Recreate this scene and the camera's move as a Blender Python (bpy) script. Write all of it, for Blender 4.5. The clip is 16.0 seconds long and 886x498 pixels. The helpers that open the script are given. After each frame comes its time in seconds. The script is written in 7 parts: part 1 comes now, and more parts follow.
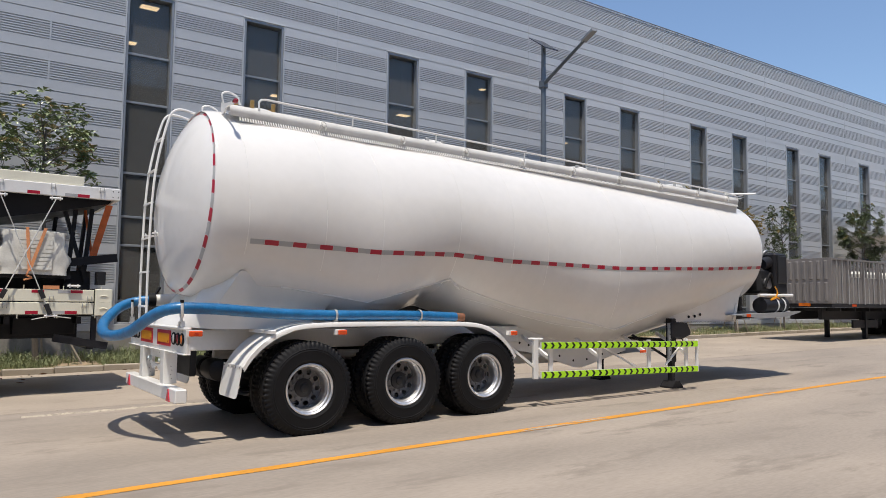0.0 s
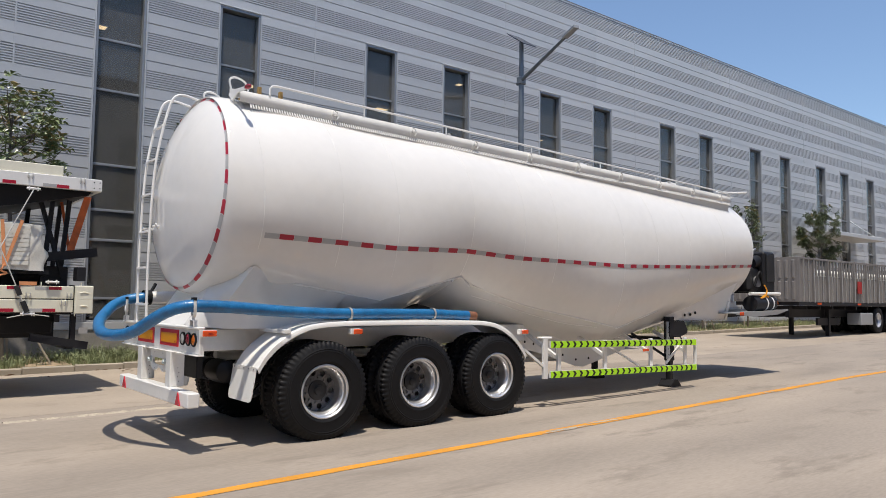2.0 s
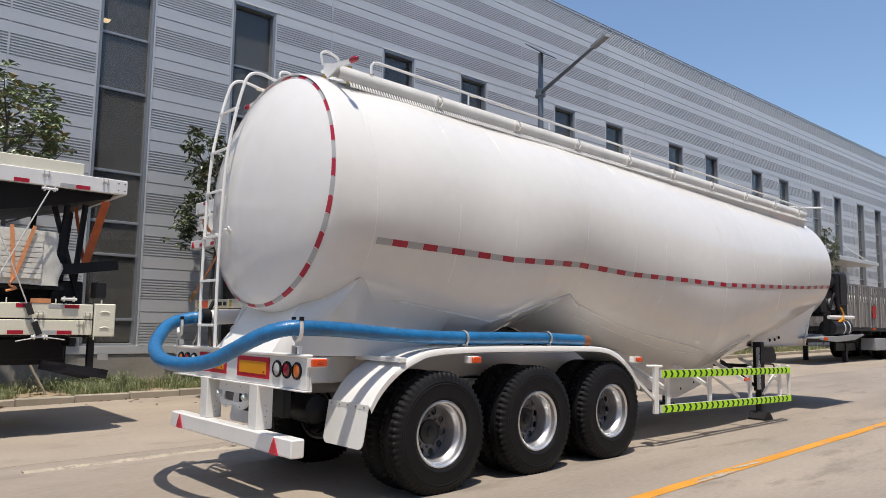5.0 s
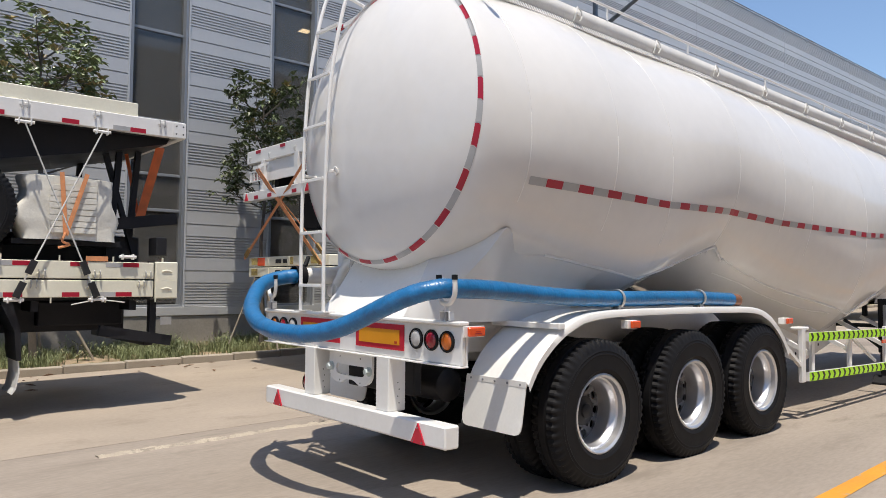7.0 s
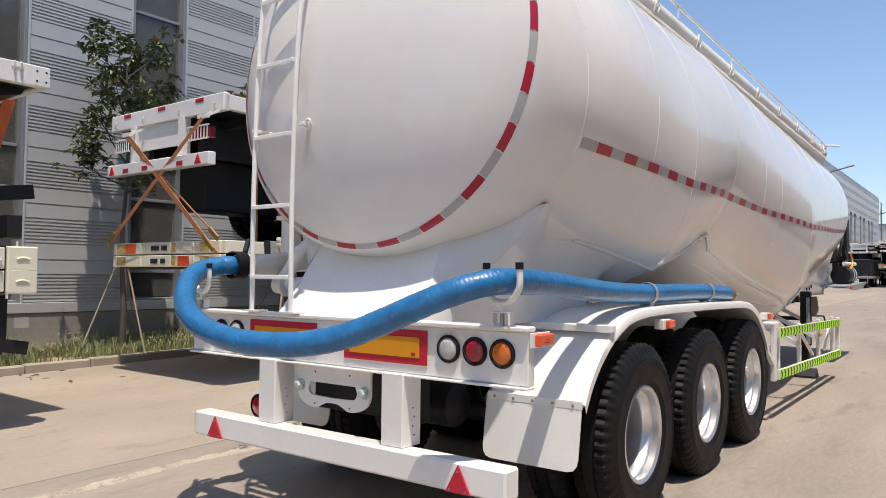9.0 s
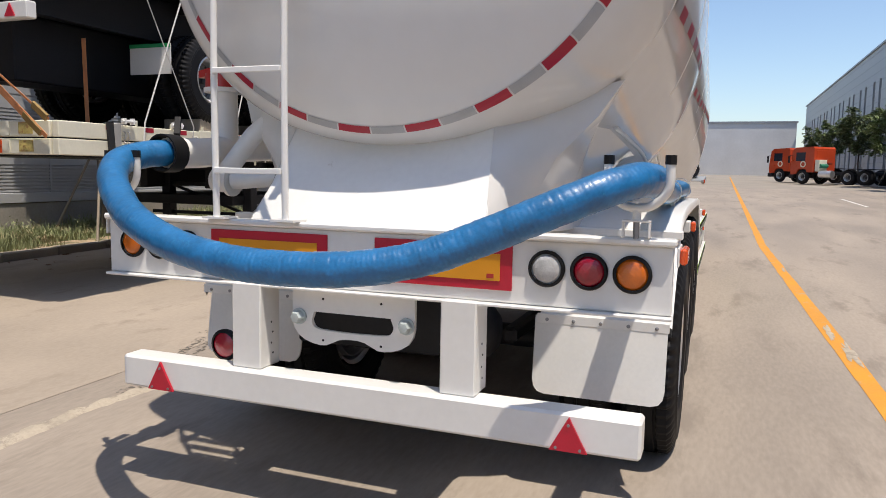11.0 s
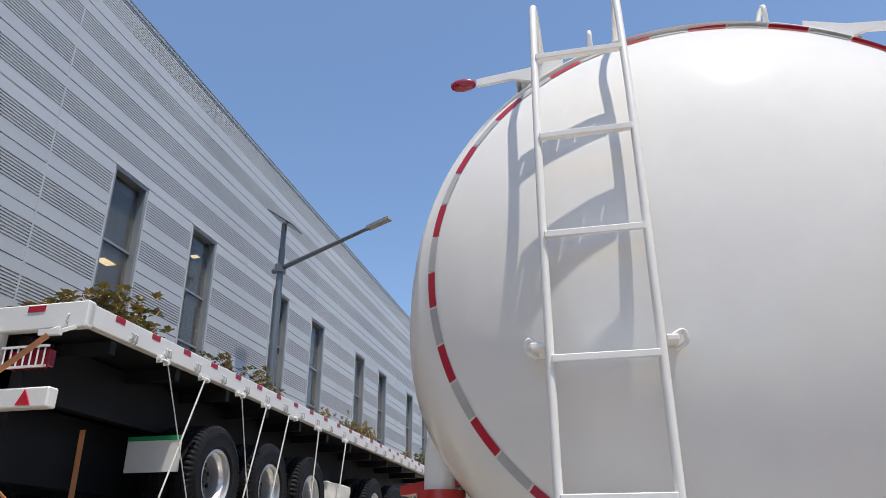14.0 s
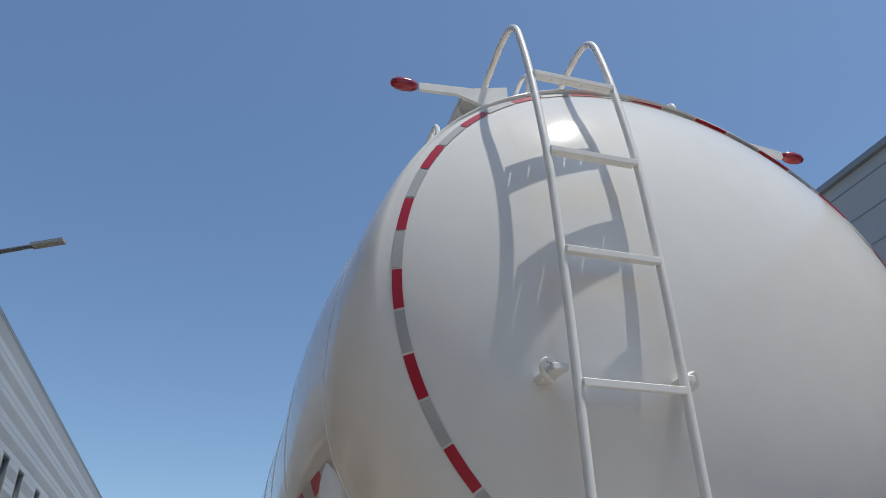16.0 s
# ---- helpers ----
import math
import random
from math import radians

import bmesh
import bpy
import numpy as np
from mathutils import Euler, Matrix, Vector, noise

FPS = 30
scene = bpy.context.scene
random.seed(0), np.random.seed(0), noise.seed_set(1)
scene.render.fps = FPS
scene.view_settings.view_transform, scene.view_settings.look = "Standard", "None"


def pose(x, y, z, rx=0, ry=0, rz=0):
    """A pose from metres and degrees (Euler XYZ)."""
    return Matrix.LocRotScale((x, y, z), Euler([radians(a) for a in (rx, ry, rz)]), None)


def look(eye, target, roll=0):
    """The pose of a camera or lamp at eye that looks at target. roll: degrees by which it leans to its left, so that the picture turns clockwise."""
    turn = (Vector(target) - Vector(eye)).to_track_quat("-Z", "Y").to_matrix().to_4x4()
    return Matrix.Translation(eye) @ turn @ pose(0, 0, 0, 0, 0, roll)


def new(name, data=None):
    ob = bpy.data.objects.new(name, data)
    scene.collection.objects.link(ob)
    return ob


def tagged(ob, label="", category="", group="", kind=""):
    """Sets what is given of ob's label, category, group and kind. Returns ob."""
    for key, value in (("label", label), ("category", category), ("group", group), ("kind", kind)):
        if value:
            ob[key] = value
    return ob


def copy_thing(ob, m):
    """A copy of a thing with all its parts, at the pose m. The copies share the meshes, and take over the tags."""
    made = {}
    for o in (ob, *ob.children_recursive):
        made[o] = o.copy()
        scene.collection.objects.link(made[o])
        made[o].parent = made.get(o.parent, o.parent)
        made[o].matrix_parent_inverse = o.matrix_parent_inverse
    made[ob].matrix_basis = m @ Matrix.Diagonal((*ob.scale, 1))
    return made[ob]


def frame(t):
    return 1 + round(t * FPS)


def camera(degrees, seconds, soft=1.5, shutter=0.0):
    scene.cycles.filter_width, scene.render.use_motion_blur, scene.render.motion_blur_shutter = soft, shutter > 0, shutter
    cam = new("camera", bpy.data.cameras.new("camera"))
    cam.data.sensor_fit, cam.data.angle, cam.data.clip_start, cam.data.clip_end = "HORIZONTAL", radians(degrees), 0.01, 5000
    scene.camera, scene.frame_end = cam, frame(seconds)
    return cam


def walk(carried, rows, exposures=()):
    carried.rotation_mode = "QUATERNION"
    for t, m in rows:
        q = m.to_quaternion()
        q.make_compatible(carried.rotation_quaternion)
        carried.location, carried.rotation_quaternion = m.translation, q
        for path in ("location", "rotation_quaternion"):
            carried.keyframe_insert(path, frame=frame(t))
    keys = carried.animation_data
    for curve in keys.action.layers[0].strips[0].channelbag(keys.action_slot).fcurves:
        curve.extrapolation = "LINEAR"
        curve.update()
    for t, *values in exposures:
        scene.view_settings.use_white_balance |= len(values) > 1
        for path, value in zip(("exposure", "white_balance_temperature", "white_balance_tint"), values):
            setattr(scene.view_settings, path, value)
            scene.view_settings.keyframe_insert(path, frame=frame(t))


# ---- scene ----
cam = camera(62.3, 16.0, soft=0.8)
PATH = [
    (0, (-2.337, -9.719, 1.588), (-1.195, -8.084, 1.737), 0.6),
    (0.5, (-2.453, -9.598, 1.596), (-1.296, -7.973, 1.741), 0.6),
    (1, (-2.48, -9.358, 1.577), (-1.313, -7.74, 1.721), 0.6),
    (1.5, (-2.588, -9.191, 1.574), (-1.41, -7.581, 1.72), 0.5),
    (2, (-2.802, -8.937, 1.589), (-1.556, -7.38, 1.732), 0.7),
    (2.5, (-2.928, -8.701, 1.577), (-1.663, -7.156, 1.696), 0.7),
    (3, (-2.998, -8.358, 1.624), (-1.719, -6.822, 1.678), 0.7),
    (3.5, (-3.129, -8.002, 1.6), (-1.839, -6.476, 1.694), 0.8),
    (3.7, (-3.169, -7.835, 1.592), (-1.876, -6.318, 1.751), 0.9),
    (5.8, (-3.202, -5.937, 1.536), (-1.877, -4.453, 1.747), 0.8),
    (6, (-3.215, -5.78, 1.538), (-1.893, -4.294, 1.749), 0.7),
    (6.5, (-3.225, -5.363, 1.555), (-1.93, -3.852, 1.757), 0.5),
    (7, (-3.227, -4.938, 1.55), (-1.924, -3.423, 1.641), 0.5),
    (7.5, (-3.191, -4.471, 1.577), (-1.879, -2.963, 1.647), 0.5),
    (8, (-3.203, -4.013, 1.57), (-1.88, -2.515, 1.64), 0.5),
    (8.5, (-3.125, -3.586, 1.542), (-1.758, -2.127, 1.614), 0.5),
    (9, (-3.061, -3.158, 1.532), (-1.465, -1.956, 1.606), 0.6),
    (9.5, (-3.048, -2.757, 1.56), (-1.405, -1.618, 1.587), 0.6),
    (9.7, (-3.012, -2.602, 1.554), (-1.363, -1.471, 1.498), 0.5),
    (11.8, (-2.713, -0.861, 1.532), (-0.796, -0.345, 1.288), 1.1),
    (12, (-2.693, -0.715, 1.546), (-0.778, -0.201, 1.286), 0.9),
    (12.4, (-2.724, -0.426, 1.587), (-0.808, 0.084, 1.323), 1.0),
    (12.5, (-2.727, -0.355, 1.597), (-0.806, 0.146, 1.354), 0.8),
    (13, (-2.627, -0.051, 1.656), (-0.689, 0.439, 1.716), 0.6),
    (13.5, (-2.546, 0.22, 1.716), (-0.648, 0.68, 2.143), 0.3),
    (13.8, (-2.529, 0.387, 1.756), (-0.682, 0.813, 2.393), -0.5),
    (14, (-2.465, 0.48, 1.774), (-0.673, 0.889, 2.564), -0.1),
    (14.5, (-2.317, 0.718, 1.771), (-0.622, 1.073, 2.771), -0.2),
    (15, (-2.173, 0.975, 1.777), (-0.444, 1.036, 2.781), 0.1),
    (15.5, (-2.058, 1.347, 1.755), (-0.355, 1.017, 2.75), -0.6),
    (16, (-1.914, 1.656, 1.682), (-0.25, 1.151, 2.67), -0.9),
]
walk(cam, [(t, look(eye, target, roll)) for t, eye, target, roll in PATH], [
    (0, 0.12, 6500, 10), (6, 0.15, 6500, 10), (8, 0.29, 6560, 10), (9.5, 0.25, 6640, 12), (12, 0.18, 6620, 11), (13, 0.44, 6520, 10), (13.6, 0.40, 6480, 9),
    (14.5, 0.1, 6380, 8), (15.5, -0.14, 6270, 6), (16, -0.22, 6250, 5)])

# ---- light ----
TO_SUN = Vector((-0.185, -0.24, 1.0)).normalized()
sky_world = bpy.data.worlds.new("sky")
scene.world = sky_world
sky_world.use_nodes = True
wn = sky_world.node_tree.nodes
sky = wn.new("ShaderNodeTexSky")
sky.sky_type = "NISHITA"
sky.sun_disc = False
sky.sun_elevation = radians(73)
sky.sun_rotation = radians(217)
sky.dust_density = 0.7
sky.ozone_density = 3.2
wn["Background"].inputs["Strength"].default_value = 0.15
sky_world.node_tree.links.new(sky.outputs[0], wn["Background"].inputs["Color"])
sun_data = bpy.data.lights.new("sun", "SUN")
sun_data.energy = 4.1
sun_data.angle = radians(0.6)
sun_data.color = (1.0, 0.925, 0.815)
sun = new("sun", sun_data)
sun.matrix_world = look(TO_SUN * 60, (0, 0, 0))


# ---- materials ----
def mat(name, col, rough=0.5, metal=0.0, var=0.12, scale=1.5, fine=40.0, bump=0.0, coat=0.0, stretch=(1, 1, 1),
        wear=None, wear_at=0.62, spread=0.0, emit=0.0, rvar=0.12, spec=0.5, coat_rough=0.07):
    """A procedural surface: base colour varied at two scales, roughness varied, fine relief, and optional worn patches."""
    m = bpy.data.materials.new(name)
    m.use_nodes = True
    nt = m.node_tree
    nodes, link = nt.nodes, nt.links.new
    bsdf = nodes["Principled BSDF"]
    tc = nodes.new("ShaderNodeTexCoord")
    mp = nodes.new("ShaderNodeMapping")
    mp.inputs["Scale"].default_value = stretch
    link(tc.outputs["Object"], mp.inputs["Vector"])
    big = nodes.new("ShaderNodeTexNoise")
    big.inputs["Scale"].default_value, big.inputs["Detail"].default_value = scale, 5
    small = nodes.new("ShaderNodeTexNoise")
    small.inputs["Scale"].default_value, small.inputs["Detail"].default_value = fine, 3
    link(mp.outputs[0], big.inputs["Vector"])
    link(mp.outputs[0], small.inputs["Vector"])
    add = nodes.new("ShaderNodeMath")
    add.operation = "MULTIPLY_ADD"
    link(small.outputs["Fac"], add.inputs[0])
    add.inputs[1].default_value = 0.45
    link(big.outputs["Fac"], add.inputs[2])
    ramp = nodes.new("ShaderNodeMapRange")
    ramp.inputs["From Min"].default_value, ramp.inputs["From Max"].default_value = 0.45, 1.0
    ramp.inputs["To Min"].default_value, ramp.inputs["To Max"].default_value = 1 - var, 1 + var
    link(add.outputs[0], ramp.inputs["Value"])
    hsv = nodes.new("ShaderNodeHueSaturation")
    hsv.inputs["Color"].default_value = (*col, 1)
    link(ramp.outputs[0], hsv.inputs["Value"])
    out = hsv.outputs[0]
    if spread:
        info = nodes.new("ShaderNodeObjectInfo")
        geo = nodes.new("ShaderNodeNewGeometry")
        two = nodes.new("ShaderNodeMath")
        two.operation = "ADD"
        link(info.outputs["Random"], two.inputs[0])
        link(geo.outputs["Random Per Island"], two.inputs[1])
        rr = nodes.new("ShaderNodeMapRange")
        rr.inputs["From Max"].default_value = 2.0
        rr.inputs["To Min"].default_value, rr.inputs["To Max"].default_value = 1 - spread, 1 + spread
        link(two.outputs[0], rr.inputs["Value"])
        h2 = nodes.new("ShaderNodeHueSaturation")
        link(out, h2.inputs["Color"])
        link(rr.outputs[0], h2.inputs["Value"])
        out = h2.outputs[0]
    if wear:
        wn2 = nodes.new("ShaderNodeTexNoise")
        wn2.inputs["Scale"].default_value, wn2.inputs["Detail"].default_value = scale * 2.3, 8
        wn2.inputs["Roughness"].default_value = 0.7
        link(mp.outputs[0], wn2.inputs["Vector"])
        wr = nodes.new("ShaderNodeMapRange")
        wr.inputs["From Min"].default_value, wr.inputs["From Max"].default_value = wear_at, wear_at + 0.1
        link(wn2.outputs["Fac"], wr.inputs["Value"])
        mix = nodes.new("ShaderNodeMix")
        mix.data_type = "RGBA"
        link(wr.outputs[0], mix.inputs["Factor"])
        link(out, mix.inputs["A"])
        mix.inputs["B"].default_value = (*wear, 1)
        out = mix.outputs["Result"]
    link(out, bsdf.inputs["Base Color"])
    rg = nodes.new("ShaderNodeMapRange")
    rg.inputs["From Min"].default_value, rg.inputs["From Max"].default_value = 0.3, 0.7
    rg.inputs["To Min"].default_value, rg.inputs["To Max"].default_value = max(0.02, rough * (1 - rvar)), min(1, rough * (1 + rvar))
    link(big.outputs["Fac"], rg.inputs["Value"])
    link(rg.outputs[0], bsdf.inputs["Roughness"])
    bsdf.inputs["Metallic"].default_value = metal
    bsdf.inputs["Specular IOR Level"].default_value = spec
    bsdf.inputs["Coat Weight"].default_value = coat
    bsdf.inputs["Coat Roughness"].default_value = coat_rough
    if emit:
        bsdf.inputs["Emission Color"].default_value = (*col, 1)
        bsdf.inputs["Emission Strength"].default_value = emit
    if bump:
        b = nodes.new("ShaderNodeBump")
        b.inputs["Strength"].default_value, b.inputs["Distance"].default_value = bump, 0.01
        link(add.outputs[0], b.inputs["Height"])
        link(b.outputs[0], bsdf.inputs["Normal"])
    return m


M_TANK = mat("tank_paint", (0.77, 0.755, 0.73), 0.6, var=0.05, scale=0.7, fine=7, bump=0.06, coat=0.9, spec=0.0, coat_rough=0.085)
M_WELD = mat("weld_paint", (0.84, 0.83, 0.80), 0.5, var=0.06, scale=5, fine=60, bump=0.1)
M_WHITE = mat("white_paint", (0.80, 0.79, 0.765), 0.33, var=0.05, scale=2.0, fine=30, bump=0.04, coat=0.25, wear=(0.55, 0.52, 0.47), wear_at=0.69)
M_CREAM = mat("cream_paint", (0.78, 0.75, 0.61), 0.42, var=0.07, scale=2.5, bump=0.05, wear=(0.5, 0.44, 0.34), wear_at=0.67)
M_BLACK = mat("black_paint", (0.016, 0.016, 0.019), 0.5, var=0.25, scale=2.0, bump=0.08, spec=0.3)
M_GREYP = mat("grey_paint", (0.30, 0.31, 0.32), 0.45, var=0.08, scale=2.0, bump=0.05)
M_RUBBER = mat("rubber", (0.006, 0.006, 0.0072), 0.62, var=0.3, scale=5, fine=80, bump=0.12, wear=(0.013, 0.013, 0.014), wear_at=0.68, spec=0.28)
M_BRASS = mat("brass_latch", (0.30, 0.19, 0.06), 0.5, var=0.2, scale=10)
M_ALU = mat("rim_aluminium", (0.74, 0.74, 0.75), 0.4, metal=0.9, var=0.08, scale=6, fine=120, bump=0.03)
M_STEEL = mat("dull_steel", (0.33, 0.33, 0.34), 0.48, metal=0.8, var=0.15, scale=5, fine=90, bump=0.05)
M_GALV = mat("galvanised_steel", (0.50, 0.49, 0.47), 0.5, metal=0.55, var=0.12, scale=3, fine=60, bump=0.06, wear=(0.36, 0.34, 0.30), wear_at=0.6)
M_HUB = mat("hub_black", (0.02, 0.02, 0.022), 0.5, var=0.3, scale=9, bump=0.1)
M_RED = mat("red_paint", (0.42, 0.018, 0.016), 0.35, var=0.1, scale=6, bump=0.05, coat=0.3)
M_TRED = mat("tape_red", (0.40, 0.012, 0.035), 0.32, var=0.07, scale=8, fine=220, bump=0.04)
M_TWHITE = mat("tape_silver", (0.42, 0.42, 0.42), 0.36, var=0.1, scale=8, fine=220, bump=0.05)
M_PRED = mat("sheeting_red", (0.52, 0.012, 0.035), 0.4, var=0.08, scale=20, fine=160, bump=0.08)
M_LRED = mat("lens_red", (0.30, 0.006, 0.022), 0.16, var=0.12, scale=30, fine=160, bump=0.25, coat=0.6)
M_LAMB = mat("lens_amber", (0.62, 0.14, 0.01), 0.16, var=0.12, scale=30, fine=160, bump=0.25, coat=0.6)
M_LCLR = mat("lens_clear", (0.5, 0.5, 0.5), 0.14, var=0.2, scale=30, fine=160, bump=0.3, coat=0.6)
M_LORG = mat("lens_orange", (0.75, 0.09, 0.015), 0.2, var=0.1, scale=20, fine=160, bump=0.2, coat=0.5)
M_YEL = mat("plate_yellow", (0.72, 0.30, 0.012), 0.35, var=0.06, scale=6, fine=220, bump=0.04)
M_GREEN = mat("chevron_green", (0.48, 0.90, 0.02), 0.4, var=0.05, scale=5, fine=200, bump=0.03)
M_INK = mat("chevron_black", (0.012, 0.02, 0.012), 0.45, var=0.2, scale=8)
M_HOSE = mat("blue_hose", (0.009, 0.135, 0.33), 0.4, var=0.3, scale=9, fine=75, bump=0.22, coat=0.4, coat_rough=0.16, wear=(0.03, 0.21, 0.42), wear_at=0.6)
M_ZINC = mat("pale_zinc_bolt", (0.50, 0.56, 0.56), 0.45, metal=0.3, var=0.12, scale=20, bump=0.1)
M_RUSTY = mat("ochre_stain", (0.50, 0.40, 0.13), 0.7, var=0.3, scale=9, bump=0.1, wear=(0.30, 0.17, 0.07), wear_at=0.5)
M_DISC = mat("wheel_disc_grey", (0.17, 0.17, 0.175), 0.42, metal=0.45, var=0.15, scale=7, fine=90, bump=0.06)
M_HOSE_END = mat("hose_end_brown", (0.22, 0.09, 0.045), 0.6, var=0.2, scale=20, bump=0.1)
M_ORANGE = mat("strap_orange", (0.72, 0.30, 0.13), 0.75, var=0.15, scale=12, fine=260, bump=0.2)
M_ORANGE2 = mat("hoist_strap_orange", (0.72, 0.17, 0.05), 0.7, var=0.2, scale=10, fine=220, bump=0.2)
M_ROPE = mat("white_rope", (0.62, 0.61, 0.58), 0.8, var=0.15, scale=20, fine=200, bump=0.2)
M_WALK = mat("walkway_paint", (0.78, 0.765, 0.73), 0.5, metal=0.0, var=0.12, scale=3, fine=60, bump=0.08)
M_WRAP = mat("white_wrap", (0.70, 0.68, 0.61), 0.62, var=0.14, scale=4, fine=40, bump=0.25)
M_ROAD = mat("concrete_road", (0.285, 0.25, 0.205), 0.85, var=0.2, scale=0.35, fine=26, bump=0.10, stretch=(0.7, 1.25, 1), wear=(0.30, 0.265, 0.215), wear_at=0.60)
M_SLAB = mat("concrete_slab", (0.345, 0.288, 0.228), 0.82, var=0.17, scale=0.8, fine=34, bump=0.14, stretch=(0.55, 1.0, 1), wear=(0.285, 0.236, 0.185), wear_at=0.55, spread=0.02)
M_LANE = mat("lane_concrete", (0.302, 0.255, 0.208), 0.82, var=0.24, scale=0.8, fine=34, bump=0.14, stretch=(0.30, 1.05, 1), wear=(0.235, 0.197, 0.16), wear_at=0.54, spread=0.02)
M_OIL = mat("oil_drips", (0.14, 0.12, 0.10), 0.6, var=0.3, scale=6, bump=0.1)
M_JOINT = mat("joint_filler", (0.17, 0.15, 0.125), 0.9, var=0.25, scale=3, bump=0.1)
M_LINE = mat("yellow_line", (0.62, 0.27, 0.025), 0.75, var=0.14, scale=2.5, fine=45, bump=0.1, wear=(0.40, 0.31, 0.21), wear_at=0.585)
M_MORTAR = mat("mortar", (0.42, 0.36, 0.28), 0.85, var=0.2, scale=3, fine=40, bump=0.2, wear=(0.28, 0.24, 0.19), wear_at=0.5)
M_WLINE = mat("white_line", (0.62, 0.60, 0.55), 0.75, var=0.14, scale=2.5, fine=45, bump=0.1, wear=(0.40, 0.36, 0.30), wear_at=0.58)
M_KERB = mat("kerb_concrete", (0.36, 0.315, 0.255), 0.85, var=0.18, scale=2.0, fine=50, bump=0.15, spread=0.10)
M_SOIL = mat("verge_soil", (0.33, 0.245, 0.16), 0.95, var=0.35, scale=1.6, fine=24, bump=0.6, wear=(0.10, 0.105, 0.045), wear_at=0.5)
M_GRASS = mat("grass_blades", (0.20, 0.225, 0.105), 0.7, var=0.25, scale=0.8, fine=6, spread=0.5, wear=(0.42, 0.34, 0.21), wear_at=0.54)
M_LEAF = mat("leaves", (0.145, 0.185, 0.075), 0.33, var=0.3, scale=1.2, fine=7, spread=0.6, wear=(0.24, 0.25, 0.12), wear_at=0.58)
M_YLEAF = mat("young_leaves", (0.36, 0.27, 0.10), 0.45, var=0.25, scale=2, fine=9, spread=0.4)
M_BARK = mat("bark", (0.12, 0.10, 0.08), 0.9, var=0.3, scale=8, fine=60, bump=0.6, stretch=(1, 1, 0.3))
M_STAKE = mat("stake_wood", (0.33, 0.28, 0.22), 0.85, var=0.2, scale=6, fine=50, bump=0.3, stretch=(1, 1, 0.2))
M_CLAD = mat("cladding", (0.52, 0.525, 0.53), 0.42, metal=0.1, var=0.05, scale=0.25, fine=14, bump=0.02, spread=0.02)
M_CLADF = mat("cladding_far", (0.55, 0.555, 0.56), 0.45, metal=0.1, var=0.05, scale=0.25, fine=14)
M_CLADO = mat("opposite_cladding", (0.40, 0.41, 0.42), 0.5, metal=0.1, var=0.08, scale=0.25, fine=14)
M_TRIM = mat("window_trim", (0.27, 0.285, 0.305), 0.45, metal=0.3, var=0.05, scale=1, fine=20)
M_PLINTH = mat("plinth_concrete", (0.31, 0.285, 0.25), 0.88, var=0.2, scale=1.4, fine=30, bump=0.2)
M_CEILAMP = mat("ceiling_lamp_glow", (1.0, 0.74, 0.42), 0.5, var=0.05, emit=1.6)
M_DARKIN = mat("interior_grey", (0.20, 0.19, 0.175), 0.8, var=0.25, scale=0.4, fine=4)
M_POLE = mat("lamp_post_grey", (0.17, 0.19, 0.21), 0.45, metal=0.4, var=0.08, scale=3, fine=40)
M_PANELB = mat("solar_dark", (0.02, 0.025, 0.04), 0.15, var=0.2, scale=6)
M_OTRUCK = mat("orange_truck_paint", (0.52, 0.06, 0.015), 0.3, var=0.06, scale=1.5, coat=0.4)
M_FENCE = mat("fence_grey", (0.20, 0.185, 0.175), 0.55, var=0.12, scale=2, fine=30, bump=0.05)
M_FLAPW = mat("mudflap_white", (0.74, 0.73, 0.70), 0.5, var=0.06, scale=3, fine=50, bump=0.08, wear=(0.45, 0.41, 0.35), wear_at=0.68)

M_GLASS = bpy.data.materials.new("window_glass")
M_GLASS.use_nodes = True
_g = M_GLASS.node_tree
_p = _g.nodes["Principled BSDF"]
_p.inputs["Base Color"].default_value = (0.58, 0.57, 0.54, 1)
_p.inputs["Roughness"].default_value = 0.03
_p.inputs["Transmission Weight"].default_value = 0.92
_p.inputs["IOR"].default_value = 1.45


# ---- geometry helpers ----
def ground_z(x, y=5.0):
    """The road climbs gently towards the front of the trailer, levels out far away and falls a little away from the kerb."""
    if y > 2.66:
        fall = -0.025 * min(1.0, max(0.0, (8.45 - y) / 5.79))
    else:
        fall = -0.025 - 0.015 * min(1.0, (2.66 - y) / 11.26)
    return 0.015 * (max(-80.0, min(110.0, x)) - 1.7) + fall


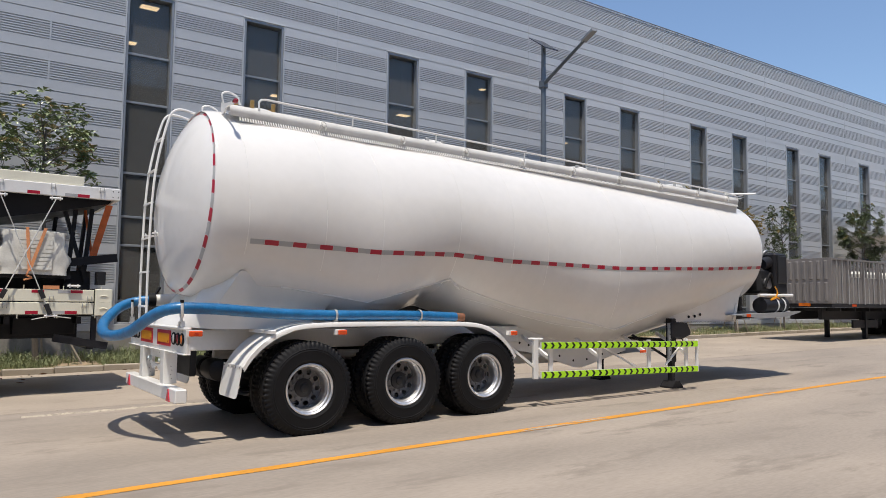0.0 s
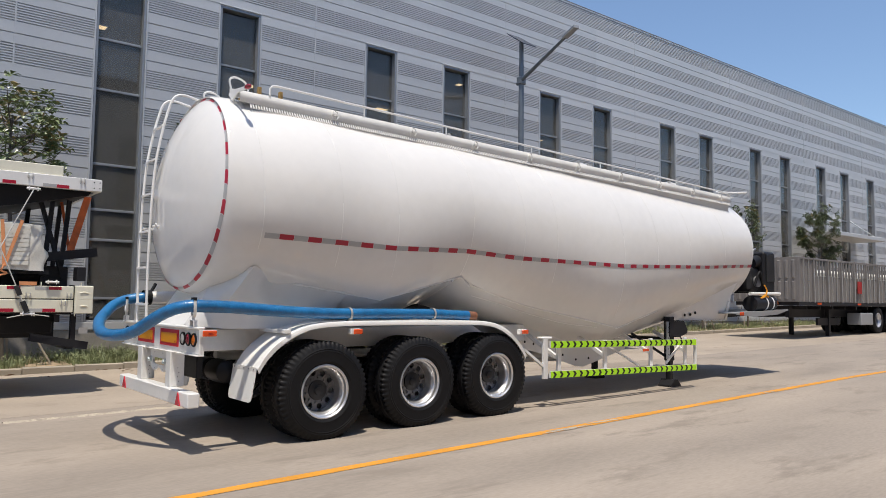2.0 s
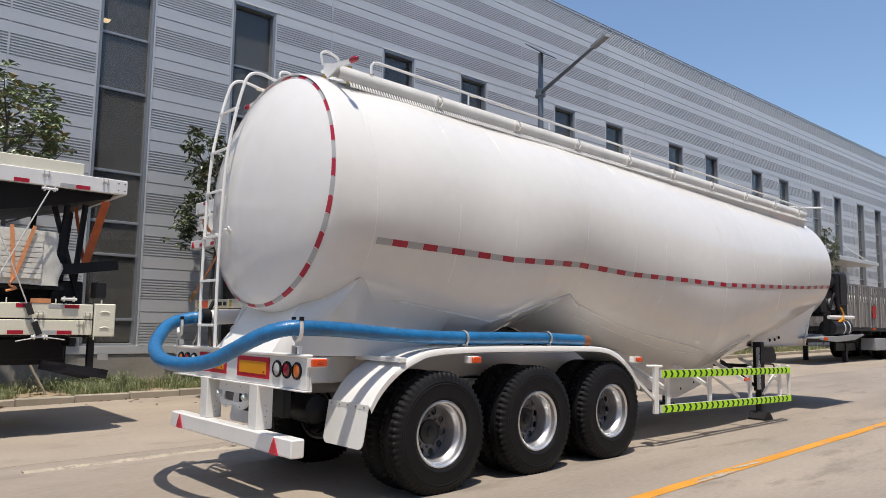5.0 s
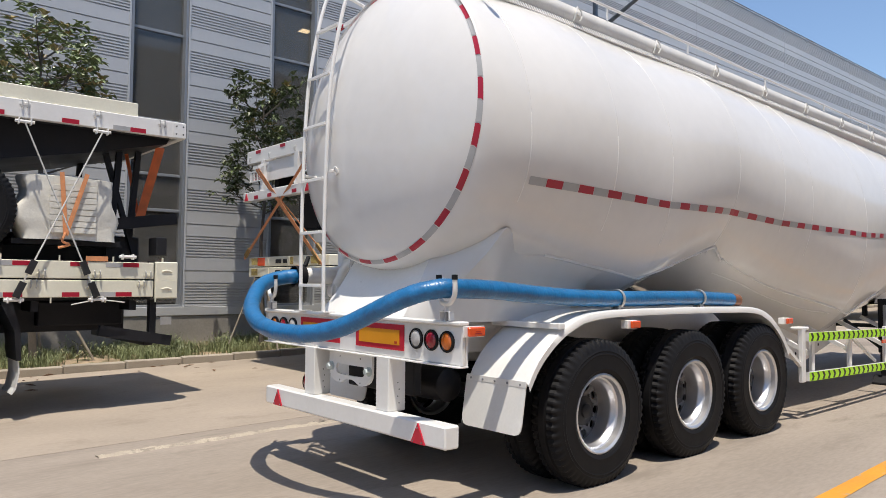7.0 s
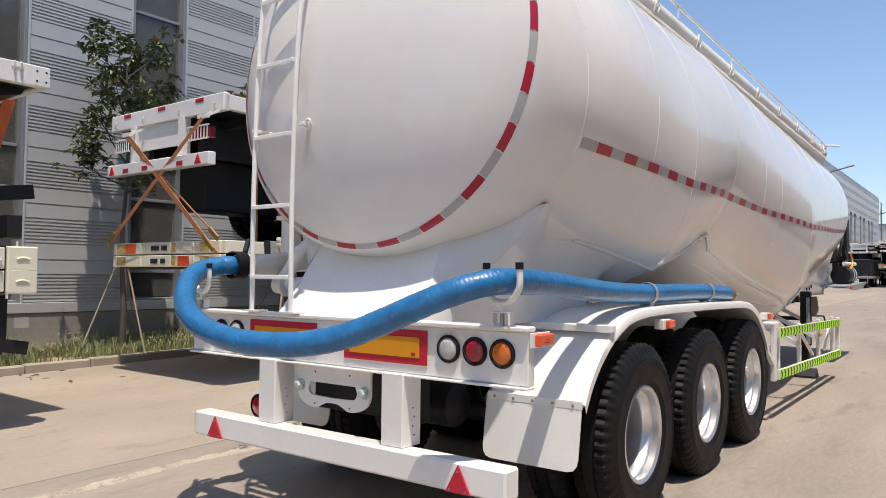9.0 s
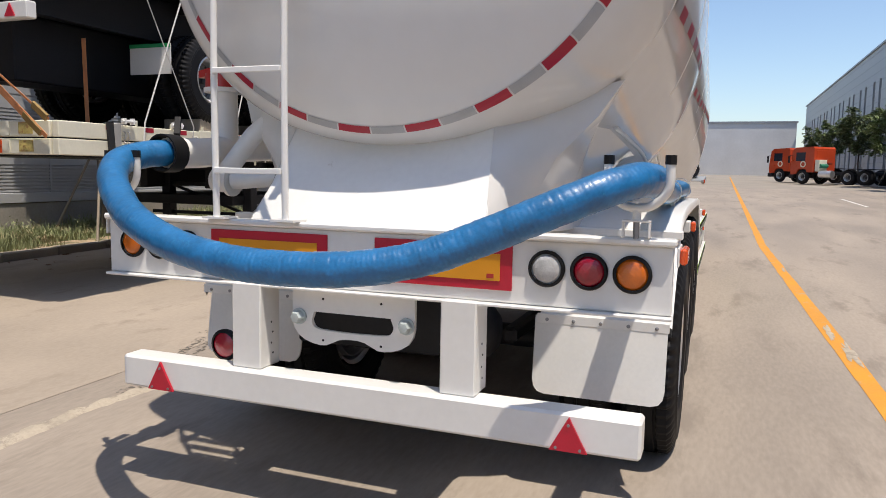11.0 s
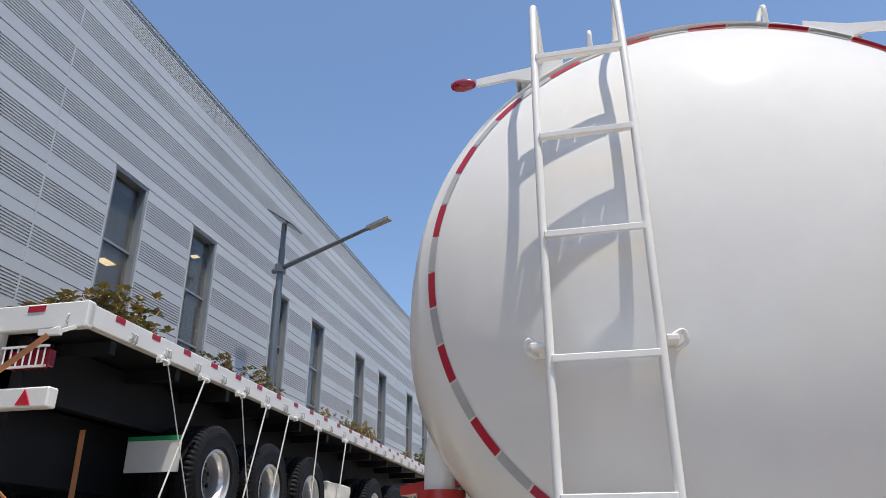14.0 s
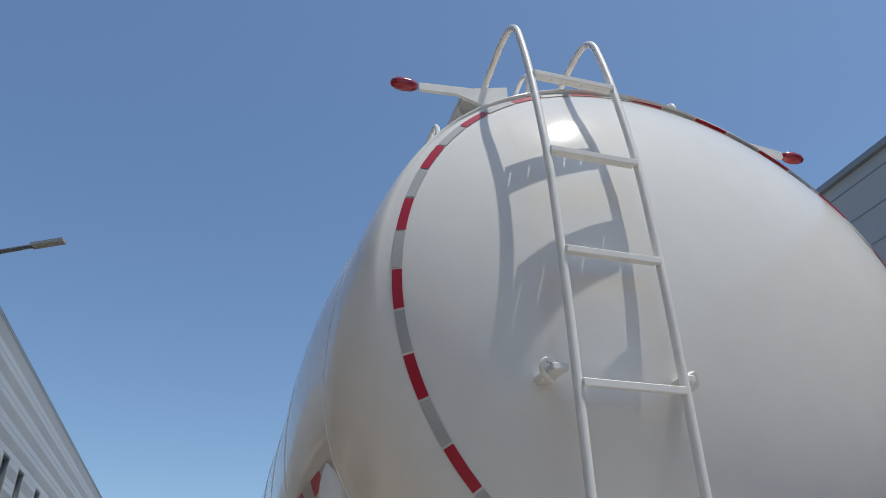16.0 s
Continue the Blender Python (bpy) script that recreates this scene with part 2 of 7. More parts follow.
class Geo:
    """Collects vertices and faces of one mesh."""

    def __init__(self):
        self.v, self.f = [], []

    def add(self, verts, faces):
        n = len(self.v)
        self.v += [tuple(p) for p in verts]
        self.f += [[i + n for i in q] for q in faces]
        return self

    def hexa(self, p):
        return self.add(p, [(0, 3, 2, 1), (4, 5, 6, 7), (0, 1, 5, 4), (1, 2, 6, 5), (2, 3, 7, 6), (3, 0, 4, 7)])

    def box(self, x0, x1, y0, y1, z0, z1, c=0.0):
        if c <= 0:
            return self.hexa([(x0, y0, z0), (x1, y0, z0), (x1, y1, z0), (x0, y1, z0), (x0, y0, z1), (x1, y0, z1), (x1, y1, z1), (x0, y1, z1)])
        c = min(c, (x1 - x0) * 0.45, (y1 - y0) * 0.45, (z1 - z0) * 0.45)
        vs, idx = [], {}
        for sx in (0, 1):
            for sy in (0, 1):
                for sz in (0, 1):
                    o = ((x0, x1)[sx], (y0, y1)[sy], (z0, z1)[sz])
                    i = (c if sx == 0 else -c, c if sy == 0 else -c, c if sz == 0 else -c)
                    for ax in range(3):
                        idx[sx, sy, sz, ax] = len(vs)
                        vs.append(tuple(o[k] + (0 if k == ax else i[k]) for k in range(3)))
        fs = []
        for ax in range(3):
            b, d = [k for k in range(3) if k != ax]
            for s in (0, 1):
                q = []
                for u, w in ((0, 0), (1, 0), (1, 1), (0, 1)):
                    key = [0, 0, 0]
                    key[ax], key[b], key[d] = s, u, w
                    q.append(idx[(*key, ax)])
                fs.append(q)
            for u in (0, 1):
                for w in (0, 1):
                    k0, k1 = [0, 0, 0], [0, 0, 0]
                    k0[b] = k1[b] = u
                    k0[d] = k1[d] = w
                    k1[ax] = 1
                    fs.append([idx[(*k0, b)], idx[(*k1, b)], idx[(*k1, d)], idx[(*k0, d)]])
        for sx in (0, 1):
            for sy in (0, 1):
                for sz in (0, 1):
                    fs.append([idx[sx, sy, sz, k] for k in range(3)])
        return self.add(vs, fs)

    def bar(self, a, b, w, h, up=(0, 0, 1)):
        """A square bar from a to b, w wide and h high."""
        a, b = Vector(a), Vector(b)
        d = (b - a).normalized()
        s = d.cross(Vector(up))
        if s.length < 1e-4:
            s = d.cross(Vector((1, 0, 0)))
        s.normalize()
        u = s.cross(d) * (h / 2)
        s = s * (w / 2)
        return self.hexa([a - s - u, b - s - u, b + s - u, a + s - u, a - s + u, b - s + u, b + s + u, a + s + u])

    def prism(self, poly, axis, a, b):
        """The polygon (two coordinates a point) drawn out along an axis from a to b."""
        def put(p, t):
            return {"x": (t, p[0], p[1]), "y": (p[0], t, p[1]), "z": (p[0], p[1], t)}[axis]
        n = len(poly)
        return self.add([put(p, a) for p in poly] + [put(p, b) for p in poly],
                        [list(range(n))[::-1], list(range(n, 2 * n))] + [(i, (i + 1) % n, n + (i + 1) % n, n + i) for i in range(n)])

    def tube(self, pts, r, n=8, cap=True, radii=None):
        pts = [Vector(p) for p in pts]
        rows, prev = [], None
        for i, p in enumerate(pts):
            d = (pts[min(i + 1, len(pts) - 1)] - pts[max(i - 1, 0)]).normalized()
            if prev is None:
                prev = d.orthogonal().normalized()
            s = (prev - d * prev.dot(d)).normalized()
            prev = s
            t = d.cross(s)
            rr = radii[i] if radii else r
            rows.append([p + (s * math.cos(2 * math.pi * k / n) + t * math.sin(2 * math.pi * k / n)) * rr for k in range(n)])
        vs = [q for row in rows for q in row]
        fs = [(i * n + k, i * n + (k + 1) % n, (i + 1) * n + (k + 1) % n, (i + 1) * n + k) for i in range(len(rows) - 1) for k in range(n)]
        if cap:
            fs += [list(range(n))[::-1], list(range((len(rows) - 1) * n, len(rows) * n))]
        return self.add(vs, fs)

    def lathe(self, prof, n=32, at=(0, 0, 0), axis="y", close=False):
        """Turns (radius, height) pairs round an axis."""
        vs, m = [], len(prof)
        for k in range(n):
            c, s = math.cos(2 * math.pi * k / n), math.sin(2 * math.pi * k / n)
            for r, h in prof:
                p = {"y": (r * c, h, r * s), "x": (h, r * c, r * s), "z": (r * c, r * s, h)}[axis]
                vs.append((p[0] + at[0], p[1] + at[1], p[2] + at[2]))
        fs = [(k * m + i, k * m + i + 1, ((k + 1) % n) * m + i + 1, ((k + 1) % n) * m + i) for k in range(n) for i in range(m - 1)]
        if close:
            fs += [[k * m for k in range(n)], [k * m + m - 1 for k in range(n)][::-1]]
        return self.add(vs, fs)

    def grid(self, rows, closed=False):
        n = len(rows[0])
        w = n if closed else n - 1
        return self.add([p for r in rows for p in r],
                        [(i * n + k, i * n + (k + 1) % n, (i + 1) * n + (k + 1) % n, (i + 1) * n + k) for i in range(len(rows) - 1) for k in range(w)])


def catmull(pts, per=8):
    pts = [Vector(p) for p in pts]
    out = []
    for i in range(len(pts) - 1):
        p0, p1, p2, p3 = pts[max(i - 1, 0)], pts[i], pts[i + 1], pts[min(i + 2, len(pts) - 1)]
        for k in range(per):
            t = k / per
            out.append(0.5 * (2 * p1 + (p2 - p0) * t + (2 * p0 - 5 * p1 + 4 * p2 - p3) * t * t + (3 * p1 - p0 - 3 * p2 + p3) * t ** 3))
    return out + [pts[-1]]


def to_mesh(name, geo, material, smooth=0, fix=True):
    me = bpy.data.meshes.new(name)
    me.from_pydata(geo.v, [], geo.f)
    if fix:
        bm = bmesh.new()
        bm.from_mesh(me)
        bmesh.ops.recalc_face_normals(bm, faces=bm.faces)
        bm.to_mesh(me)
        bm.free()
    me.materials.append(material)
    if smooth:
        me.polygons.foreach_set("use_smooth", [True] * len(me.polygons))
        me.set_sharp_from_angle(angle=radians(smooth))
    me.update()
    return me


def attach(ob, parent):
    """Meshes are drawn in the world's coordinates, so a part undoes the place of its thing."""
    ob.parent = parent
    if parent.parent is None:
        ob.matrix_parent_inverse = parent.matrix_basis.inverted()
    return ob


def part(name, geo, material, parent, label="", smooth=0, fix=True):
    """Links a mesh as one object under a thing or under one of its parts."""
    me = geo if isinstance(geo, bpy.types.Mesh) else to_mesh(name, geo, material, smooth, fix)
    ob = attach(new(name, me), parent)
    return tagged(ob, label) if label else ob


def place(name, me, m, parent):
    """A part that shares a mesh, at a pose m."""
    ob = attach(new(name, me), parent)
    ob.matrix_basis = m
    return ob


def thing(name, label, category, at=(0, 0, 0), group="", kind=""):
    """An Empty at the base of a thing that has parts."""
    ob = new(name)
    ob.empty_display_size = 0.2
    ob.matrix_basis = Matrix.Translation(at)
    return tagged(ob, label, category, group, kind)


def whole(name, geo, material, label, category, smooth=0, group="", kind="", fix=True):
    return tagged(new(name, to_mesh(name, geo, material, smooth, fix)), label, category, group, kind)

# ---- ground ----
WALL_Y = 10.48
KERB_Y = 8.45
g = Geo()
XS = [-400, -150, -80, -40, -20, 0, 20, 40, 60, 80, 110, 160, 400, 1200]
YS = [-900, -200, -60, -30, -8.6, 2.66, KERB_Y + 0.2, 20, 60, 200, 900]
g.grid([[(x, y, ground_z(x, y) - 0.014) for y in YS] for x in XS])
ground = whole("ground", g, M_ROAD, "worn tan concrete yard reaching to the horizon", "ground", kind="structure")

road = thing("road", "pale tan concrete road of large jointed slabs", "road", (0, 0, 0), kind="structure")
# slabs between expansion joints, laid just over the ground sheet
slab_edges_y = [-13.2, -8.6, 2.66, KERB_Y]
slab_x0, slab_len = -17.0, 5.2
for i in range(13):
    xa = slab_x0 + i * slab_len
    for j in range(len(slab_edges_y) - 1):
        ya, yb = slab_edges_y[j] + 0.006, slab_edges_y[j + 1] - 0.006
        x0, x1 = xa, xa + slab_len
        s = Geo()
        foot = [(x0, ya), (x1, ya), (x1, yb), (x0, yb)]
        s.hexa([(x, y, ground_z(x, y) + d) for d in (-0.1, 0.0) for x, y in foot])
        part("slab", s, M_SLAB if j == 2 else M_LANE, road)
s = Geo()
for y in slab_edges_y[1:-1]:
    foot = [(-17, y - 0.012), (50.6, y - 0.012), (50.6, y + 0.012), (-17, y + 0.012)]
    s.hexa([(x, v_, ground_z(x, y) + d) for d in (-0.09, -0.003) for x, v_ in foot])
part("joint_filler", s, M_JOINT, road, "dark joint filler")


def stripe(name, x0, x1, y, w, material, lift=0.004, step=1.0, ragged=0.0, skew=0.0):
    s = Geo()
    n = max(1, int((x1 - x0) / step))
    rows = []
    for i in range(n + 1):
        x = x0 + (x1 - x0) * i / n
        d = ragged * (noise.noise(Vector((x * 1.7, y, 3.1))))
        e = ragged * (noise.noise(Vector((x * 1.9, y, 9.7))))
        c = y + skew * (max(-6.0, min(13.0, x)) - 2.0)
        rows.append([(x, c - w / 2 + d, ground_z(x, c) + lift), (x, c + w / 2 + e, ground_z(x, c) + lift)])
    s.grid(rows)
    return part(name, s, material, road, fix=False)


stripe("lane_line", -14, 90, -2.66, 0.15, M_LINE, 0.004, 0.25, 0.012, 0.03).name = "yellow_line"
stripe("white_line", 17.5, 24, -6.9, 0.13, M_WLINE, 0.004, 0.5, 0.01)
stripe("white_line", 30, 37, -6.9, 0.13, M_WLINE, 0.004, 0.5, 0.01)
mr = Geo()
rows = []
for i in range(150):
    x = -1.2 + 5.4 * i / 149
    wob = 0.05 * noise.noise(Vector((x * 0.9, 1.0, 0)))
    row = []
    for j in range(7):
        u = j / 6 - 0.5
        w = 0.15 + 0.10 * noise.noise(Vector((x * 2.3, 4.0 + j // 4, 0))) + 0.04 * noise.noise(Vector((x * 11, j * 2.0, 2)))
        lump = max(0.0, 0.25 - u * u) * (0.05 + 0.10 * noise.noise(Vector((x * 9, u * 5, 7))) + 0.06 * noise.noise(Vector((x * 27, u * 14, 1))))
        row.append((x, 2.22 + wob + u * w, ground_z(x, 2.2) + (lump if 0 < j < 6 else -0.004)))
    rows.append(row)
part("mortar_ridge", mr.grid(rows), M_MORTAR, road, "crumbled pale mortar along the joint", smooth=40, fix=False)
# mortar smears over the worn yellow line
pr = random.Random(9)
for cx, cy, ln, wd in ((4.3, -2.63, 0.6, 0.075), (5.1, -2.56, 0.5, 0.05), (9.6, -2.47, 0.4, 0.03)):
    sm = Geo()
    ring = []
    for i in range(36):
        a = 2 * math.pi * i / 36
        k = 0.65 + 0.5 * noise.noise(Vector((cx + 2 * math.cos(a), 2 * math.sin(a), 1))) + pr.uniform(-0.12, 0.12)
        x, y = cx + ln * k * math.cos(a), cy + wd * k * math.sin(a)
        ring.append((x, y, ground_z(x, y) + 0.0075))
    sm.add(ring + [(cx, cy, ground_z(cx, cy) + 0.011)], [(i, (i + 1) % 36, 36) for i in range(36)])
    part("line_patch", sm, M_MORTAR, road, "pale mortar smear on the line", fix=False)
# tyre scuffs and a dark oily trail on the slabs
stain = Geo()
rs = random.Random(4)
for k in range(520):
    u = rs.random()
    lane = rs.choice((-0.075, 0.075))
    x, y = 1.0 + 2.3 * u + rs.gauss(0, 0.05), 2.25 + 0.72 * u + lane * (0.6 + 0.5 * u) + rs.gauss(0, 0.028)
    r = 0.003 + 0.014 * rs.random() ** 2.5
    pts = [(x + r * 1.3 * math.cos(a) * rs.uniform(0.55, 1.25), y + r * math.sin(a) * rs.uniform(0.55, 1.25), ground_z(x, y) + 0.0035) for a in [i * math.pi / 3.5 for i in range(7)]]
    stain.add(pts, [tuple(range(7))])
part("oil_spots", stain, M_OIL, road, "dark oily drip marks", fix=False)

# kerb of single stones
kerb = thing("kerb", "low tan concrete kerb along the planted strip", "kerb", (0, KERB_Y, 0), kind="structure")
ks = Geo().box(0.004, 0.994, -0.001, 0.16, -0.1, 0.13, 0.018)
kerb_mesh = to_mesh("kerb_stone", ks, M_KERB)
for i in range(-14, 46):
    place("kerb_stone", kerb_mesh, pose(i, KERB_Y, ground_z(i + 0.5, KERB_Y)), kerb)

# planted strip between kerb and wall
v = Geo()
rows = []
for i in range(0, 141):
    x = -14 + i * 0.5
    rows.append([(x, KERB_Y + 0.15 + (WALL_Y - KERB_Y - 0.1) * j / 10,
                  ground_z(x, KERB_Y) + 0.105 + 0.05 * noise.noise(Vector((x * 0.9, j * 0.35, 0))) + 0.02 * j / 10) for j in range(11)])
v.grid(rows)
verge = whole("verge", v, M_SOIL, "brown soil strip with patchy weeds beside the wall", "soil", smooth=60, kind="structure", fix=False)

gr = Geo()
rg = random.Random(11)


def blade(x, y, z, h, lean, w, b):
    """One bent blade or weed stalk."""
    dx, dy = -math.sin(b) * w, math.cos(b) * w
    mx, my = x + math.cos(b) * lean * 0.35, y + math.sin(b) * lean * 0.35
    gr.add([(x - dx, y - dy, z), (x + dx, y + dy, z), (mx + dx * 0.8, my + dy * 0.8, z + h * 0.6), (mx - dx * 0.8, my - dy * 0.8, z + h * 0.6),
            (x + math.cos(b) * lean, y + math.sin(b) * lean, z + h)], [(0, 1, 2, 3), (3, 2, 4)])


for k in range(105000):
    x = rg.uniform(-7, 38) if rg.random() < 0.3 else rg.uniform(-4.5, 13)
    y = rg.uniform(KERB_Y + 0.2, WALL_Y - 0.06)
    back = (y - KERB_Y) / (WALL_Y - KERB_Y)
    lush = noise.noise(Vector((x * 0.8, y * 1.3, 5)))
    if lush < -0.3 + 0.2 * rg.random() or (y < KERB_Y + 0.6 and rg.random() < 0.5):
        continue
    h = rg.uniform(0.05, 0.17) * (1 + 1.3 * back * max(0.0, 0.5 + lush)) * (1.6 if rg.random() < 0.05 else 1)
    blade(x, y, ground_z(x, KERB_Y) + 0.09, h, rg.uniform(0.0, 0.7) * h, rg.uniform(0.003, 0.009), rg.uniform(0, 6.28))
# bushy weeds with many short side leaves
for k in range(620):
    x = rg.uniform(-6, 16) if rg.random() < 0.8 else rg.uniform(16, 38)
    y = KERB_Y + 0.3 + (WALL_Y - KERB_Y - 0.42) * rg.random() ** 0.7
    z = ground_z(x, KERB_Y) + 0.09
    tall = rg.uniform(0.15, 0.42)
    for q in range(rg.randint(5, 9)):
        b = rg.uniform(0, 6.28)
        h, lean = tall * rg.uniform(0.5, 1.05), tall * rg.uniform(0.05, 0.5)
        blade(x, y, z, h, lean, 0.003, b)
        for m in range(5):
            u = rg.uniform(0.35, 1.0)
            blade(x + math.cos(b) * lean * u * u, y + math.sin(b) * lean * u * u, z + h * u, rg.uniform(0.0, 0.05), rg.uniform(0.04, 0.09), rg.uniform(0.005, 0.011), rg.uniform(0, 6.28))
tagged(new("grass", to_mesh("grass", gr, M_GRASS, 0, False)), "sparse green and straw-coloured weeds in the strip", "grass", kind="stuff")

# dry leaves blown along the kerb
dl = Geo()
for k in range(46):
    x, y = rg.uniform(-3.5, 9.0), KERB_Y - 0.06 - 1.6 * rg.random() ** 2.2
    a, L = rg.uniform(0, 6.28), rg.uniform(0.05, 0.1)
    c, d, n = Vector((x, y, ground_z(x, y) + 0.006)), Vector((math.cos(a), math.sin(a), 0)) * L, Vector((-math.sin(a), math.cos(a), 0)) * L * 0.28
    up = Vector((0, 0, L * rg.uniform(0.1, 0.35)))
    dl.add([c - d, c + n + up, c + d + up * 0.6, c - n + up, c], [(0, 4, 1), (4, 2, 1), (0, 3, 4), (4, 3, 2)])
tagged(new("fallen_leaves", to_mesh("fallen_leaves", dl, mat("dry_leaf", (0.17, 0.09, 0.045), 0.7, var=0.2, scale=6, spread=0.4), 0, False)), "dry brown leaves scattered along the kerb", "leaves", kind="stuff")

# ---- factory building ----
PAIRS = [-22.1, -14.25, -6.35, 1.56, 9.5, 17.42, 25.2, 33.0, 40.45, 47.4, 55.6, 64.2, 72.0, 79.8, 87.6, 95.4, 103.2, 111.0]
WIN_W, WIN_GAP, WIN_TOP, WIN_BOT, ROOF = 1.19, 3.16, 9.74, 0.97, 13.62
windows = sorted([p for p in PAIRS] + [p + WIN_GAP for p in PAIRS])
WALL_X0, WALL_X1 = -26.0, 122.0


def band(kind, x0, x1, z0, z1):
    """One cladding sheet: ribbed or smooth, folded steel with real depth; drawn in the plane y = 0 facing -y."""
    if kind == "ribbed":
        prof = []
        n = 8
        p = (z1 - z0) / n
        for i in range(n):
            zb = z0 + i * p
            prof += [(0.0, zb), (0.0, zb + p * 0.50), (0.03, zb + p * 0.58), (0.03, zb + p * 0.90)]
        prof.append((0.0, z1))
    else:
        zm = (z0 + z1) / 2
        prof = [(0.0, z0), (0.0, zm - 0.014), (0.03, zm - 0.01), (0.03, zm + 0.01), (0.0, zm + 0.014), (0.0, z1)]
    prof[0] = (0.0, z0 + 0.001)
    return Geo().grid([[(x, y, z) for y, z in prof] for x in (x0, x1)])


wall = thing("wall_north", "long factory wall of grey ribbed metal cladding", "wall", (0, WALL_Y, 0), kind="structure")
bays = []
edge = WALL_X0
for w in windows:
    bays.append((edge, w))
    edge = w + WIN_W
bays.append((edge, WALL_X1))
near, far = [], Geo()
mesh_cache = {}
for k in range(1, 14):
    for kind, z0, z1 in (("ribbed", k, k + 0.5), ("smooth", k + 0.5, min(k + 1, ROOF))):
        spans = []
        if z0 == 9.5:
            for a, b in bays:
                far.add([(a + 0.004, WALL_Y, 9.501), (b - 0.004, WALL_Y, 9.501), (b - 0.004, WALL_Y, WIN_TOP), (a + 0.004, WALL_Y, WIN_TOP)], [(0, 1, 2, 3)])
            far.add([(WALL_X0, WALL_Y, WIN_TOP + 0.001), (WALL_X1, WALL_Y, WIN_TOP + 0.001), (WALL_X1, WALL_Y, 9.735 + 0.03), (WALL_X0, WALL_Y, 9.735 + 0.03)], [(0, 1, 2, 3)])
            far.add([(WALL_X0, WALL_Y, 9.785), (WALL_X1, WALL_Y, 9.785), (WALL_X1, WALL_Y, 10.0), (WALL_X0, WALL_Y, 10.0)], [(0, 1, 2, 3)])
            continue
        if z0 < 9.5:
            spans = [(a, b) for a, b in bays]
        else:
            spans = [(WALL_X0 + i * 7.85 - 0.3, WALL_X0 + (i + 1) * 7.85 - 0.3) for i in range(19)]
        top = z1
        for a, b in spans:
            a2, b2 = a, b
            if -8 < a2 < 19 and b2 - a2 > 0.5 and k < 13 and len(near) < 288:
                key = (kind, round(b2 - a2, 2))
                if key not in mesh_cache:
                    mesh_cache[key] = to_mesh("cladding_" + kind, band(kind, 0.004, b2 - a2 - 0.004, 0, 0.5), M_CLAD, 0, False)
                near.append((mesh_cache[key], a2, z0))
            else:
                bg = band(kind, a2 + 0.004, b2 - 0.004, z0, z1)
                far.add([(x, y + WALL_Y, z) for x, y, z in bg.v], bg.f)
for me, a, z0 in near:
    place("cladding_panel", me, pose(a, WALL_Y, z0), wall)
tagged(part("far_cladding", far, M_CLADF, wall, "the same cladding farther along", fix=False), kind="stuff")
# solid wall behind the sheets, pierced by the windows
sw = Geo()
for a, b in bays:
    sw.box(a, b, WALL_Y + 0.045, WALL_Y + 0.3, -0.6, 9.5)
sw.box(WALL_X0, WALL_X1, WALL_Y + 0.045, WALL_Y + 0.3, WIN_TOP, ROOF)
for a, b in zip(bays[:-1], bays[1:]):
    sw.box(a[1], b[0], WALL_Y + 0.045, WALL_Y + 0.3, -0.6, WIN_BOT - 0.02)
part("wall_core", sw, M_CLADF, wall, fix=False)
# filler strip between the last full band and the window heads
pl = Geo().box(WALL_X0, WALL_X1, WALL_Y - 0.03, WALL_Y + 0.044, -0.6, 0.80, 0.01)
part("plinth", pl, M_PLINTH, wall, "stained concrete plinth")
part("base_flashing", Geo().box(WALL_X0, WALL_X1, WALL_Y - 0.05, WALL_Y + 0.03, 0.805, 0.985, 0.006), M_CLAD, wall)
part("roof_edge", Geo().box(WALL_X0, WALL_X1, WALL_Y - 0.02, WALL_Y + 0.5, ROOF + 0.0, ROOF + 0.05, 0.006), M_TRIM, wall, "dark metal roof capping")
part("roof_flashing", Geo().box(WALL_X0, WALL_X1, WALL_Y - 0.015, WALL_Y + 0.5, ROOF + 0.051, ROOF + 0.10, 0.006), M_WHITE, wall, "white roof flashing")
part("roof_edge", Geo().box(WALL_X0, WALL_X1, WALL_Y - 0.03, WALL_Y + 0.5, ROOF + 0.101, ROOF + 0.14, 0.006), M_TRIM, wall)
part("vertical_joint", to_mesh("vertical_joint", Geo().box(-0.02, 0.02, -0.006, 0.02, 0.99, ROOF - 0.02), M_CLAD), M_CLAD, wall).matrix_basis = pose(7.68, WALL_Y, 0)
joint_me = bpy.data.meshes["vertical_joint"]
for x in (-8.2, -0.2, 15.6, 23.4, 31.2, 39.0, 46.8):
    place("vertical_joint", joint_me, pose(x, WALL_Y, 0), wall)

rest = thing("factory_hall", "grey factory hall behind the clad wall", "building", (40, 30, 0), kind="structure")
part("roof", Geo().box(WALL_X0, WALL_X1, WALL_Y + 0.5, 60, ROOF - 0.25, ROOF - 0.05), M_TRIM, rest)
part("end_wall", Geo().box(WALL_X0, WALL_X0 + 0.3, WALL_Y + 0.3, 60, -0.6, ROOF - 0.26), M_CLADF, rest)
part("end_wall", Geo().box(WALL_X1 - 0.3, WALL_X1, WALL_Y + 0.3, 60, -0.6, ROOF - 0.26), M_CLADF, rest)
part("back_wall", Geo().box(WALL_X0, WALL_X1, 60, 60.3, -0.6, ROOF - 0.26), M_CLADF, rest)
part("floor", Geo().box(WALL_X0 + 0.3, WALL_X1 - 0.3, WALL_Y + 0.3, 60, -0.2, 0.3), M_DARKIN, rest)
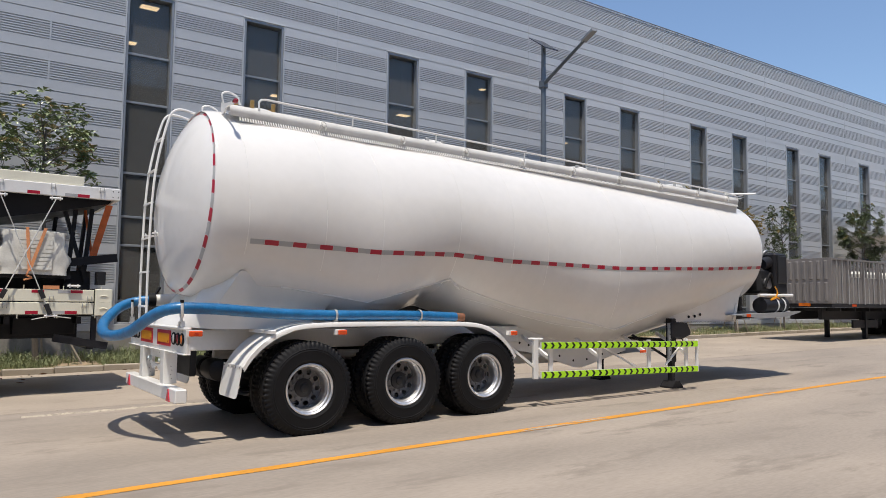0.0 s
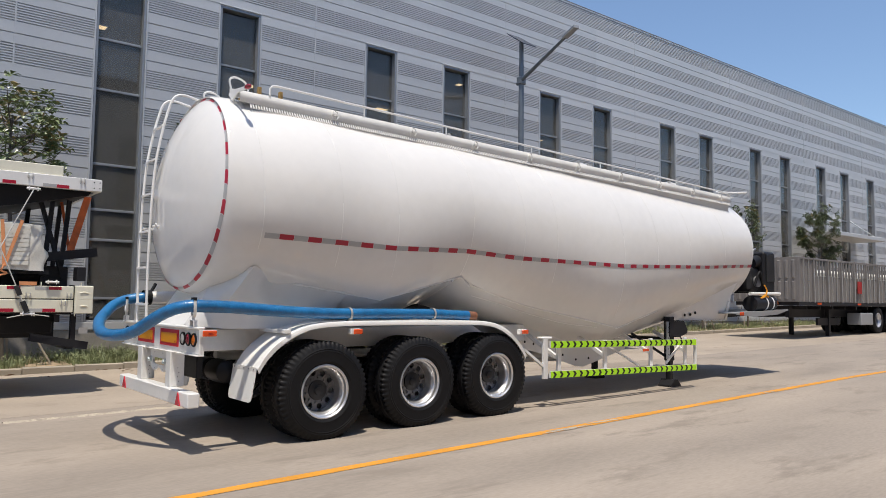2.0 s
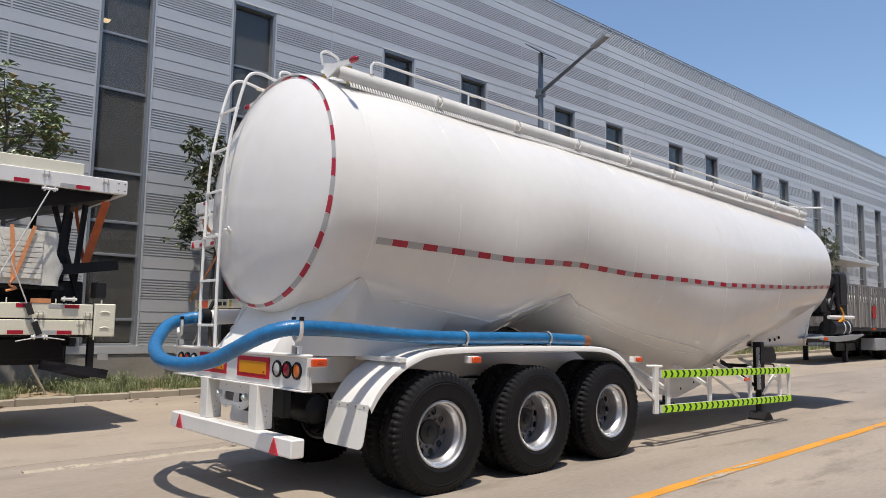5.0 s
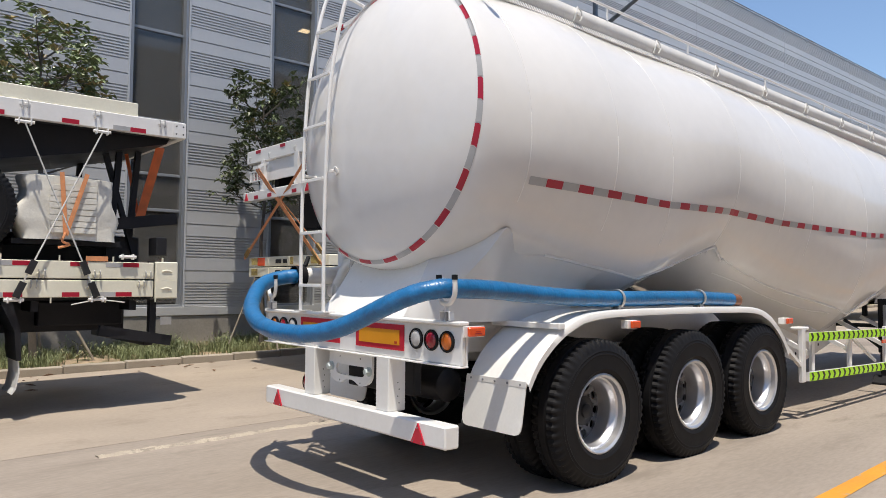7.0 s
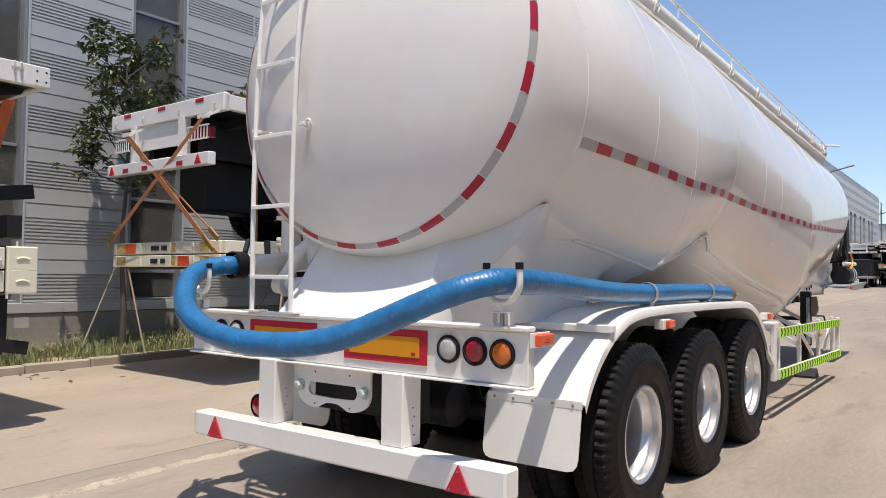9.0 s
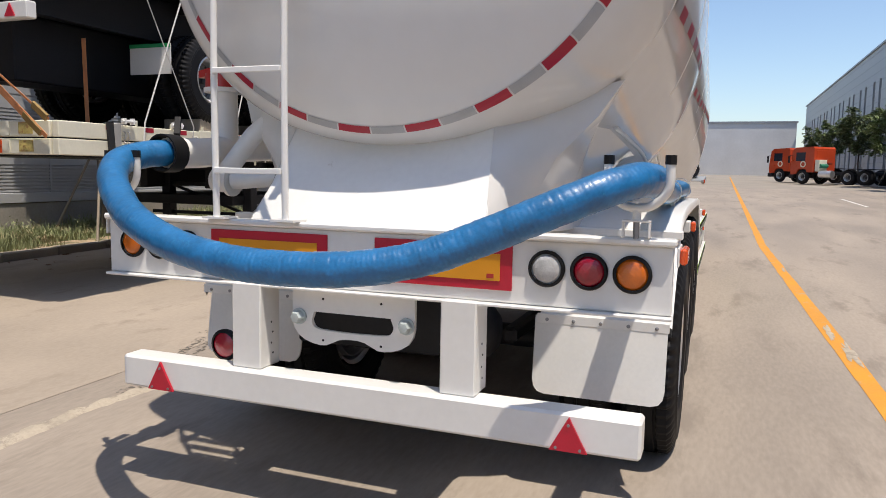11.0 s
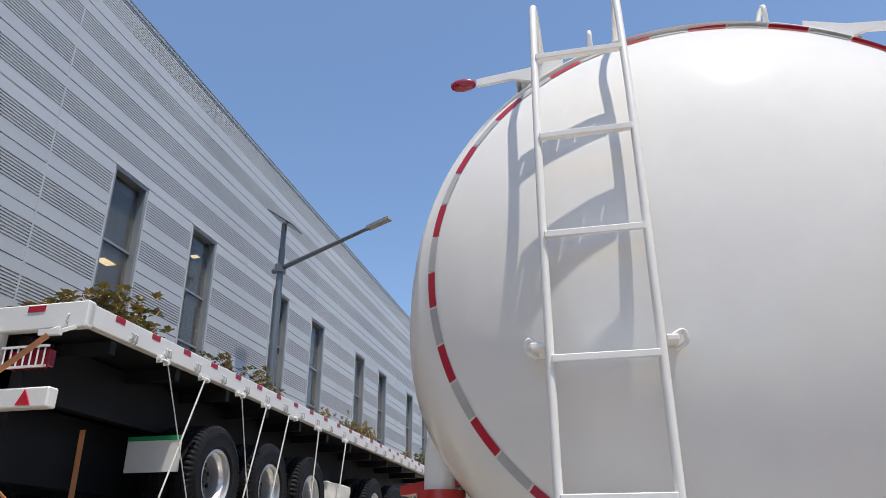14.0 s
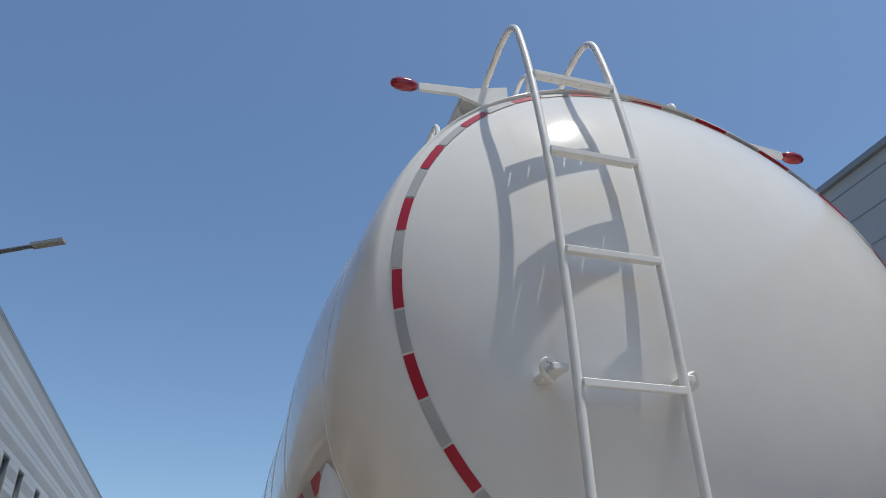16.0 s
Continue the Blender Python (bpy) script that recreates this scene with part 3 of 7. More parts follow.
part("inner_partition", Geo().box(WALL_X0 + 0.3, WALL_X1 - 0.3, 16, 16.2, 0.3, ROOF - 0.26), M_DARKIN, rest)


# tall windows: frame, transoms, panes, reveals
def window_meshes():
    fr = Geo()
    h = WIN_TOP - WIN_BOT
    fr.box(0.0, 0.06, 0.0, 0.26, 0, h, 0.006)
    fr.box(WIN_W - 0.06, WIN_W, 0.0, 0.26, 0, h, 0.006)
    fr.box(0.06, WIN_W - 0.06, 0.0, 0.26, h - 0.06, h, 0.006)
    fr.box(0.06, WIN_W - 0.06, 0.0, 0.26, 0, 0.06, 0.006)
    rails = Geo()
    zs = [0.06, 0.60, 2.05, 2.80, 3.95, 5.85, 7.15, h - 0.06]
    for z in zs[1:-1]:
        rails.box(0.06, WIN_W - 0.06, 0.14, 0.21, z - 0.03, z + 0.03, 0.005)
    cap = Geo()
    cap.box(-0.045, -0.004, -0.02, 0.03, -0.02, h + 0.02, 0.006)
    cap.box(WIN_W + 0.004, WIN_W + 0.045, -0.02, 0.03, -0.02, h + 0.02, 0.006)
    cap.box(-0.045, WIN_W + 0.045, -0.025, 0.03, h + 0.022, h + 0.06, 0.006)
    panes = [Geo().box(0.062, WIN_W - 0.062, 0.172, 0.178, a + 0.032, b - 0.032) for a, b in zip(zs[:-1], zs[1:])]
    return (to_mesh("window_frame", fr, M_TRIM), to_mesh("transoms", rails, M_TRIM), to_mesh("window_trim", cap, M_CLAD),
            [to_mesh("pane", p, M_GLASS) for p in panes])


wf, wt, wc, wp = window_meshes()
wid = 0
for x in windows:
    if x > 75:
        continue
    wid += 1
    win = tagged(new("window_%d" % wid), "tall narrow dark window with grey metal frame", "window", "factory windows", "structure")
    win.matrix_basis = pose(x, WALL_Y, WIN_BOT)
    for nm, me in (("window_frame", wf), ("transoms", wt), ("trim", wc)):
        o = new(nm, me)
        o.parent = win
    for me in wp:
        o = new("pane", me)
        o.parent = win
        o.visible_shadow = False
fw = Geo()
for x in windows:
    if x > 75:
        fw.box(x, x + WIN_W, WALL_Y + 0.1, WALL_Y + 0.2, WIN_BOT, WIN_TOP)
part("far_window_panes", fw, M_PANELB, wall, "dark panes far along the wall", fix=False)


# the opposite hall
SY = -15.4
opp = thing("opposite_factory_hall", "grey metal-clad hall across the road with narrow windows", "building", (60, SY - 10, 0))
ow, og = Geo(), Geo()
OPT, OPB = 11.2, 1.6
ox = [-46 + 7.85 * i + d for i in range(24) for d in (0, 3.15)]
e = -52.0
for x in ox:
    ow.box(e, x, SY - 0.3, SY, -1.5, OPT)
    ow.box(x, x + 1.15, SY - 0.3, SY, -1.5, OPB)
    og.box(x, x + 1.15, SY - 0.25, SY - 0.18, OPB, OPT)
    e = x + 1.15
ow.box(e, 150, SY - 0.3, SY, -1.5, OPT)
ow.box(-52, 150, SY - 0.3, SY, OPT, 14.4)
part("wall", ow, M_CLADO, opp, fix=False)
part("window_panes", og, M_PANELB, opp, "narrow dark panes", fix=False)
seam = Geo()
for k in range(2, 15):
    seam.box(-52, 150, SY + 0.001, SY + 0.015, k - 0.04, k)
part("cladding_seam", seam, M_TRIM, opp, fix=False)
part("roof", Geo().box(-52.2, 150.2, SY - 40, SY + 0.15, 14.4, 14.6), M_TRIM, opp)
part("end_wall", Geo().box(-52, -51.7, SY - 40, SY - 0.3, -1.5, 14.4), M_CLADF, opp)
part("end_wall", Geo().box(149.7, 150, SY - 40, SY - 0.3, -1.5, 14.4), M_CLADF, opp)
part("back_wall", Geo().box(-52, 150, SY - 40.3, SY - 40, -1.5, 14.4), M_CLADF, opp)

# low halls that close the far end of the road
fh = thing("distant_hall", "pale low hall far down the road", "building", (160, 0, 1.5))
part("wall", Geo().box(150, 175, -14, 30, 1.0, 11.5), mat("pale_hall", (0.55, 0.55, 0.55), 0.7, var=0.08, scale=0.3, fine=3), fh)
part("roof", Geo().box(149.8, 175.2, -14.2, 30.2, 11.5, 11.8), M_TRIM, fh)
part("red_sign", Geo().box(149.9, 149.98, 21.5, 23.5, 8.6, 10.4), M_RED, fh, "small red sign panel")


# street lamps with a solar panel
def street_lamp():
    lamp = thing("street_lamp", "grey steel street lamp with long arm and solar panel", "street lamp", (0, 0, 0), "street lamps")
    part("pole", Geo().tube([(0, 0, 0), (0, 0, 4), (0, 0, 9.7)], 0.1, 12, True, [0.13, 0.115, 0.09]).box(-0.06, 0.06, -0.06, 0.06, 9.7, 10.5, 0.01), M_POLE, lamp, smooth=40)
    part("base_plate", Geo().lathe([(0.0, 0.0), (0.24, 0.0), (0.24, 0.03), (0.14, 0.06), (0.14, 0.3), (0.0, 0.3)], 16, axis="z"), M_POLE, lamp, smooth=40)
    arm = part("arm", Geo().tube([(0.08, 0.25, 9.06), (-0.95, -2.9, 9.64)], 0.06, 10, True, [0.075, 0.05]), M_POLE, lamp, smooth=40)
    part("bracket", Geo().box(-0.13, 0.13, -0.13, 0.13, 8.96, 9.24, 0.03), M_POLE, lamp)
    hd = Geo()
    a, b = Vector((-0.93, -2.85, 9.64)), Vector((-1.14, -3.52, 9.76))
    hd.bar(a, b, 0.19, 0.08)
    part("lamp_head", hd, M_GREYP, lamp, "grey flat lamp head")
    sp = Geo()
    sp.hexa([(x, y, 10.55 + 0.7 * y + z) for z in (0, 0.03) for x, y in ((-0.34, -0.4), (0.34, -0.4), (0.34, 0.4), (-0.34, 0.4))])
    part("solar_panel", sp, M_PANELB, lamp, "dark tilted solar panel")
    return lamp


lamp0 = street_lamp()
lamp0.matrix_basis = pose(15.13, 9.17, ground_z(15.1) + 0.09)
for x in (64.0, 113.0):
    copy_thing(lamp0, pose(x, 9.17, ground_z(x)))
# grey canopy over a side door
can = thing("door_canopy", "pale flat canopy over a side entrance of the hall", "canopy", (42, 9.8, 0))
part("slab", Geo().box(38.9, 45.5, 8.75, WALL_Y - 0.06, 5.5, 5.72, 0.02), M_CLAD, can)
part("tie_rod", Geo().tube([(39.7, 9.0, 5.72), (39.7, WALL_Y - 0.05, 6.8)], 0.025, 6), M_POLE, can)
part("tie_rod", Geo().tube([(44.7, 9.0, 5.72), (44.7, WALL_Y - 0.05, 6.8)], 0.025, 6), M_POLE, can)

# ceiling lamps that show through the tall windows
for x, z, w, d in ((2.25, 9.66, 0.46, 0.30), (1.80, 8.56, 0.26, 0.25), (5.95, 7.82, 0.26, 0.25), (10.52, 7.93, 0.42, 0.25), (13.88, 9.42, 0.2, 0.2), (18.0, 8.0, 0.3, 0.25)):
    cl_ = thing("ceiling_lamp", "flat warm ceiling lamp glowing inside the hall", "ceiling lamp", (x, 11.1, z), "ceiling lamps")
    part("housing", Geo().box(x - w / 2 - 0.02, x + w / 2 + 0.02, 10.98, 11.02 + d, z + 0.012, z + 0.05), M_GREYP, cl_)
    part("diffuser", Geo().box(x - w / 2, x + w / 2, 11.0, 11.0 + d, z, z + 0.01), M_CEILAMP, cl_)
    for dx in (-w / 3, w / 3):
        part("hanger", Geo().tube([(x + dx, 11.1, z + 0.05), (x + dx, 11.1, ROOF - 0.26)], 0.006, 5), M_GREYP, cl_)

# ---- the tank semi-trailer ----
tanker = thing("tank_semi_trailer", "white three-axle bulk cement tank semi-trailer parked on landing legs", "trailer", (4.0, 0, 0.05))

# shell: x, height of the widest line, height above it, depth below it, half width, roundness below
SHELL = [
    (0.72, 2.64, 1.465, 1.01, 1.33, 2.1),
    (1.30, 2.72, 1.40, 1.25, 1.375, 2.1),
    (2.55, 2.58, 1.50, 1.48, 1.36, 2.1),
    (3.85, 2.77, 1.295, 1.20, 1.315, 2.1),
    (7.20, 2.32, 1.69, 1.70, 1.315, 2.05),
    (11.77, 2.75, 1.08, 1.10, 1.07, 2.0),
]


def shell_raw(x):
    for a, b in zip(SHELL[:-1], SHELL[1:]):
        if x <= b[0]:
            t = max(0.0, (x - a[0]) / (b[0] - a[0]))
            return [p + (q - p) * t for p, q in zip(a[1:], b[1:])]
    return list(SHELL[-1][1:])


def shell_at(x):
    """The section at x; rolled sheets meet in soft bends, but for the crease between the two hoppers."""
    r = 0.08 if 3.5 < x < 4.2 else min(0.3, max(0.0, x - 0.72), max(0.0, 11.77 - x))
    rows_ = [shell_raw(x + r * d) for d in (-1.0, -0.5, 0.0, 0.5, 1.0)]
    return [sum(col) / 5 for col in zip(*rows_)]


def ring_point(sec, th):
    """A point of a cross-section: th = 0 at the top, going to +y."""
    zc, up, low, hw, n = sec
    c, s = math.cos(th), math.sin(th)
    if c >= 0:
        return hw * s, zc + up * c
    k = 2.0 / n
    return hw * math.copysign(abs(s) ** k, s), zc - low * abs(c) ** k


def shell_half_width(x, z):
    zc, up, low, hw, n = shell_at(x)
    if z >= zc:
        return hw * math.sqrt(max(0, 1 - ((z - zc) / up) ** 2))
    return hw * max(0, 1 - ((zc - z) / low) ** n) ** (1 / n)


N_RING = 96
# height of the fold where the hopper cones meet the barrel, and how sharp it is
FOLD = [(0.72, 1.80, 0.0), (1.3, 1.785, 0.9), (2.5, 1.60, 1.0), (3.9, 1.95, 0.95), (4.15, 1.83, 0.6), (4.6, 1.70, 0.42), (5.3, 1.53, 0.36), (7.45, 1.17, 0.34), (8.55, 1.46, 0.3), (9.6, 1.9, 0.0), (12.0, 2.1, 0.0)]


def fold_at(x):
    for a, b in zip(FOLD[:-1], FOLD[1:]):
        if x <= b[0]:
            t = max(0.0, (x - a[0]) / (b[0] - a[0]))
            return a[1] + (b[1] - a[1]) * t, a[2] + (b[2] - a[2]) * t
    return FOLD[-1][1:]


def shell_row(x, sec, lift=0.0):
    """One cross-section of the shell, with a vertex on the fold at both sides."""
    zc, up, low, hw, n = sec
    zf, keen = fold_at(x)
    q = min(0.97, max(0.35, (zc - zf) / low)) ** (n / 2)
    tf = math.pi / 2 + math.asin(q)
    wf, keel = ring_point(sec, tf)[0], zc - low
    zf = ring_point(sec, tf)[1]
    pts = []
    for th in ring_angles(tf):
        y, z = ring_point((zc, up + lift, low + lift, hw + lift, n), th)
        if z < zf:
            chord = keel + (zf - keel) * min(1.0, abs(y) / wf)
            z += (max(z, chord) - z) * keen - lift * 0.5
        pts.append((x, y, z))
    return pts


def ring_angles(tf):
    right = [math.pi / 2 * k / 28 for k in range(28)] + [math.pi / 2 + (tf - math.pi / 2) * k / 18 for k in range(18)] + [tf + (math.pi - tf) * k / 12 for k in range(12)]
    return right + [math.pi] + [2 * math.pi - t for t in right[:0:-1]]


shells = []
for i in range(len(SHELL) - 1):
    x0, x1 = SHELL[i][0], SHELL[i + 1][0]
    gsh = Geo()
    steps = sorted(set([x0 + (x1 - x0) * k / 14 for k in range(15)] + [f[0] for f in FOLD if x0 < f[0] < x1]))
    gsh.grid([shell_row(x, shell_at(x)) for x in steps], True)
    shells.append(part("shell_section", gsh, M_TANK, tanker, "satin white painted steel tank shell", smooth=13))
# weld beads along the folds, hand-laid and lumpy
def weld(pts, r, seed, wobble=0.006):
    """A rough bead: its line wanders and its thickness swells and thins."""
    line = catmull(pts, 10)
    radii = [r * (1 + 0.45 * noise.noise(p * 23 + Vector((seed, 0, 0)))) for p in line]
    line = [p + Vector((0, 0, wobble * noise.noise(p * 9 + Vector((0, seed, 0))))) for p in line]
    return Geo().tube(line, r, 6, True, radii)


def on_fold(x, s, drop=0.0):
    row = shell_row(x, shell_at(x))
    y, z = row[46][1:]
    if drop:
        k = min(range(46, 58), key=lambda j: abs(row[j][2] - (z - drop)))
        y, z = row[k][1:]
    return x, s * abs(y), z


for k, (xs, drop) in enumerate((((1.3, 1.7, 2.1, 2.5), 0), ((2.5, 2.9, 3.3, 3.6, 3.9), 0), ((4.15, 4.6, 5.3, 6.2, 6.9, 7.45), 0), ((7.45, 8.0, 8.55), 0), ((4.3, 4.8, 5.4, 6.2, 6.9), 0.09))):
    for s in (-1, 1):
        part("weld_bead", weld([on_fold(x, s, drop) for x in xs], 0.0095 if drop else 0.0125, k), M_WELD, tanker, "raised white weld bead", smooth=60)
for s in (-1, 1):
    # patched gusset where the two hoppers meet
    for k, d in enumerate(((-0.16, 0.045, 0.10), (-0.05, 0.0, -0.12), (0.02, -0.05, -0.16))):
        x0, z0, z1 = d
        pts = [on_fold(3.88 + x0 + 0.06 * j, s) for j in range(4)]
        pts = [(p[0], p[1] + s * 0.004, p[2] + z0 * j / 3 - 0.02) for j, p in enumerate(pts)]
        part("weld_bead", weld(pts, 0.012, 5 + k, 0.02), M_WELD, tanker, "lumpy white weld at the hopper joint", smooth=60)
# domed front
rows = []
for k in range(15):
    u = k / 14
    a = u * math.pi / 2
    x = 11.77 + 0.36 * math.sin(a)
    f = max(0.004, math.cos(a))
    zc, up, low, hw, n = SHELL[-1][1:]
    rows.append([(x, *ring_point((zc, up * f, low * f, hw * f, n), 2 * math.pi * j / N_RING)) for j in range(N_RING)])
part("front_head", Geo().grid(rows, True), M_TANK, tanker, "domed white front head", smooth=60)


def head_point(f, th, lift=0.0):
    """A point of the dished rear head; f = 1 at the shell, 0 in the middle."""
    zs, us, ls, hw, n = SHELL[0][1:]
    zc = 2.87
    if f > 0.948:
        x = 0.325 + 0.56 * (f - 0.948) + 0.3659 * (1 - math.sqrt(max(0, 1 - ((f - 0.948) / 0.052) ** 2)))
    else:
        x = 0.06 + 0.175 * (f / 0.948) ** 2 + 0.09 * (f / 0.948) ** 5
    wide = max(0.0, (f - 0.948) / 0.052) ** 1.3
    y, z = ring_point((zc + (zs - zc) * wide, (1.25 + (us - 1.25) * wide) * f, (1.24 + (ls - 1.24) * wide) * f, (1.28 + (hw - 1.28) * wide) * f, 2.0 + (n - 2.0) * wide), th)
    # the top of the head leans forward
    fade = 1.0 - max(0.0, (f - 0.948) / 0.052) ** 0.8
    return (x + (0.045 * (z - zc) + 0.075 * max(0.0, (z - zc) / 1.2) ** 2) * fade - lift, y, z)


fs_ = [1.0, 0.9997, 0.9985, 0.996, 0.992, 0.987, 0.98, 0.972, 0.964, 0.957, 0.951, 0.946, 0.935, 0.92, 0.9, 0.87, 0.83, 0.78, 0.7, 0.6, 0.5, 0.4, 0.3, 0.2, 0.1, 0.03]
zc, up, low, hw, n = SHELL[0][1:]
head_th = ring_angles(math.pi / 2 + math.asin(min(0.97, (zc - FOLD[0][1]) / low) ** (n / 2)))
hg = Geo().grid([[head_point(f, th) for th in head_th] for f in fs_], True)
hg.f.append([(len(fs_) - 1) * len(head_th) + j for j in range(len(head_th))])
part("rear_head", hg, M_TANK, tanker, "dished satin white rear head", smooth=60)

# reflective tape round the rear head
SEG = 44
th0 = radians(179.3)
for i in range(SEG):
    a0, a1 = th0 + 2 * math.pi * i / SEG, th0 + 2 * math.pi * (i + 1) / SEG - 0.007
    t = Geo()
    ths = [a0 + (a1 - a0) * j / 5 for j in range(6)]
    t.grid([[head_point(0.9235 - 0.0195 * math.sin(a) + 0.012 * math.cos(a) ** 2 + d, a, 0.004) for a in ths] for d in (-0.0125, -0.006, 0.0, 0.006, 0.0125)])
    part("reflective_tape", t, M_TRED if i % 2 else M_TWHITE, tanker, smooth=60, fix=False)

# reflective tape along both sides
TAPE = [(0.76, 2.31), (2.5, 2.255), (3.8, 2.29), (4.8, 2.235), (7.2, 2.215), (10.0, 2.31), (11.4, 2.385), (12.0, 2.42)]


def tape_z(x):
    for a, b in zip(TAPE[:-1], TAPE[1:]):
        if x <= b[0]:
            return a[1] + (b[1] - a[1]) * (x - a[0]) / (b[0] - a[0])
    return TAPE[-1][1]


x = 0.76
i = 0
while x < 11.72:
    x2 = x + 0.178
    for side in (-1, 1):
        t = Geo()
        rows = []
        for xx in (x, (x + x2) / 2, x2 - 0.004):
            z = tape_z(xx)
            rows.append([(xx, side * (shell_half_width(xx, z + d) + 0.004), z + d) for d in (-0.03, 0.0, 0.03)])
        t.grid(rows)
        part("reflective_tape", t, M_TRED if i % 2 else M_TWHITE, tanker, fix=False)
    x = x2
    i += 1

# weld seams round the shell: ground and painted over on top, raw beside and below the tape
for x, below in ((0.725, 0.16), (1.72, 0.3), (2.55, 0.4), (3.85, 0.35), (4.85, 0.12), (5.55, 0.36), (7.2, 0.85), (8.2, 0.1), (9.3, 0.42), (10.6, 0.1), (11.76, 0.05)):
    ring_ = shell_row(max(0.72, x), shell_at(x))[:59]
    crown_ = sum(p[2] > tape_z(x) + 0.42 for p in ring_)
    foot_ = sum(p[2] > tape_z(x) - below for p in ring_)
    rows, raw = [], []
    for d, lift in ((-0.006, -0.001), (-0.0045, 0.0018), (0.0, 0.0026), (0.0045, 0.0018), (0.006, -0.001)):
        ring = [(x + d, y, z) for _, y, z in shell_row(max(0.72, x), shell_at(x), lift)]
        half_ = ring[:crown_]
        rows.append([(px, -y, z) for px, y, z in half_[:0:-1]] + half_)
        raw.append([(px + (0.0015 * noise.noise(Vector((x, z * 14, 0)))), y, z) for px, y, z in ring[crown_ - 1:foot_]])
    part("weld_seam", Geo().grid(rows), M_TANK, tanker, smooth=80)
    for side in (-1, 1):
        part("weld_seam", Geo().grid([[(px, side * y, z) for px, y, z in row] for row in raw]), M_WELD, tanker, "raw pale weld seam", smooth=80)

# rear frame: lamp panel, saddle, posts, bumper
lpanel = part("lamp_panel", Geo().box(0.03, 0.06, -1.355, 1.36, 1.0, 1.262, 0.006), M_WHITE, tanker, "white folded rear lamp panel")
part("top_flange", Geo().box(0.0, 0.085, -1.365, 1.37, 1.264, 1.292, 0.008), M_WHITE, lpanel)
part("bottom_flange", Geo().box(0.0, 0.085, -1.36, 1.365, 0.985, 0.998, 0.004), M_WHITE, lpanel)
for ya, yb in ((-1.352, -1.335), (1.338, 1.355)):
    part("end_return", Geo().box(0.062, 0.085, ya, yb, 1.0, 1.262), M_WHITE, lpanel)
sad = Geo()
for off in (0.0, 0.03):
    cols = []
    for k in range(13):
        u = k / 12 * 2 - 1
        rim_z = 2.64 - 1.01 * (1 - (abs(u) * 0.52 / 1.33) ** 2.1) ** (1 / 2.1)
        cols.append([(0.13 + off, u * 0.59, 1.285), (0.275 + off, u * 0.555, 1.47), (0.46 + off, u * 0.52, rim_z + 0.07)])
    sad.grid(cols)
part("saddle_plate", sad, M_WHITE, tanker, smooth=40, fix=False)
for s in (-1, 1):
    # curved web from the saddle's edge round to the flank of the shell, running on into a bent side plate
    inner = [(0.127, 0.585, 1.286), (0.200, 0.568, 1.38), (0.284, 0.549, 1.49), (0.357, 0.535, 1.61), (0.450, 0.517, 1.76)]
    outer = [(0.56, 0.66, 1.243), (0.56, 0.69, 1.42), (0.585, 0.78, 1.60), (0.66, 0.95, 1.79), (0.74, 1.06, 1.97)]
    wing = Geo()
    for off in (0.0, 0.014):
        wing.grid([[(a[0] + (b[0] - a[0]) * k / 8 + off, s * (a[1] + (b[1] - a[1]) * (k / 8) ** 1.25), a[2] + (b[2] - a[2]) * k / 8) for k in range(9)] for a, b in zip(inner, outer)])
    wing.add([(b[0] + o, s * b[1], b[2]) for o in (0, 0.014) for b in outer], [(k, k + 1, 6 + k, 5 + k) for k in range(4)])
    part("saddle_wing", wing, M_TANK, tanker, smooth=60, fix=False)
    edge_ = [Vector((x, y, z)) for x, y, z in outer]
    cols = [edge_]
    for x in (0.80, 0.90, 1.02, 1.15, 1.3, 1.5, 1.7, 1.9, 2.1):
        u = min(1.0, (x - 0.74) / 0.4)
        u = u * u * (3 - 2 * u)
        top_ = Vector(on_fold(max(1.0, x), 1)) + Vector((0, -0.03, -0.005))
        top_ = Vector((x, 1.06 + (top_.y - 1.06) * u, 1.97 + (top_.z - 1.97) * u))
        low_ = Vector((x, 0.66 + 0.13 * min(1.0, (x - 0.56) / 0.3), 1.243 if x < 1.7 else 1.243 + (x - 1.7) * 0.9))
        cols.append([low_.lerp(top_, q / 4) - Vector((0, 0.05 * math.sin(math.pi * q / 4) * (1 - 0.5 * u), 0)) for q in range(5)])
    side_ = Geo()
    for off in (0.0, -0.012):
        side_.grid([[(p.x, s * (p.y + off), p.z) for p in col] for col in cols])
    part("saddle_side_plate", side_, M_TANK, tanker, "white web plate under the shell", smooth=60, fix=False)
    part("frame_beam", Geo().box(0.10, 5.6, s * 0.47 - 0.08, s * 0.47 + 0.08, 0.98, 1.24, 0.012), M_WHITE, tanker, "white chassis side beam")
    cy = s * 0.52
    part("bumper_post", Geo().box(-0.01, 0.15, cy - 0.078, cy + 0.078, 0.6, 1.0, 0.006), M_WHITE, tanker)
    for k in range(4):
        part("bolt_hole", Geo().lathe([(0.0, 0.0), (0.005, 0.0), (0.005, 0.002)], 8, (0.09 - 0.012 * (k % 2), cy - 0.0795, 0.66 + 0.05 * k), "y"), M_RUBBER, tanker)
bum = part("bumper", Geo().box(-0.045, 0.085, -1.275, 1.225, 0.445, 0.6, 0.012), M_WHITE, tanker, "scuffed white rear bumper bar")
for y in (-1.0, 0.985):
    part("reflector_triangle", Geo().prism([(y - 0.075, 0.449), (y + 0.075, 0.449), (y, 0.588)], "x", -0.058, -0.047), M_PRED, bum, "red triangular reflector")
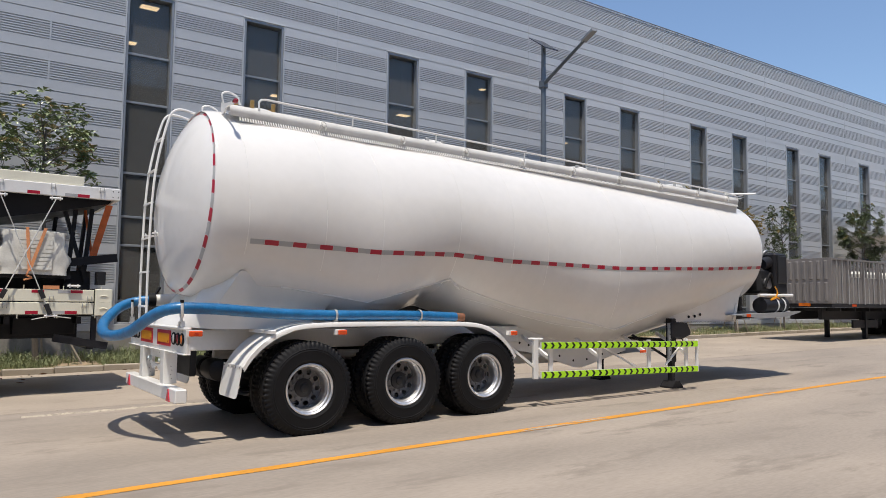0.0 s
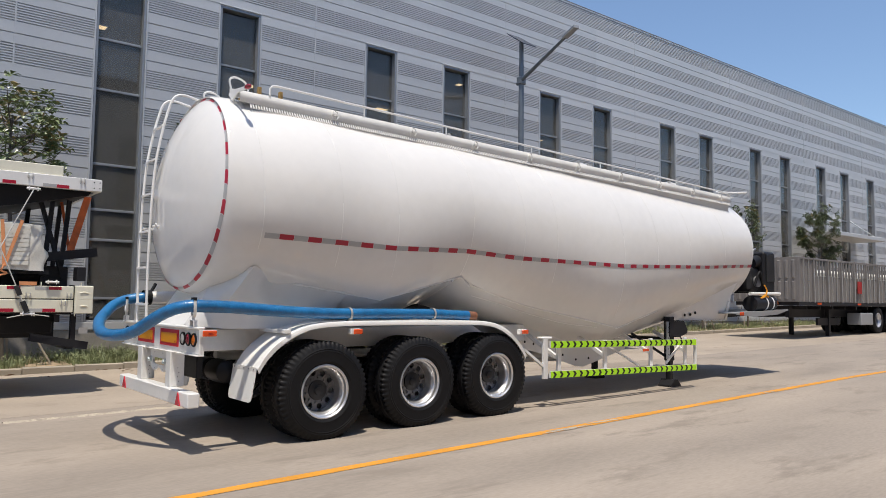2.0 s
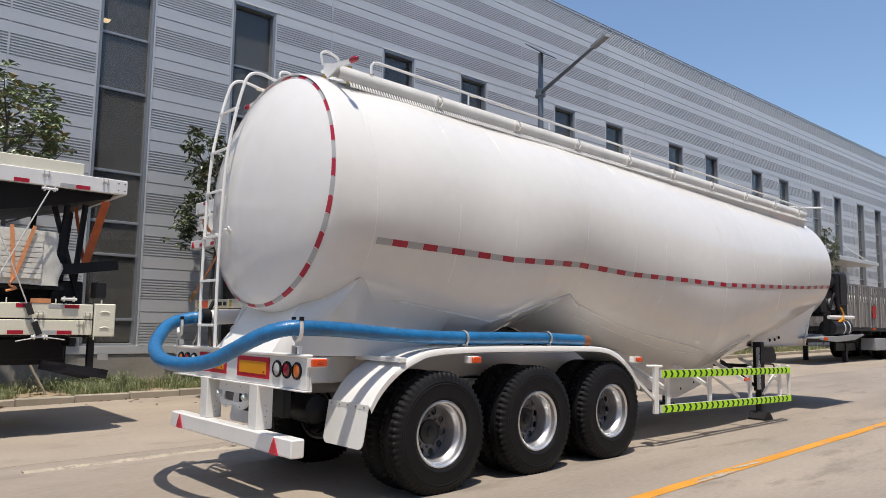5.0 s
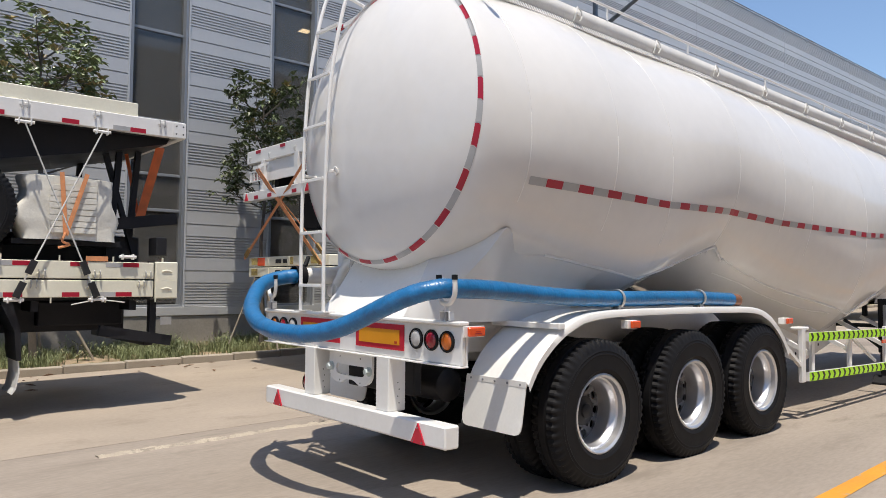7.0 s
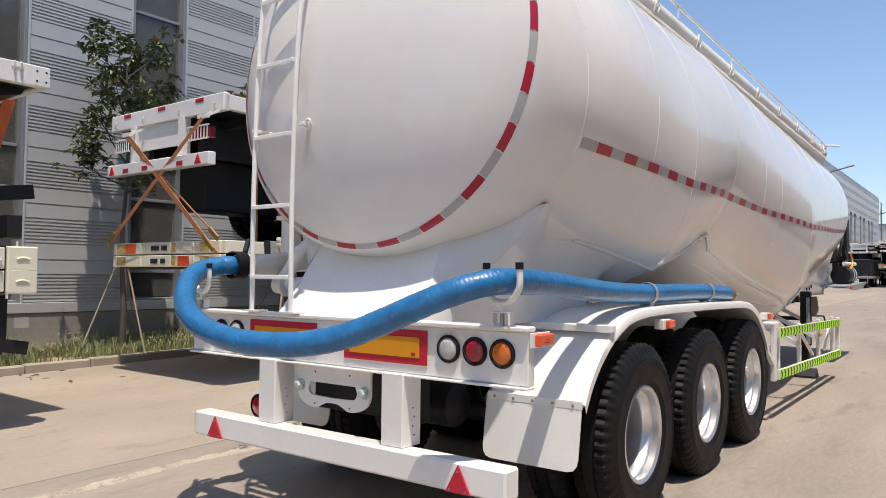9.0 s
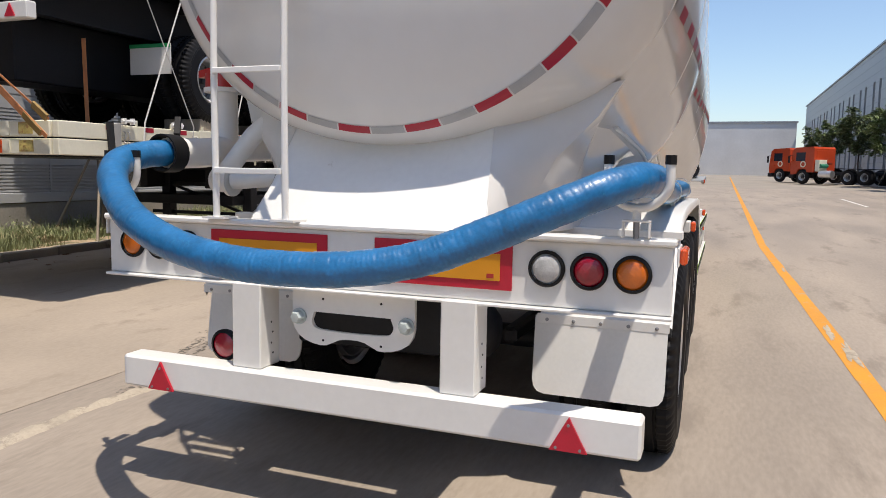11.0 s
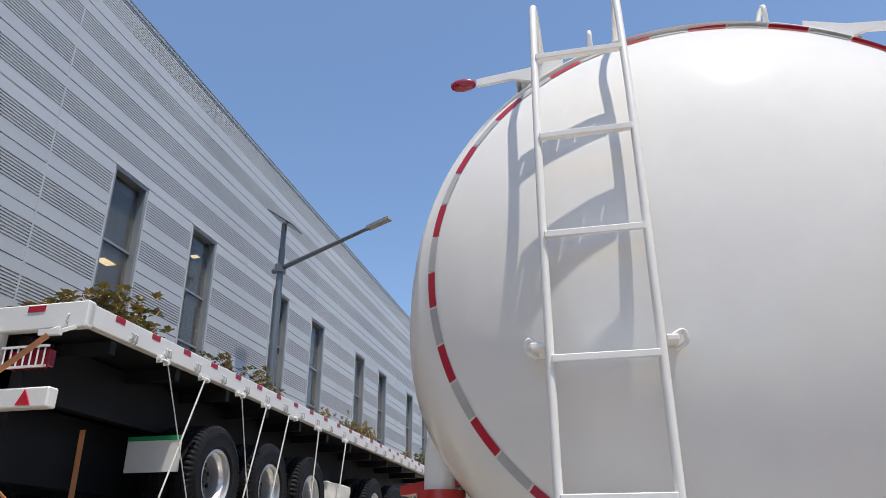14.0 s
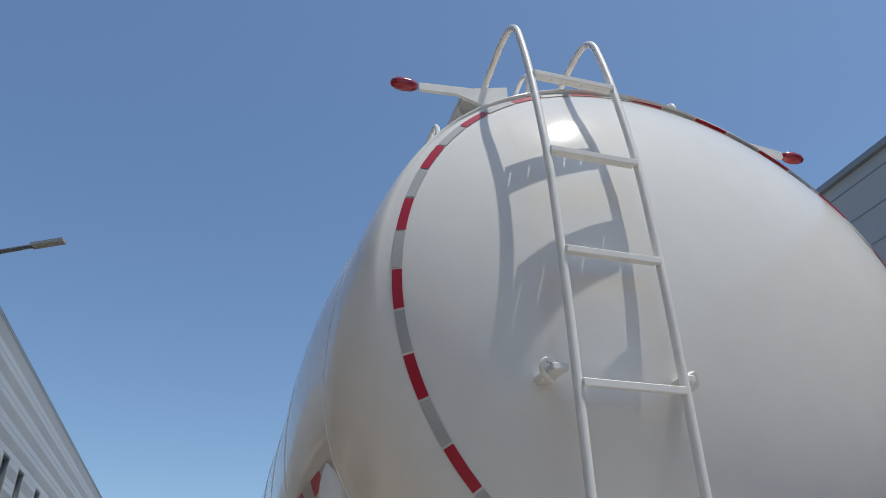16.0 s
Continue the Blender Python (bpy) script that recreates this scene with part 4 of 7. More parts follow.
for y in (-1.0, 0.985):
    for dy, dz in ((-0.048, 0.462), (0.048, 0.462), (0, 0.556)):
        part("screw", Geo().lathe([(0.006, -0.063), (0.006, -0.057)], 8, (0, y + dy, dz), "x", True), M_STEEL, bum)


def round_lamp(y, z, material, label):
    lamp = part("tail_lamp", Geo().lathe([(0.055, 0.035), (0.072, 0.035), (0.074, 0.02), (0.068, 0.012), (0.06, 0.012)], 28, (0, y, z), "x"), M_RUBBER, tanker, label, smooth=40)
    part("lens", Geo().lathe([(0.0, 0.008), (0.03, 0.009), (0.05, 0.013), (0.061, 0.024)], 28, (0, y, z), "x"), material, lamp, smooth=50)


for s in (-1, 1):
    round_lamp(s * 0.876, 1.153, M_LCLR, "round white reversing lamp in black rubber ring")
    round_lamp(s * 1.043, 1.152, M_LRED, "round red tail lamp in black rubber ring")
    round_lamp(s * 1.207, 1.151, M_LAMB, "round amber indicator lamp in black rubber ring")
for ya, yb in ((0.112, 0.735), (-0.735, -0.12)):
    pl = part("warning_plate", Geo().box(0.022, 0.029, ya, yb, 1.052, 1.24, 0.002), M_PRED, tanker, "red-edged yellow rear marking plate")
    part("yellow_field", Geo().box(0.018, 0.0215, ya + 0.05, yb - 0.05, 1.09, 1.20), M_YEL, pl)
    part("maker_mark", Geo().box(0.0165, 0.0178, ya + 0.075, ya + 0.105, 1.10, 1.118), M_RED, pl)

# towing plate with bolts
half = [(0.305, 1.0), (0.305, 0.842), (0.297, 0.805), (0.274, 0.772), (0.24, 0.75), (0.20, 0.737), (0.16, 0.731), (0.128, 0.733), (0.098, 0.747), (0.065, 0.762), (0.03, 0.769)]
outer = [(0.005 - y, z) for y, z in half] + [(0.005 + y, z) for y, z in reversed(half)]
n = len(outer)
slot = []
for y, z in outer:
    # nearest point of a rounded slot along the line to its middle
    dy, dz = y - 0.005, z - 0.848
    c = max(-0.155, min(0.155, dy * 0.72))
    d = Vector((dy - c, dz)).normalized() * 0.05
    slot.append((0.005 + c + d.x, 0.848 + d.y))
rings = [[(xx, y, z) for y, z in loop] for xx, loop in ((0.055, outer), (0.055, slot), (0.075, slot), (0.075, outer), (0.055, outer))]
tp = Geo().add([p for ring in rings[:4] for p in ring], [(r_ * n + i, r_ * n + (i + 1) % n, ((r_ + 1) % 4) * n + (i + 1) % n, ((r_ + 1) % 4) * n + i) for r_ in range(4) for i in range(n)])
tow = part("tow_plate", tp, M_WHITE, tanker, "slotted white towing plate")
for y in (-0.263, 0.273):
    part("bolt", Geo().lathe([(0.0, 0.0), (0.022, 0.003), (0.03, 0.016), (0.031, 0.05)], 6, (0.008, y, 0.857), "x").lathe([(0.0, 0.046), (0.038, 0.046), (0.038, 0.054)], 16, (0.0, y, 0.857), "x"), M_ZINC, tow, "pale zinc-plated bolt head", smooth=30)
for y, z in ((0.15, 0.755), (-0.14, 0.755), (-0.14, 0.945), (0.15, 0.945)):
    part("rivet_hole", Geo().lathe([(0.0, 0.0), (0.006, 0.0005), (0.006, 0.002)], 8, (0.0535, y, z), "x"), M_RUBBER, tow)
sl = part("hanging_fog_lamp", Geo().lathe([(0.05, 0.03), (0.076, 0.03), (0.078, 0.01), (0.062, 0.0)], 24, (0.07, 0.71, 0.67), "x"), M_RUBBER, tanker, "round red fog lamp on a cable", smooth=40)
part("lens", Geo().lathe([(0.0, -0.006), (0.04, -0.003), (0.062, 0.008)], 24, (0.07, 0.71, 0.67), "x"), M_LRED, sl, smooth=50)
part("cable", Geo().tube(catmull([(0.1, 0.66, 0.73), (0.1, 0.62, 0.8), (0.1, 0.615, 0.9), (0.1, 0.6, 1.0)], 5), 0.008, 6), M_RUBBER, sl, smooth=60)

# ladder on the rear head
ladder = attach(tagged(new("ladder"), "white tubular ladder to the tank top"), tanker)
for y in (0.298, 0.667):
    part("foot_plate", Geo().box(-0.05, 0.06, y - 0.06, y + 0.06, 1.293, 1.303), M_WHITE, ladder)
RAIL = [(-0.02, 1.30), (-0.025, 1.9), (-0.018, 2.45), (-0.005, 2.87), (0.025, 3.3), (0.10, 3.74), (0.165, 4.0), (0.205, 4.1), (0.27, 4.155), (0.36, 4.165), (0.5, 4.14), (0.62, 4.11), (0.70, 4.07)]
for y in (0.298, 0.667):
    part("ladder_rail", Geo().tube(catmull([(px, y, pz) for px, pz in RAIL], 5), 0.016, 10), M_WHITE, ladder, smooth=60)
for px, pz in ((-0.024, 1.515), (-0.025, 1.96), (-0.018, 2.407), (-0.005, 2.87), (0.027, 3.305), (0.103, 3.74)):
    rg_ = Geo().box(px - 0.026, px - 0.012, 0.305, 0.66, pz - 0.013, pz + 0.013, 0.003).box(px + 0.014, px + 0.03, 0.305, 0.66, pz + 0.006, pz + 0.013, 0.002)
    for k in range(6):
        yk = 0.305 + 0.067 * k
        rg_.box(px - 0.013, px + 0.015, yk, yk + (0.0605 if k < 5 else 0.02), pz + 0.0065, pz + 0.0125)
    part("rung", rg_, M_WHITE, ladder)
for y, s in ((0.298, -1), (0.667, 1)):
    br = Geo().box(0.0, 0.2, y + s * 0.018 - 0.005, y + s * 0.018 + 0.045 * s + 0.005 if s > 0 else y + s * 0.018 + 0.005, 2.455, 2.478, 0.004) if s > 0 else Geo().box(0.0, 0.2, y - 0.06, y - 0.018, 2.455, 2.478, 0.004)
    part("ladder_bracket", br, M_WHITE, ladder)
    part("bracket_eye", Geo().tube(catmull([(0.03, y + s * 0.03, 2.47), (0.03, y + s * 0.075, 2.495), (0.04, y + s * 0.085, 2.46), (0.05, y + s * 0.05, 2.435)], 5), 0.009, 6), M_WHITE, ladder, smooth=60)


# mudguards and flaps
GUARD = [(0.70, 0.82), (0.80, 0.97), (0.95, 1.11), (1.15, 1.23), (1.4, 1.305), (1.8, 1.335), (2.6, 1.34), (3.4, 1.335), (4.05, 1.32), (4.38, 1.25), (4.62, 1.11), (4.78, 0.96), (4.87, 0.83)]
for s in (-1, 1):
    ya, yb = s * 0.70, s * 1.315
    rows_o = [(px, pz) for px, pz in [(v.x, v.z) for v in catmull([(a, 0, b) for a, b in GUARD], 4)]]
    gd = Geo()
    inner = [(px + (0.012 if px < 2.8 else -0.012) * (1 if pz < 1.25 else 0), pz - 0.014) for px, pz in rows_o]
    n = len(rows_o)
    gd.add([(px, ya, pz) for px, pz in rows_o] + [(px, yb, pz) for px, pz in rows_o] + [(px, ya, pz) for px, pz in inner] + [(px, yb, pz) for px, pz in inner],
           [(i, i + 1, n + i + 1, n + i) for i in range(n - 1)] + [(2 * n + i, 3 * n + i, 3 * n + i + 1, 2 * n + i + 1) for i in range(n - 1)]
           + [(n + i, n + i + 1, 3 * n + i + 1, 3 * n + i) for i in range(n - 1)] + [(i, 2 * n + i, 2 * n + i + 1, i + 1) for i in range(n - 1)])
    mg = part("mudguard", gd, M_WHITE, tanker, "white steel mudguard over three wheels", smooth=50)
    lip = Geo().grid([[(px, yb + s * 0.001, pz + 0.004) for px, pz in rows_o], [(px, yb + s * 0.012, pz - 0.005) for px, pz in rows_o], [(px + (0.02 if px < 2.8 else -0.02) * (1 if pz < 1.28 else 0), yb + s * 0.008, pz - 0.055) for px, pz in rows_o]])
    part("mudguard_lip", lip, M_WHITE, mg, smooth=60, fix=False)
    part("mounting_rail", Geo().box(1.02, 1.09, min(s * 0.62, s * 1.34), max(s * 0.62, s * 1.34), 1.205, 1.25, 0.006), M_WHITE, mg)
    fl = Geo()
    fp = [(s * 0.68, 0.83), (s * 1.31, 0.83), (s * 1.31, 0.525), (s * 1.304, 0.49), (s * 1.285, 0.465), (s * 1.25, 0.455), (s * 0.745, 0.455), (s * 0.71, 0.465), (s * 0.69, 0.49), (s * 0.683, 0.525)]
    fl.prism(fp, "x", 0.692, 0.702)
    fl.v = [(x - 0.06 * (0.83 - z) / 0.375, y - (0.05 if s > 0 else 0.0), z) for x, y, z in fl.v]
    part("mud_flap", fl, M_FLAPW, mg, "white plastic mud flap")
    part("flap_bar", Geo().box(0.684, 0.691, min(s * 0.69, s * 1.316), max(s * 0.69, s * 1.316), 0.795, 0.842, 0.002), M_WHITE, mg, "white steel strip over the flap")
    for k in range(5):
        part("rivet", Geo().lathe([(0.0, -0.008), (0.009, -0.004), (0.009, 0.004)], 8, (0.683, s * (0.74 + 0.13 * k), 0.815), "x"), M_STEEL, mg)
    mh_ = part("side_marker", Geo().box(0.02, 0.21, min(s * 1.366, s * 1.374), max(s * 1.366, s * 1.374), 1.188, 1.262, 0.003), M_WHITE, tanker, "orange side marker lamp on a white bracket")
    ml = part("lens", Geo().box(0.05, 0.2, min(s * 1.375, s * 1.402), max(s * 1.375, s * 1.402), 1.194, 1.256, 0.008), M_LORG, mh_, "orange lens")
    part("marker_script", Geo().box(0.10, 0.16, min(s * 1.4025, s * 1.404), max(s * 1.4025, s * 1.404), 1.212, 1.216).box(0.11, 0.15, min(s * 1.4025, s * 1.404), max(s * 1.4025, s * 1.404), 1.226, 1.229), M_LRED, mh_)
    for px, pz in ((1.88, 1.215), (4.72, 1.165)):
        mk = part("side_marker", Geo().box(px, px + 0.14, min(s * 1.27, s * 1.34), max(s * 1.27, s * 1.34), pz - 0.035, pz + 0.035, 0.006), M_WHITE, tanker, "orange side marker in a white holder")
        part("lens", Geo().box(px + 0.03, px + 0.15, min(s * 1.342, s * 1.37), max(s * 1.342, s * 1.37), pz - 0.03, pz + 0.03, 0.008), M_LORG, mk)

# wheels: treaded tyre, deep aluminium rim with pierced disc, hub and nuts
R_T, W_T = 0.585, 0.285


def tyre_geo():
    t = Geo()
    nseg = 232
    prof = [(0.312, -0.105), (0.325, -0.126), (0.345, -0.137), (0.352, -0.141), (0.36, -0.139), (0.42, -0.143), (0.465, -0.142), (0.471, -0.146), (0.479, -0.141), (0.49, -0.140), (0.495, -0.1435), (0.502, -0.1385), (0.51, -0.136), (0.527, -0.130), (0.556, -0.121), (R_T, -0.098), (R_T + 0.003, -0.05), (R_T - 0.013, -0.044), (R_T - 0.013, -0.034), (R_T + 0.003, -0.028)]
    half = len(prof)
    prof = prof + [(r, -h) for r, h in prof[::-1]]
    rows = []
    for k in range(nseg):
        a = 2 * math.pi * k / nseg
        row = []
        for j, (r, h) in enumerate(prof):
            rr, aa = r, a
            m = j if j < half else 2 * half - 1 - j
            if 13 <= m <= 16:
                kk = (k + (0 if j < half else 2)) % 4
                if kk == 0 or (kk == 1 and m < 16):
                    rr -= 0.017 if m > 13 else 0.007
            if m in (17, 18):
                aa += 0.010 * (1 if k % 4 < 2 else -1)
            row.append((rr * math.cos(aa), h, rr * math.sin(aa)))
        rows.append(row)
    rows.append(rows[0])
    t.grid(rows)
    return t


def rim_geo():
    prof = [(0.226, 0.105), (0.231, 0.116), (0.235, 0.112), (0.2355, 0.05), (0.2365, 0.0), (0.238, -0.02), (0.247, -0.032), (0.251, -0.05), (0.257, -0.062), (0.266, -0.068), (0.268, -0.112), (0.285, -0.127), (0.296, -0.122), (0.296, -0.108), (0.28, -0.1), (0.27, -0.06), (0.26, 0.1), (0.285, 0.12)]
    return Geo().lathe([(r * 1.07, h) for r, h in prof], 56)


def disc_geo():
    d = Geo()
    for k in range(10):
        a0 = 2 * math.pi * k / 10
        ring, hole = [], []
        m = 16
        for i in range(m):
            u = i / m
            if u < 0.25:
                r, a = 0.115, -0.1 * math.pi + 0.2 * math.pi * (u / 0.25)
            elif u < 0.5:
                r, a = 0.115 + 0.137 * ((u - 0.25) / 0.25), 0.1 * math.pi
            elif u < 0.75:
                r, a = 0.252, 0.1 * math.pi - 0.2 * math.pi * ((u - 0.5) / 0.25)
            else:
                r, a = 0.252 - 0.137 * ((u - 0.75) / 0.25), -0.1 * math.pi
            dish = 0.110 - 0.03 * (0.252 - r) / 0.137
            ring.append((r * math.cos(a0 + a), dish, r * math.sin(a0 + a)))
            ang = math.atan2(r * math.sin(a), r * math.cos(a) - 0.2)
            hx, hz = 0.2 + 0.034 * math.cos(ang), 0.034 * math.sin(ang)
            hole.append((hx * math.cos(a0) - hz * math.sin(a0), 0.097, hx * math.sin(a0) + hz * math.cos(a0)))
        back = [(x, y + 0.02, z) for x, y, z in hole]
        d.add(ring + hole + back, [(i, (i + 1) % m, m + (i + 1) % m, m + i) for i in range(m)] + [(m + i, m + (i + 1) % m, 2 * m + (i + 1) % m, 2 * m + i) for i in range(m)])
    return d


def hub_geo():
    h = Geo().lathe([(0.0, 0.015), (0.045, 0.017), (0.056, 0.024), (0.06, 0.04), (0.075, 0.05), (0.118, 0.057), (0.12, 0.078)], 24)
    return h


ME_TYRE = to_mesh("tyre", tyre_geo(), M_RUBBER, 28)
ME_RIM = to_mesh("rim", rim_geo(), M_ALU, 40)
ME_DISC = to_mesh("rim_disc", disc_geo(), M_DISC, 40)
ME_HUB = to_mesh("hub", hub_geo(), M_HUB, 40)
ME_INNER = to_mesh("drum", Geo().lathe([(0.0, 0.16), (0.2, 0.16), (0.2, 0.3), (0.0, 0.3)], 24), M_HUB, 40)


ME_NUT = to_mesh("wheel_nut", Geo().lathe([(0.0, -0.022), (0.014, -0.02), (0.016, 0.03)], 6), M_DISC)


def wheel(parent, x, y, z, outer_side, spin, full=True, nuts=False):
    w = new("wheel")
    w.empty_display_size = 0.1
    attach(w, parent)
    w.matrix_basis = pose(x, y, z, 0, 0, 0 if outer_side < 0 else 180) @ pose(0, 0, 0, 0, spin, 0)
    items = [("tyre", ME_TYRE), ("rim", ME_RIM)] + ([("rim_disc", ME_DISC), ("hub", ME_HUB), ("brake_drum", ME_INNER)] if full else [])
    for nm, me in items:
        o = new(nm, me)
        o.parent = w
    for k in range(10 if nuts else 0):
        a = 2 * math.pi * (k + 0.5) / 10
        o = new("wheel_nut", ME_NUT)
        o.parent = w
        o.matrix_basis = pose(0.147 * math.cos(a), 0.087, 0.147 * math.sin(a))
    return w


for k, (x, yw) in enumerate(((1.555, 1.205), (2.955, 1.188), (4.31, 1.18))):
    zc = ground_z(x, -1.2) + R_T - 0.03
    for s in (-1, 1):
        wheel(tanker, x, s * yw, zc, s, 17 * k + 5, True, True)
        wheel(tanker, x, s * (yw - 0.333), zc, s, 11 * k + 9, False)
    part("axle", Geo().tube([(x, -0.95, zc), (x, 0.95, zc)], 0.07, 14), M_BLACK, tanker, smooth=40)
    for s in (-1, 1):
        part("spring_hanger", Geo().prism([(x + 0.52, 0.98), (x + 0.78, 0.98), (x + 0.7, 0.62), (x + 0.6, 0.62)], "y", s * 0.47 - 0.04, s * 0.47 + 0.04), M_BLACK, tanker)
        part("leaf_spring", Geo().box(x - 0.58, x + 0.58, s * 0.47 - 0.04, s * 0.47 + 0.04, zc + 0.08, zc + 0.17, 0.02), M_BLACK, tanker)

for y0_, y1_ in ((-0.46, -0.04), (0.04, 0.46)):
    part("air_reservoir", Geo().lathe([(0.0, -0.03), (0.09, -0.02), (0.135, 0.02), (0.14, 0.06), (0.14, y1_ - y0_ - 0.06), (0.135, y1_ - y0_ - 0.02), (0.09, y1_ - y0_ + 0.02), (0.0, y1_ - y0_ + 0.03)], 20, (0.72, y0_, 0.72), "y"), M_BLACK, tanker, "black air reservoir", smooth=40)
part("rear_cross_member", Geo().box(0.34, 0.42, -0.46, 0.46, 0.66, 0.99, 0.012), M_BLACK, tanker)
# side guards with chevron strips
CHEV = Geo().prism([(0, 0), (0.045, 0), (0.085, 0.045), (0.045, 0.09), (0, 0.09), (0.04, 0.045)], "y", -0.0025, 0.0)
ME_CHEV = to_mesh("chevron", CHEV, M_INK)
for s in (-1, 1):
    y = s * 1.29
    sg = new("side_guard")
    attach(sg, tanker)
    tagged(sg, "white side guard with green chevron strips")
    top0, top1, bot0, bot1 = 1.015, 0.955, 0.565, 0.505

    def guard_z(base0, base1, x):
        return base0 + (base1 - base0) * (x - 5.3) / 4.0

    def sub(name, geo, material, label=""):
        o = new(name, to_mesh(name, geo, material))
        o.parent = sg
        if label:
            tagged(o, label)
        return o

    sub("end_post", Geo().box(5.27, 5.36, min(y, y - s * 0.05), max(y, y - s * 0.05), 0.455, 1.06, 0.006), M_WHITE)
    sub("end_post", Geo().box(9.26, 9.31, min(y, y - s * 0.05), max(y, y - s * 0.05), 0.40, 0.98, 0.006), M_WHITE)
    sub("top_plate", Geo().box(5.25, 5.46, min(y, y - s * 0.13), max(y, y - s * 0.13), 1.045, 1.08, 0.012), M_WHITE)
    sub("marker_lamp", Geo().box(7.68, 7.84, min(y, y + s * 0.02), max(y, y + s * 0.02), 0.785, 0.832, 0.006), M_LORG, "orange side marker lamp")
    for a0, a1 in ((top0, top1), (bot0, bot1)):
        sub("guard_rail", Geo().hexa([(5.40, y - 0.02, guard_z(a0, a1, 5.4) - 0.1), (9.26, y - 0.02, guard_z(a0, a1, 9.26) - 0.1), (9.26, y + 0.02, guard_z(a0, a1, 9.26) - 0.1), (5.40, y + 0.02, guard_z(a0, a1, 5.4) - 0.1),
                                      (5.40, y - 0.02, guard_z(a0, a1, 5.4)), (9.26, y - 0.02, guard_z(a0, a1, 9.26)), (9.26, y + 0.02, guard_z(a0, a1, 9.26)), (5.40, y + 0.02, guard_z(a0, a1, 5.4))]),
            M_WHITE)
        ye, yf = sorted((y + s * 0.0202, y + s * 0.0212))
        sub("chevron_strip", Geo().hexa([(xx, yy, guard_z(a0, a1, xx) - dz) for dz in (0.1, 0.0) for xx, yy in ((5.40, ye), (9.26, ye), (9.26, yf), (5.40, yf))]), M_GREEN, "bright yellow-green reflective strip")
        nch = 25
        for k in range(nch):
            xx = 5.44 + k * (3.76 / nch)
            zz = guard_z(a0, a1, xx + 0.05) - 0.095
            o = new("chevron", ME_CHEV)
            o.parent = sg
            o.matrix_basis = pose(xx, y + s * 0.0215, zz) if s < 0 else pose(xx, y + s * 0.024, zz)
    for xx in (5.62, 6.72, 7.95, 8.98):
        sub("upright", Geo().box(xx, xx + 0.075, y - s * 0.06 - 0.02, y - s * 0.06 + 0.02, 0.47, 1.0, 0.004), M_WHITE)
        sub("stay", Geo().bar((xx + 0.04, y - s * 0.08, 0.75), (xx + 0.04, s * 0.56, 1.08), 0.05, 0.05), M_WHITE)
    for xa in (6.8, 8.95):
        sub("diagonal", Geo().bar((xa, y - s * 0.07, 0.92), (xa - 0.5 if xa > 8 else xa + 0.85, y - s * 0.07, 0.55), 0.03, 0.03), M_WHITE)
    part("strut", Geo().bar((4.86, s * 1.25, 0.92), (5.32, s * 1.26, 0.62), 0.04, 0.04), M_WHITE, tanker)

# landing legs, hopper outlets, front chassis
for s in (-1, 1):
    lg = part("landing_leg", Geo().box(8.98, 9.12, s * 0.88 - 0.07, s * 0.88 + 0.07, 0.55, 1.36, 0.012), M_BLACK, tanker, "black landing leg with foot plate")
    part("inner_leg", Geo().box(9.0, 9.1, s * 0.88 - 0.05, s * 0.88 + 0.05, 0.2, 0.56, 0.008), M_BLACK, lg)
    part("leg_bracket", Geo().prism([(8.95, 0.99), (8.95, 1.28), (9.40, 1.28), (9.51, 1.12), (9.50, 1.05), (9.28, 0.99)], "y", s * 0.96 - 0.012, s * 0.96 + 0.012), M_BLACK, lg)
    part("leg_rail", Geo().box(8.90, 8.975, s * 0.93 - 0.02, s * 0.93 + 0.02, 0.58, 1.27, 0.004), M_GREYP, lg, "grey perforated guide rail")
    for k in range(6):
        part("rail_hole", Geo().box(8.925, 8.945, s * 0.951 - 0.001, s * 0.951 + 0.001, 0.66 + 0.1 * k, 0.68 + 0.1 * k), M_RUBBER, lg)
    zf = ground_z(9.05, 0)
    part("foot", Geo().prism([(8.9, zf), (9.2, zf), (9.2, zf + 0.03), (9.1, zf + 0.13), (9.0, zf + 0.13), (8.9, zf + 0.03)], "y", s * 0.88 - 0.14, s * 0.88 + 0.14), M_BLACK, lg)
part("leg_cross_shaft", Geo().tube([(9.05, -0.8, 0.95), (9.05, 0.8, 0.95)], 0.03, 8), M_BLACK, tanker)
for s in (-1, 1):
    part("leg_brace", Geo().bar((8.3, s * 0.6, 1.05), (9.0, s * 0.85, 0.62), 0.04, 0.04), M_BLACK, tanker)
part("crank_handle", Geo().tube([(9.05, -0.95, 1.0), (9.05, -1.12, 1.0), (9.12, -1.14, 0.86), (9.12, -1.2, 0.86)], 0.014, 6), M_BLACK, tanker, smooth=40)
for x, zb in ((7.2, 0.72), (2.55, 1.32)):
    out_ = part("hopper_outlet", Geo().lathe([(0.0, zb - 0.16), (0.20, zb - 0.16), (0.24, zb - 0.12), (0.24, zb - 0.08), (0.20, zb - 0.06), (0.26, zb + 0.16)], 24, (x, 0, 0), "z"), M_WHITE, tanker, smooth=40)
    for k in range(10):
        a = 2 * math.pi * k / 10
        part("flange_bolt", Geo().lathe([(0.0, zb - 0.13), (0.012, zb - 0.13), (0.012, zb - 0.07), (0.0, zb - 0.07)], 6, (x + 0.222 * math.cos(a), 0.222 * math.sin(a), 0), "z"), M_STEEL, out_)
part("discharge_pipe", Geo().tube([(7.2, 0.0, 0.62), (6.0, 0.30, 0.72), (4.9, 0.34, 0.78), (0.9, 0.40, 0.86)], 0.065, 12), M_WHITE, tanker, smooth=40)
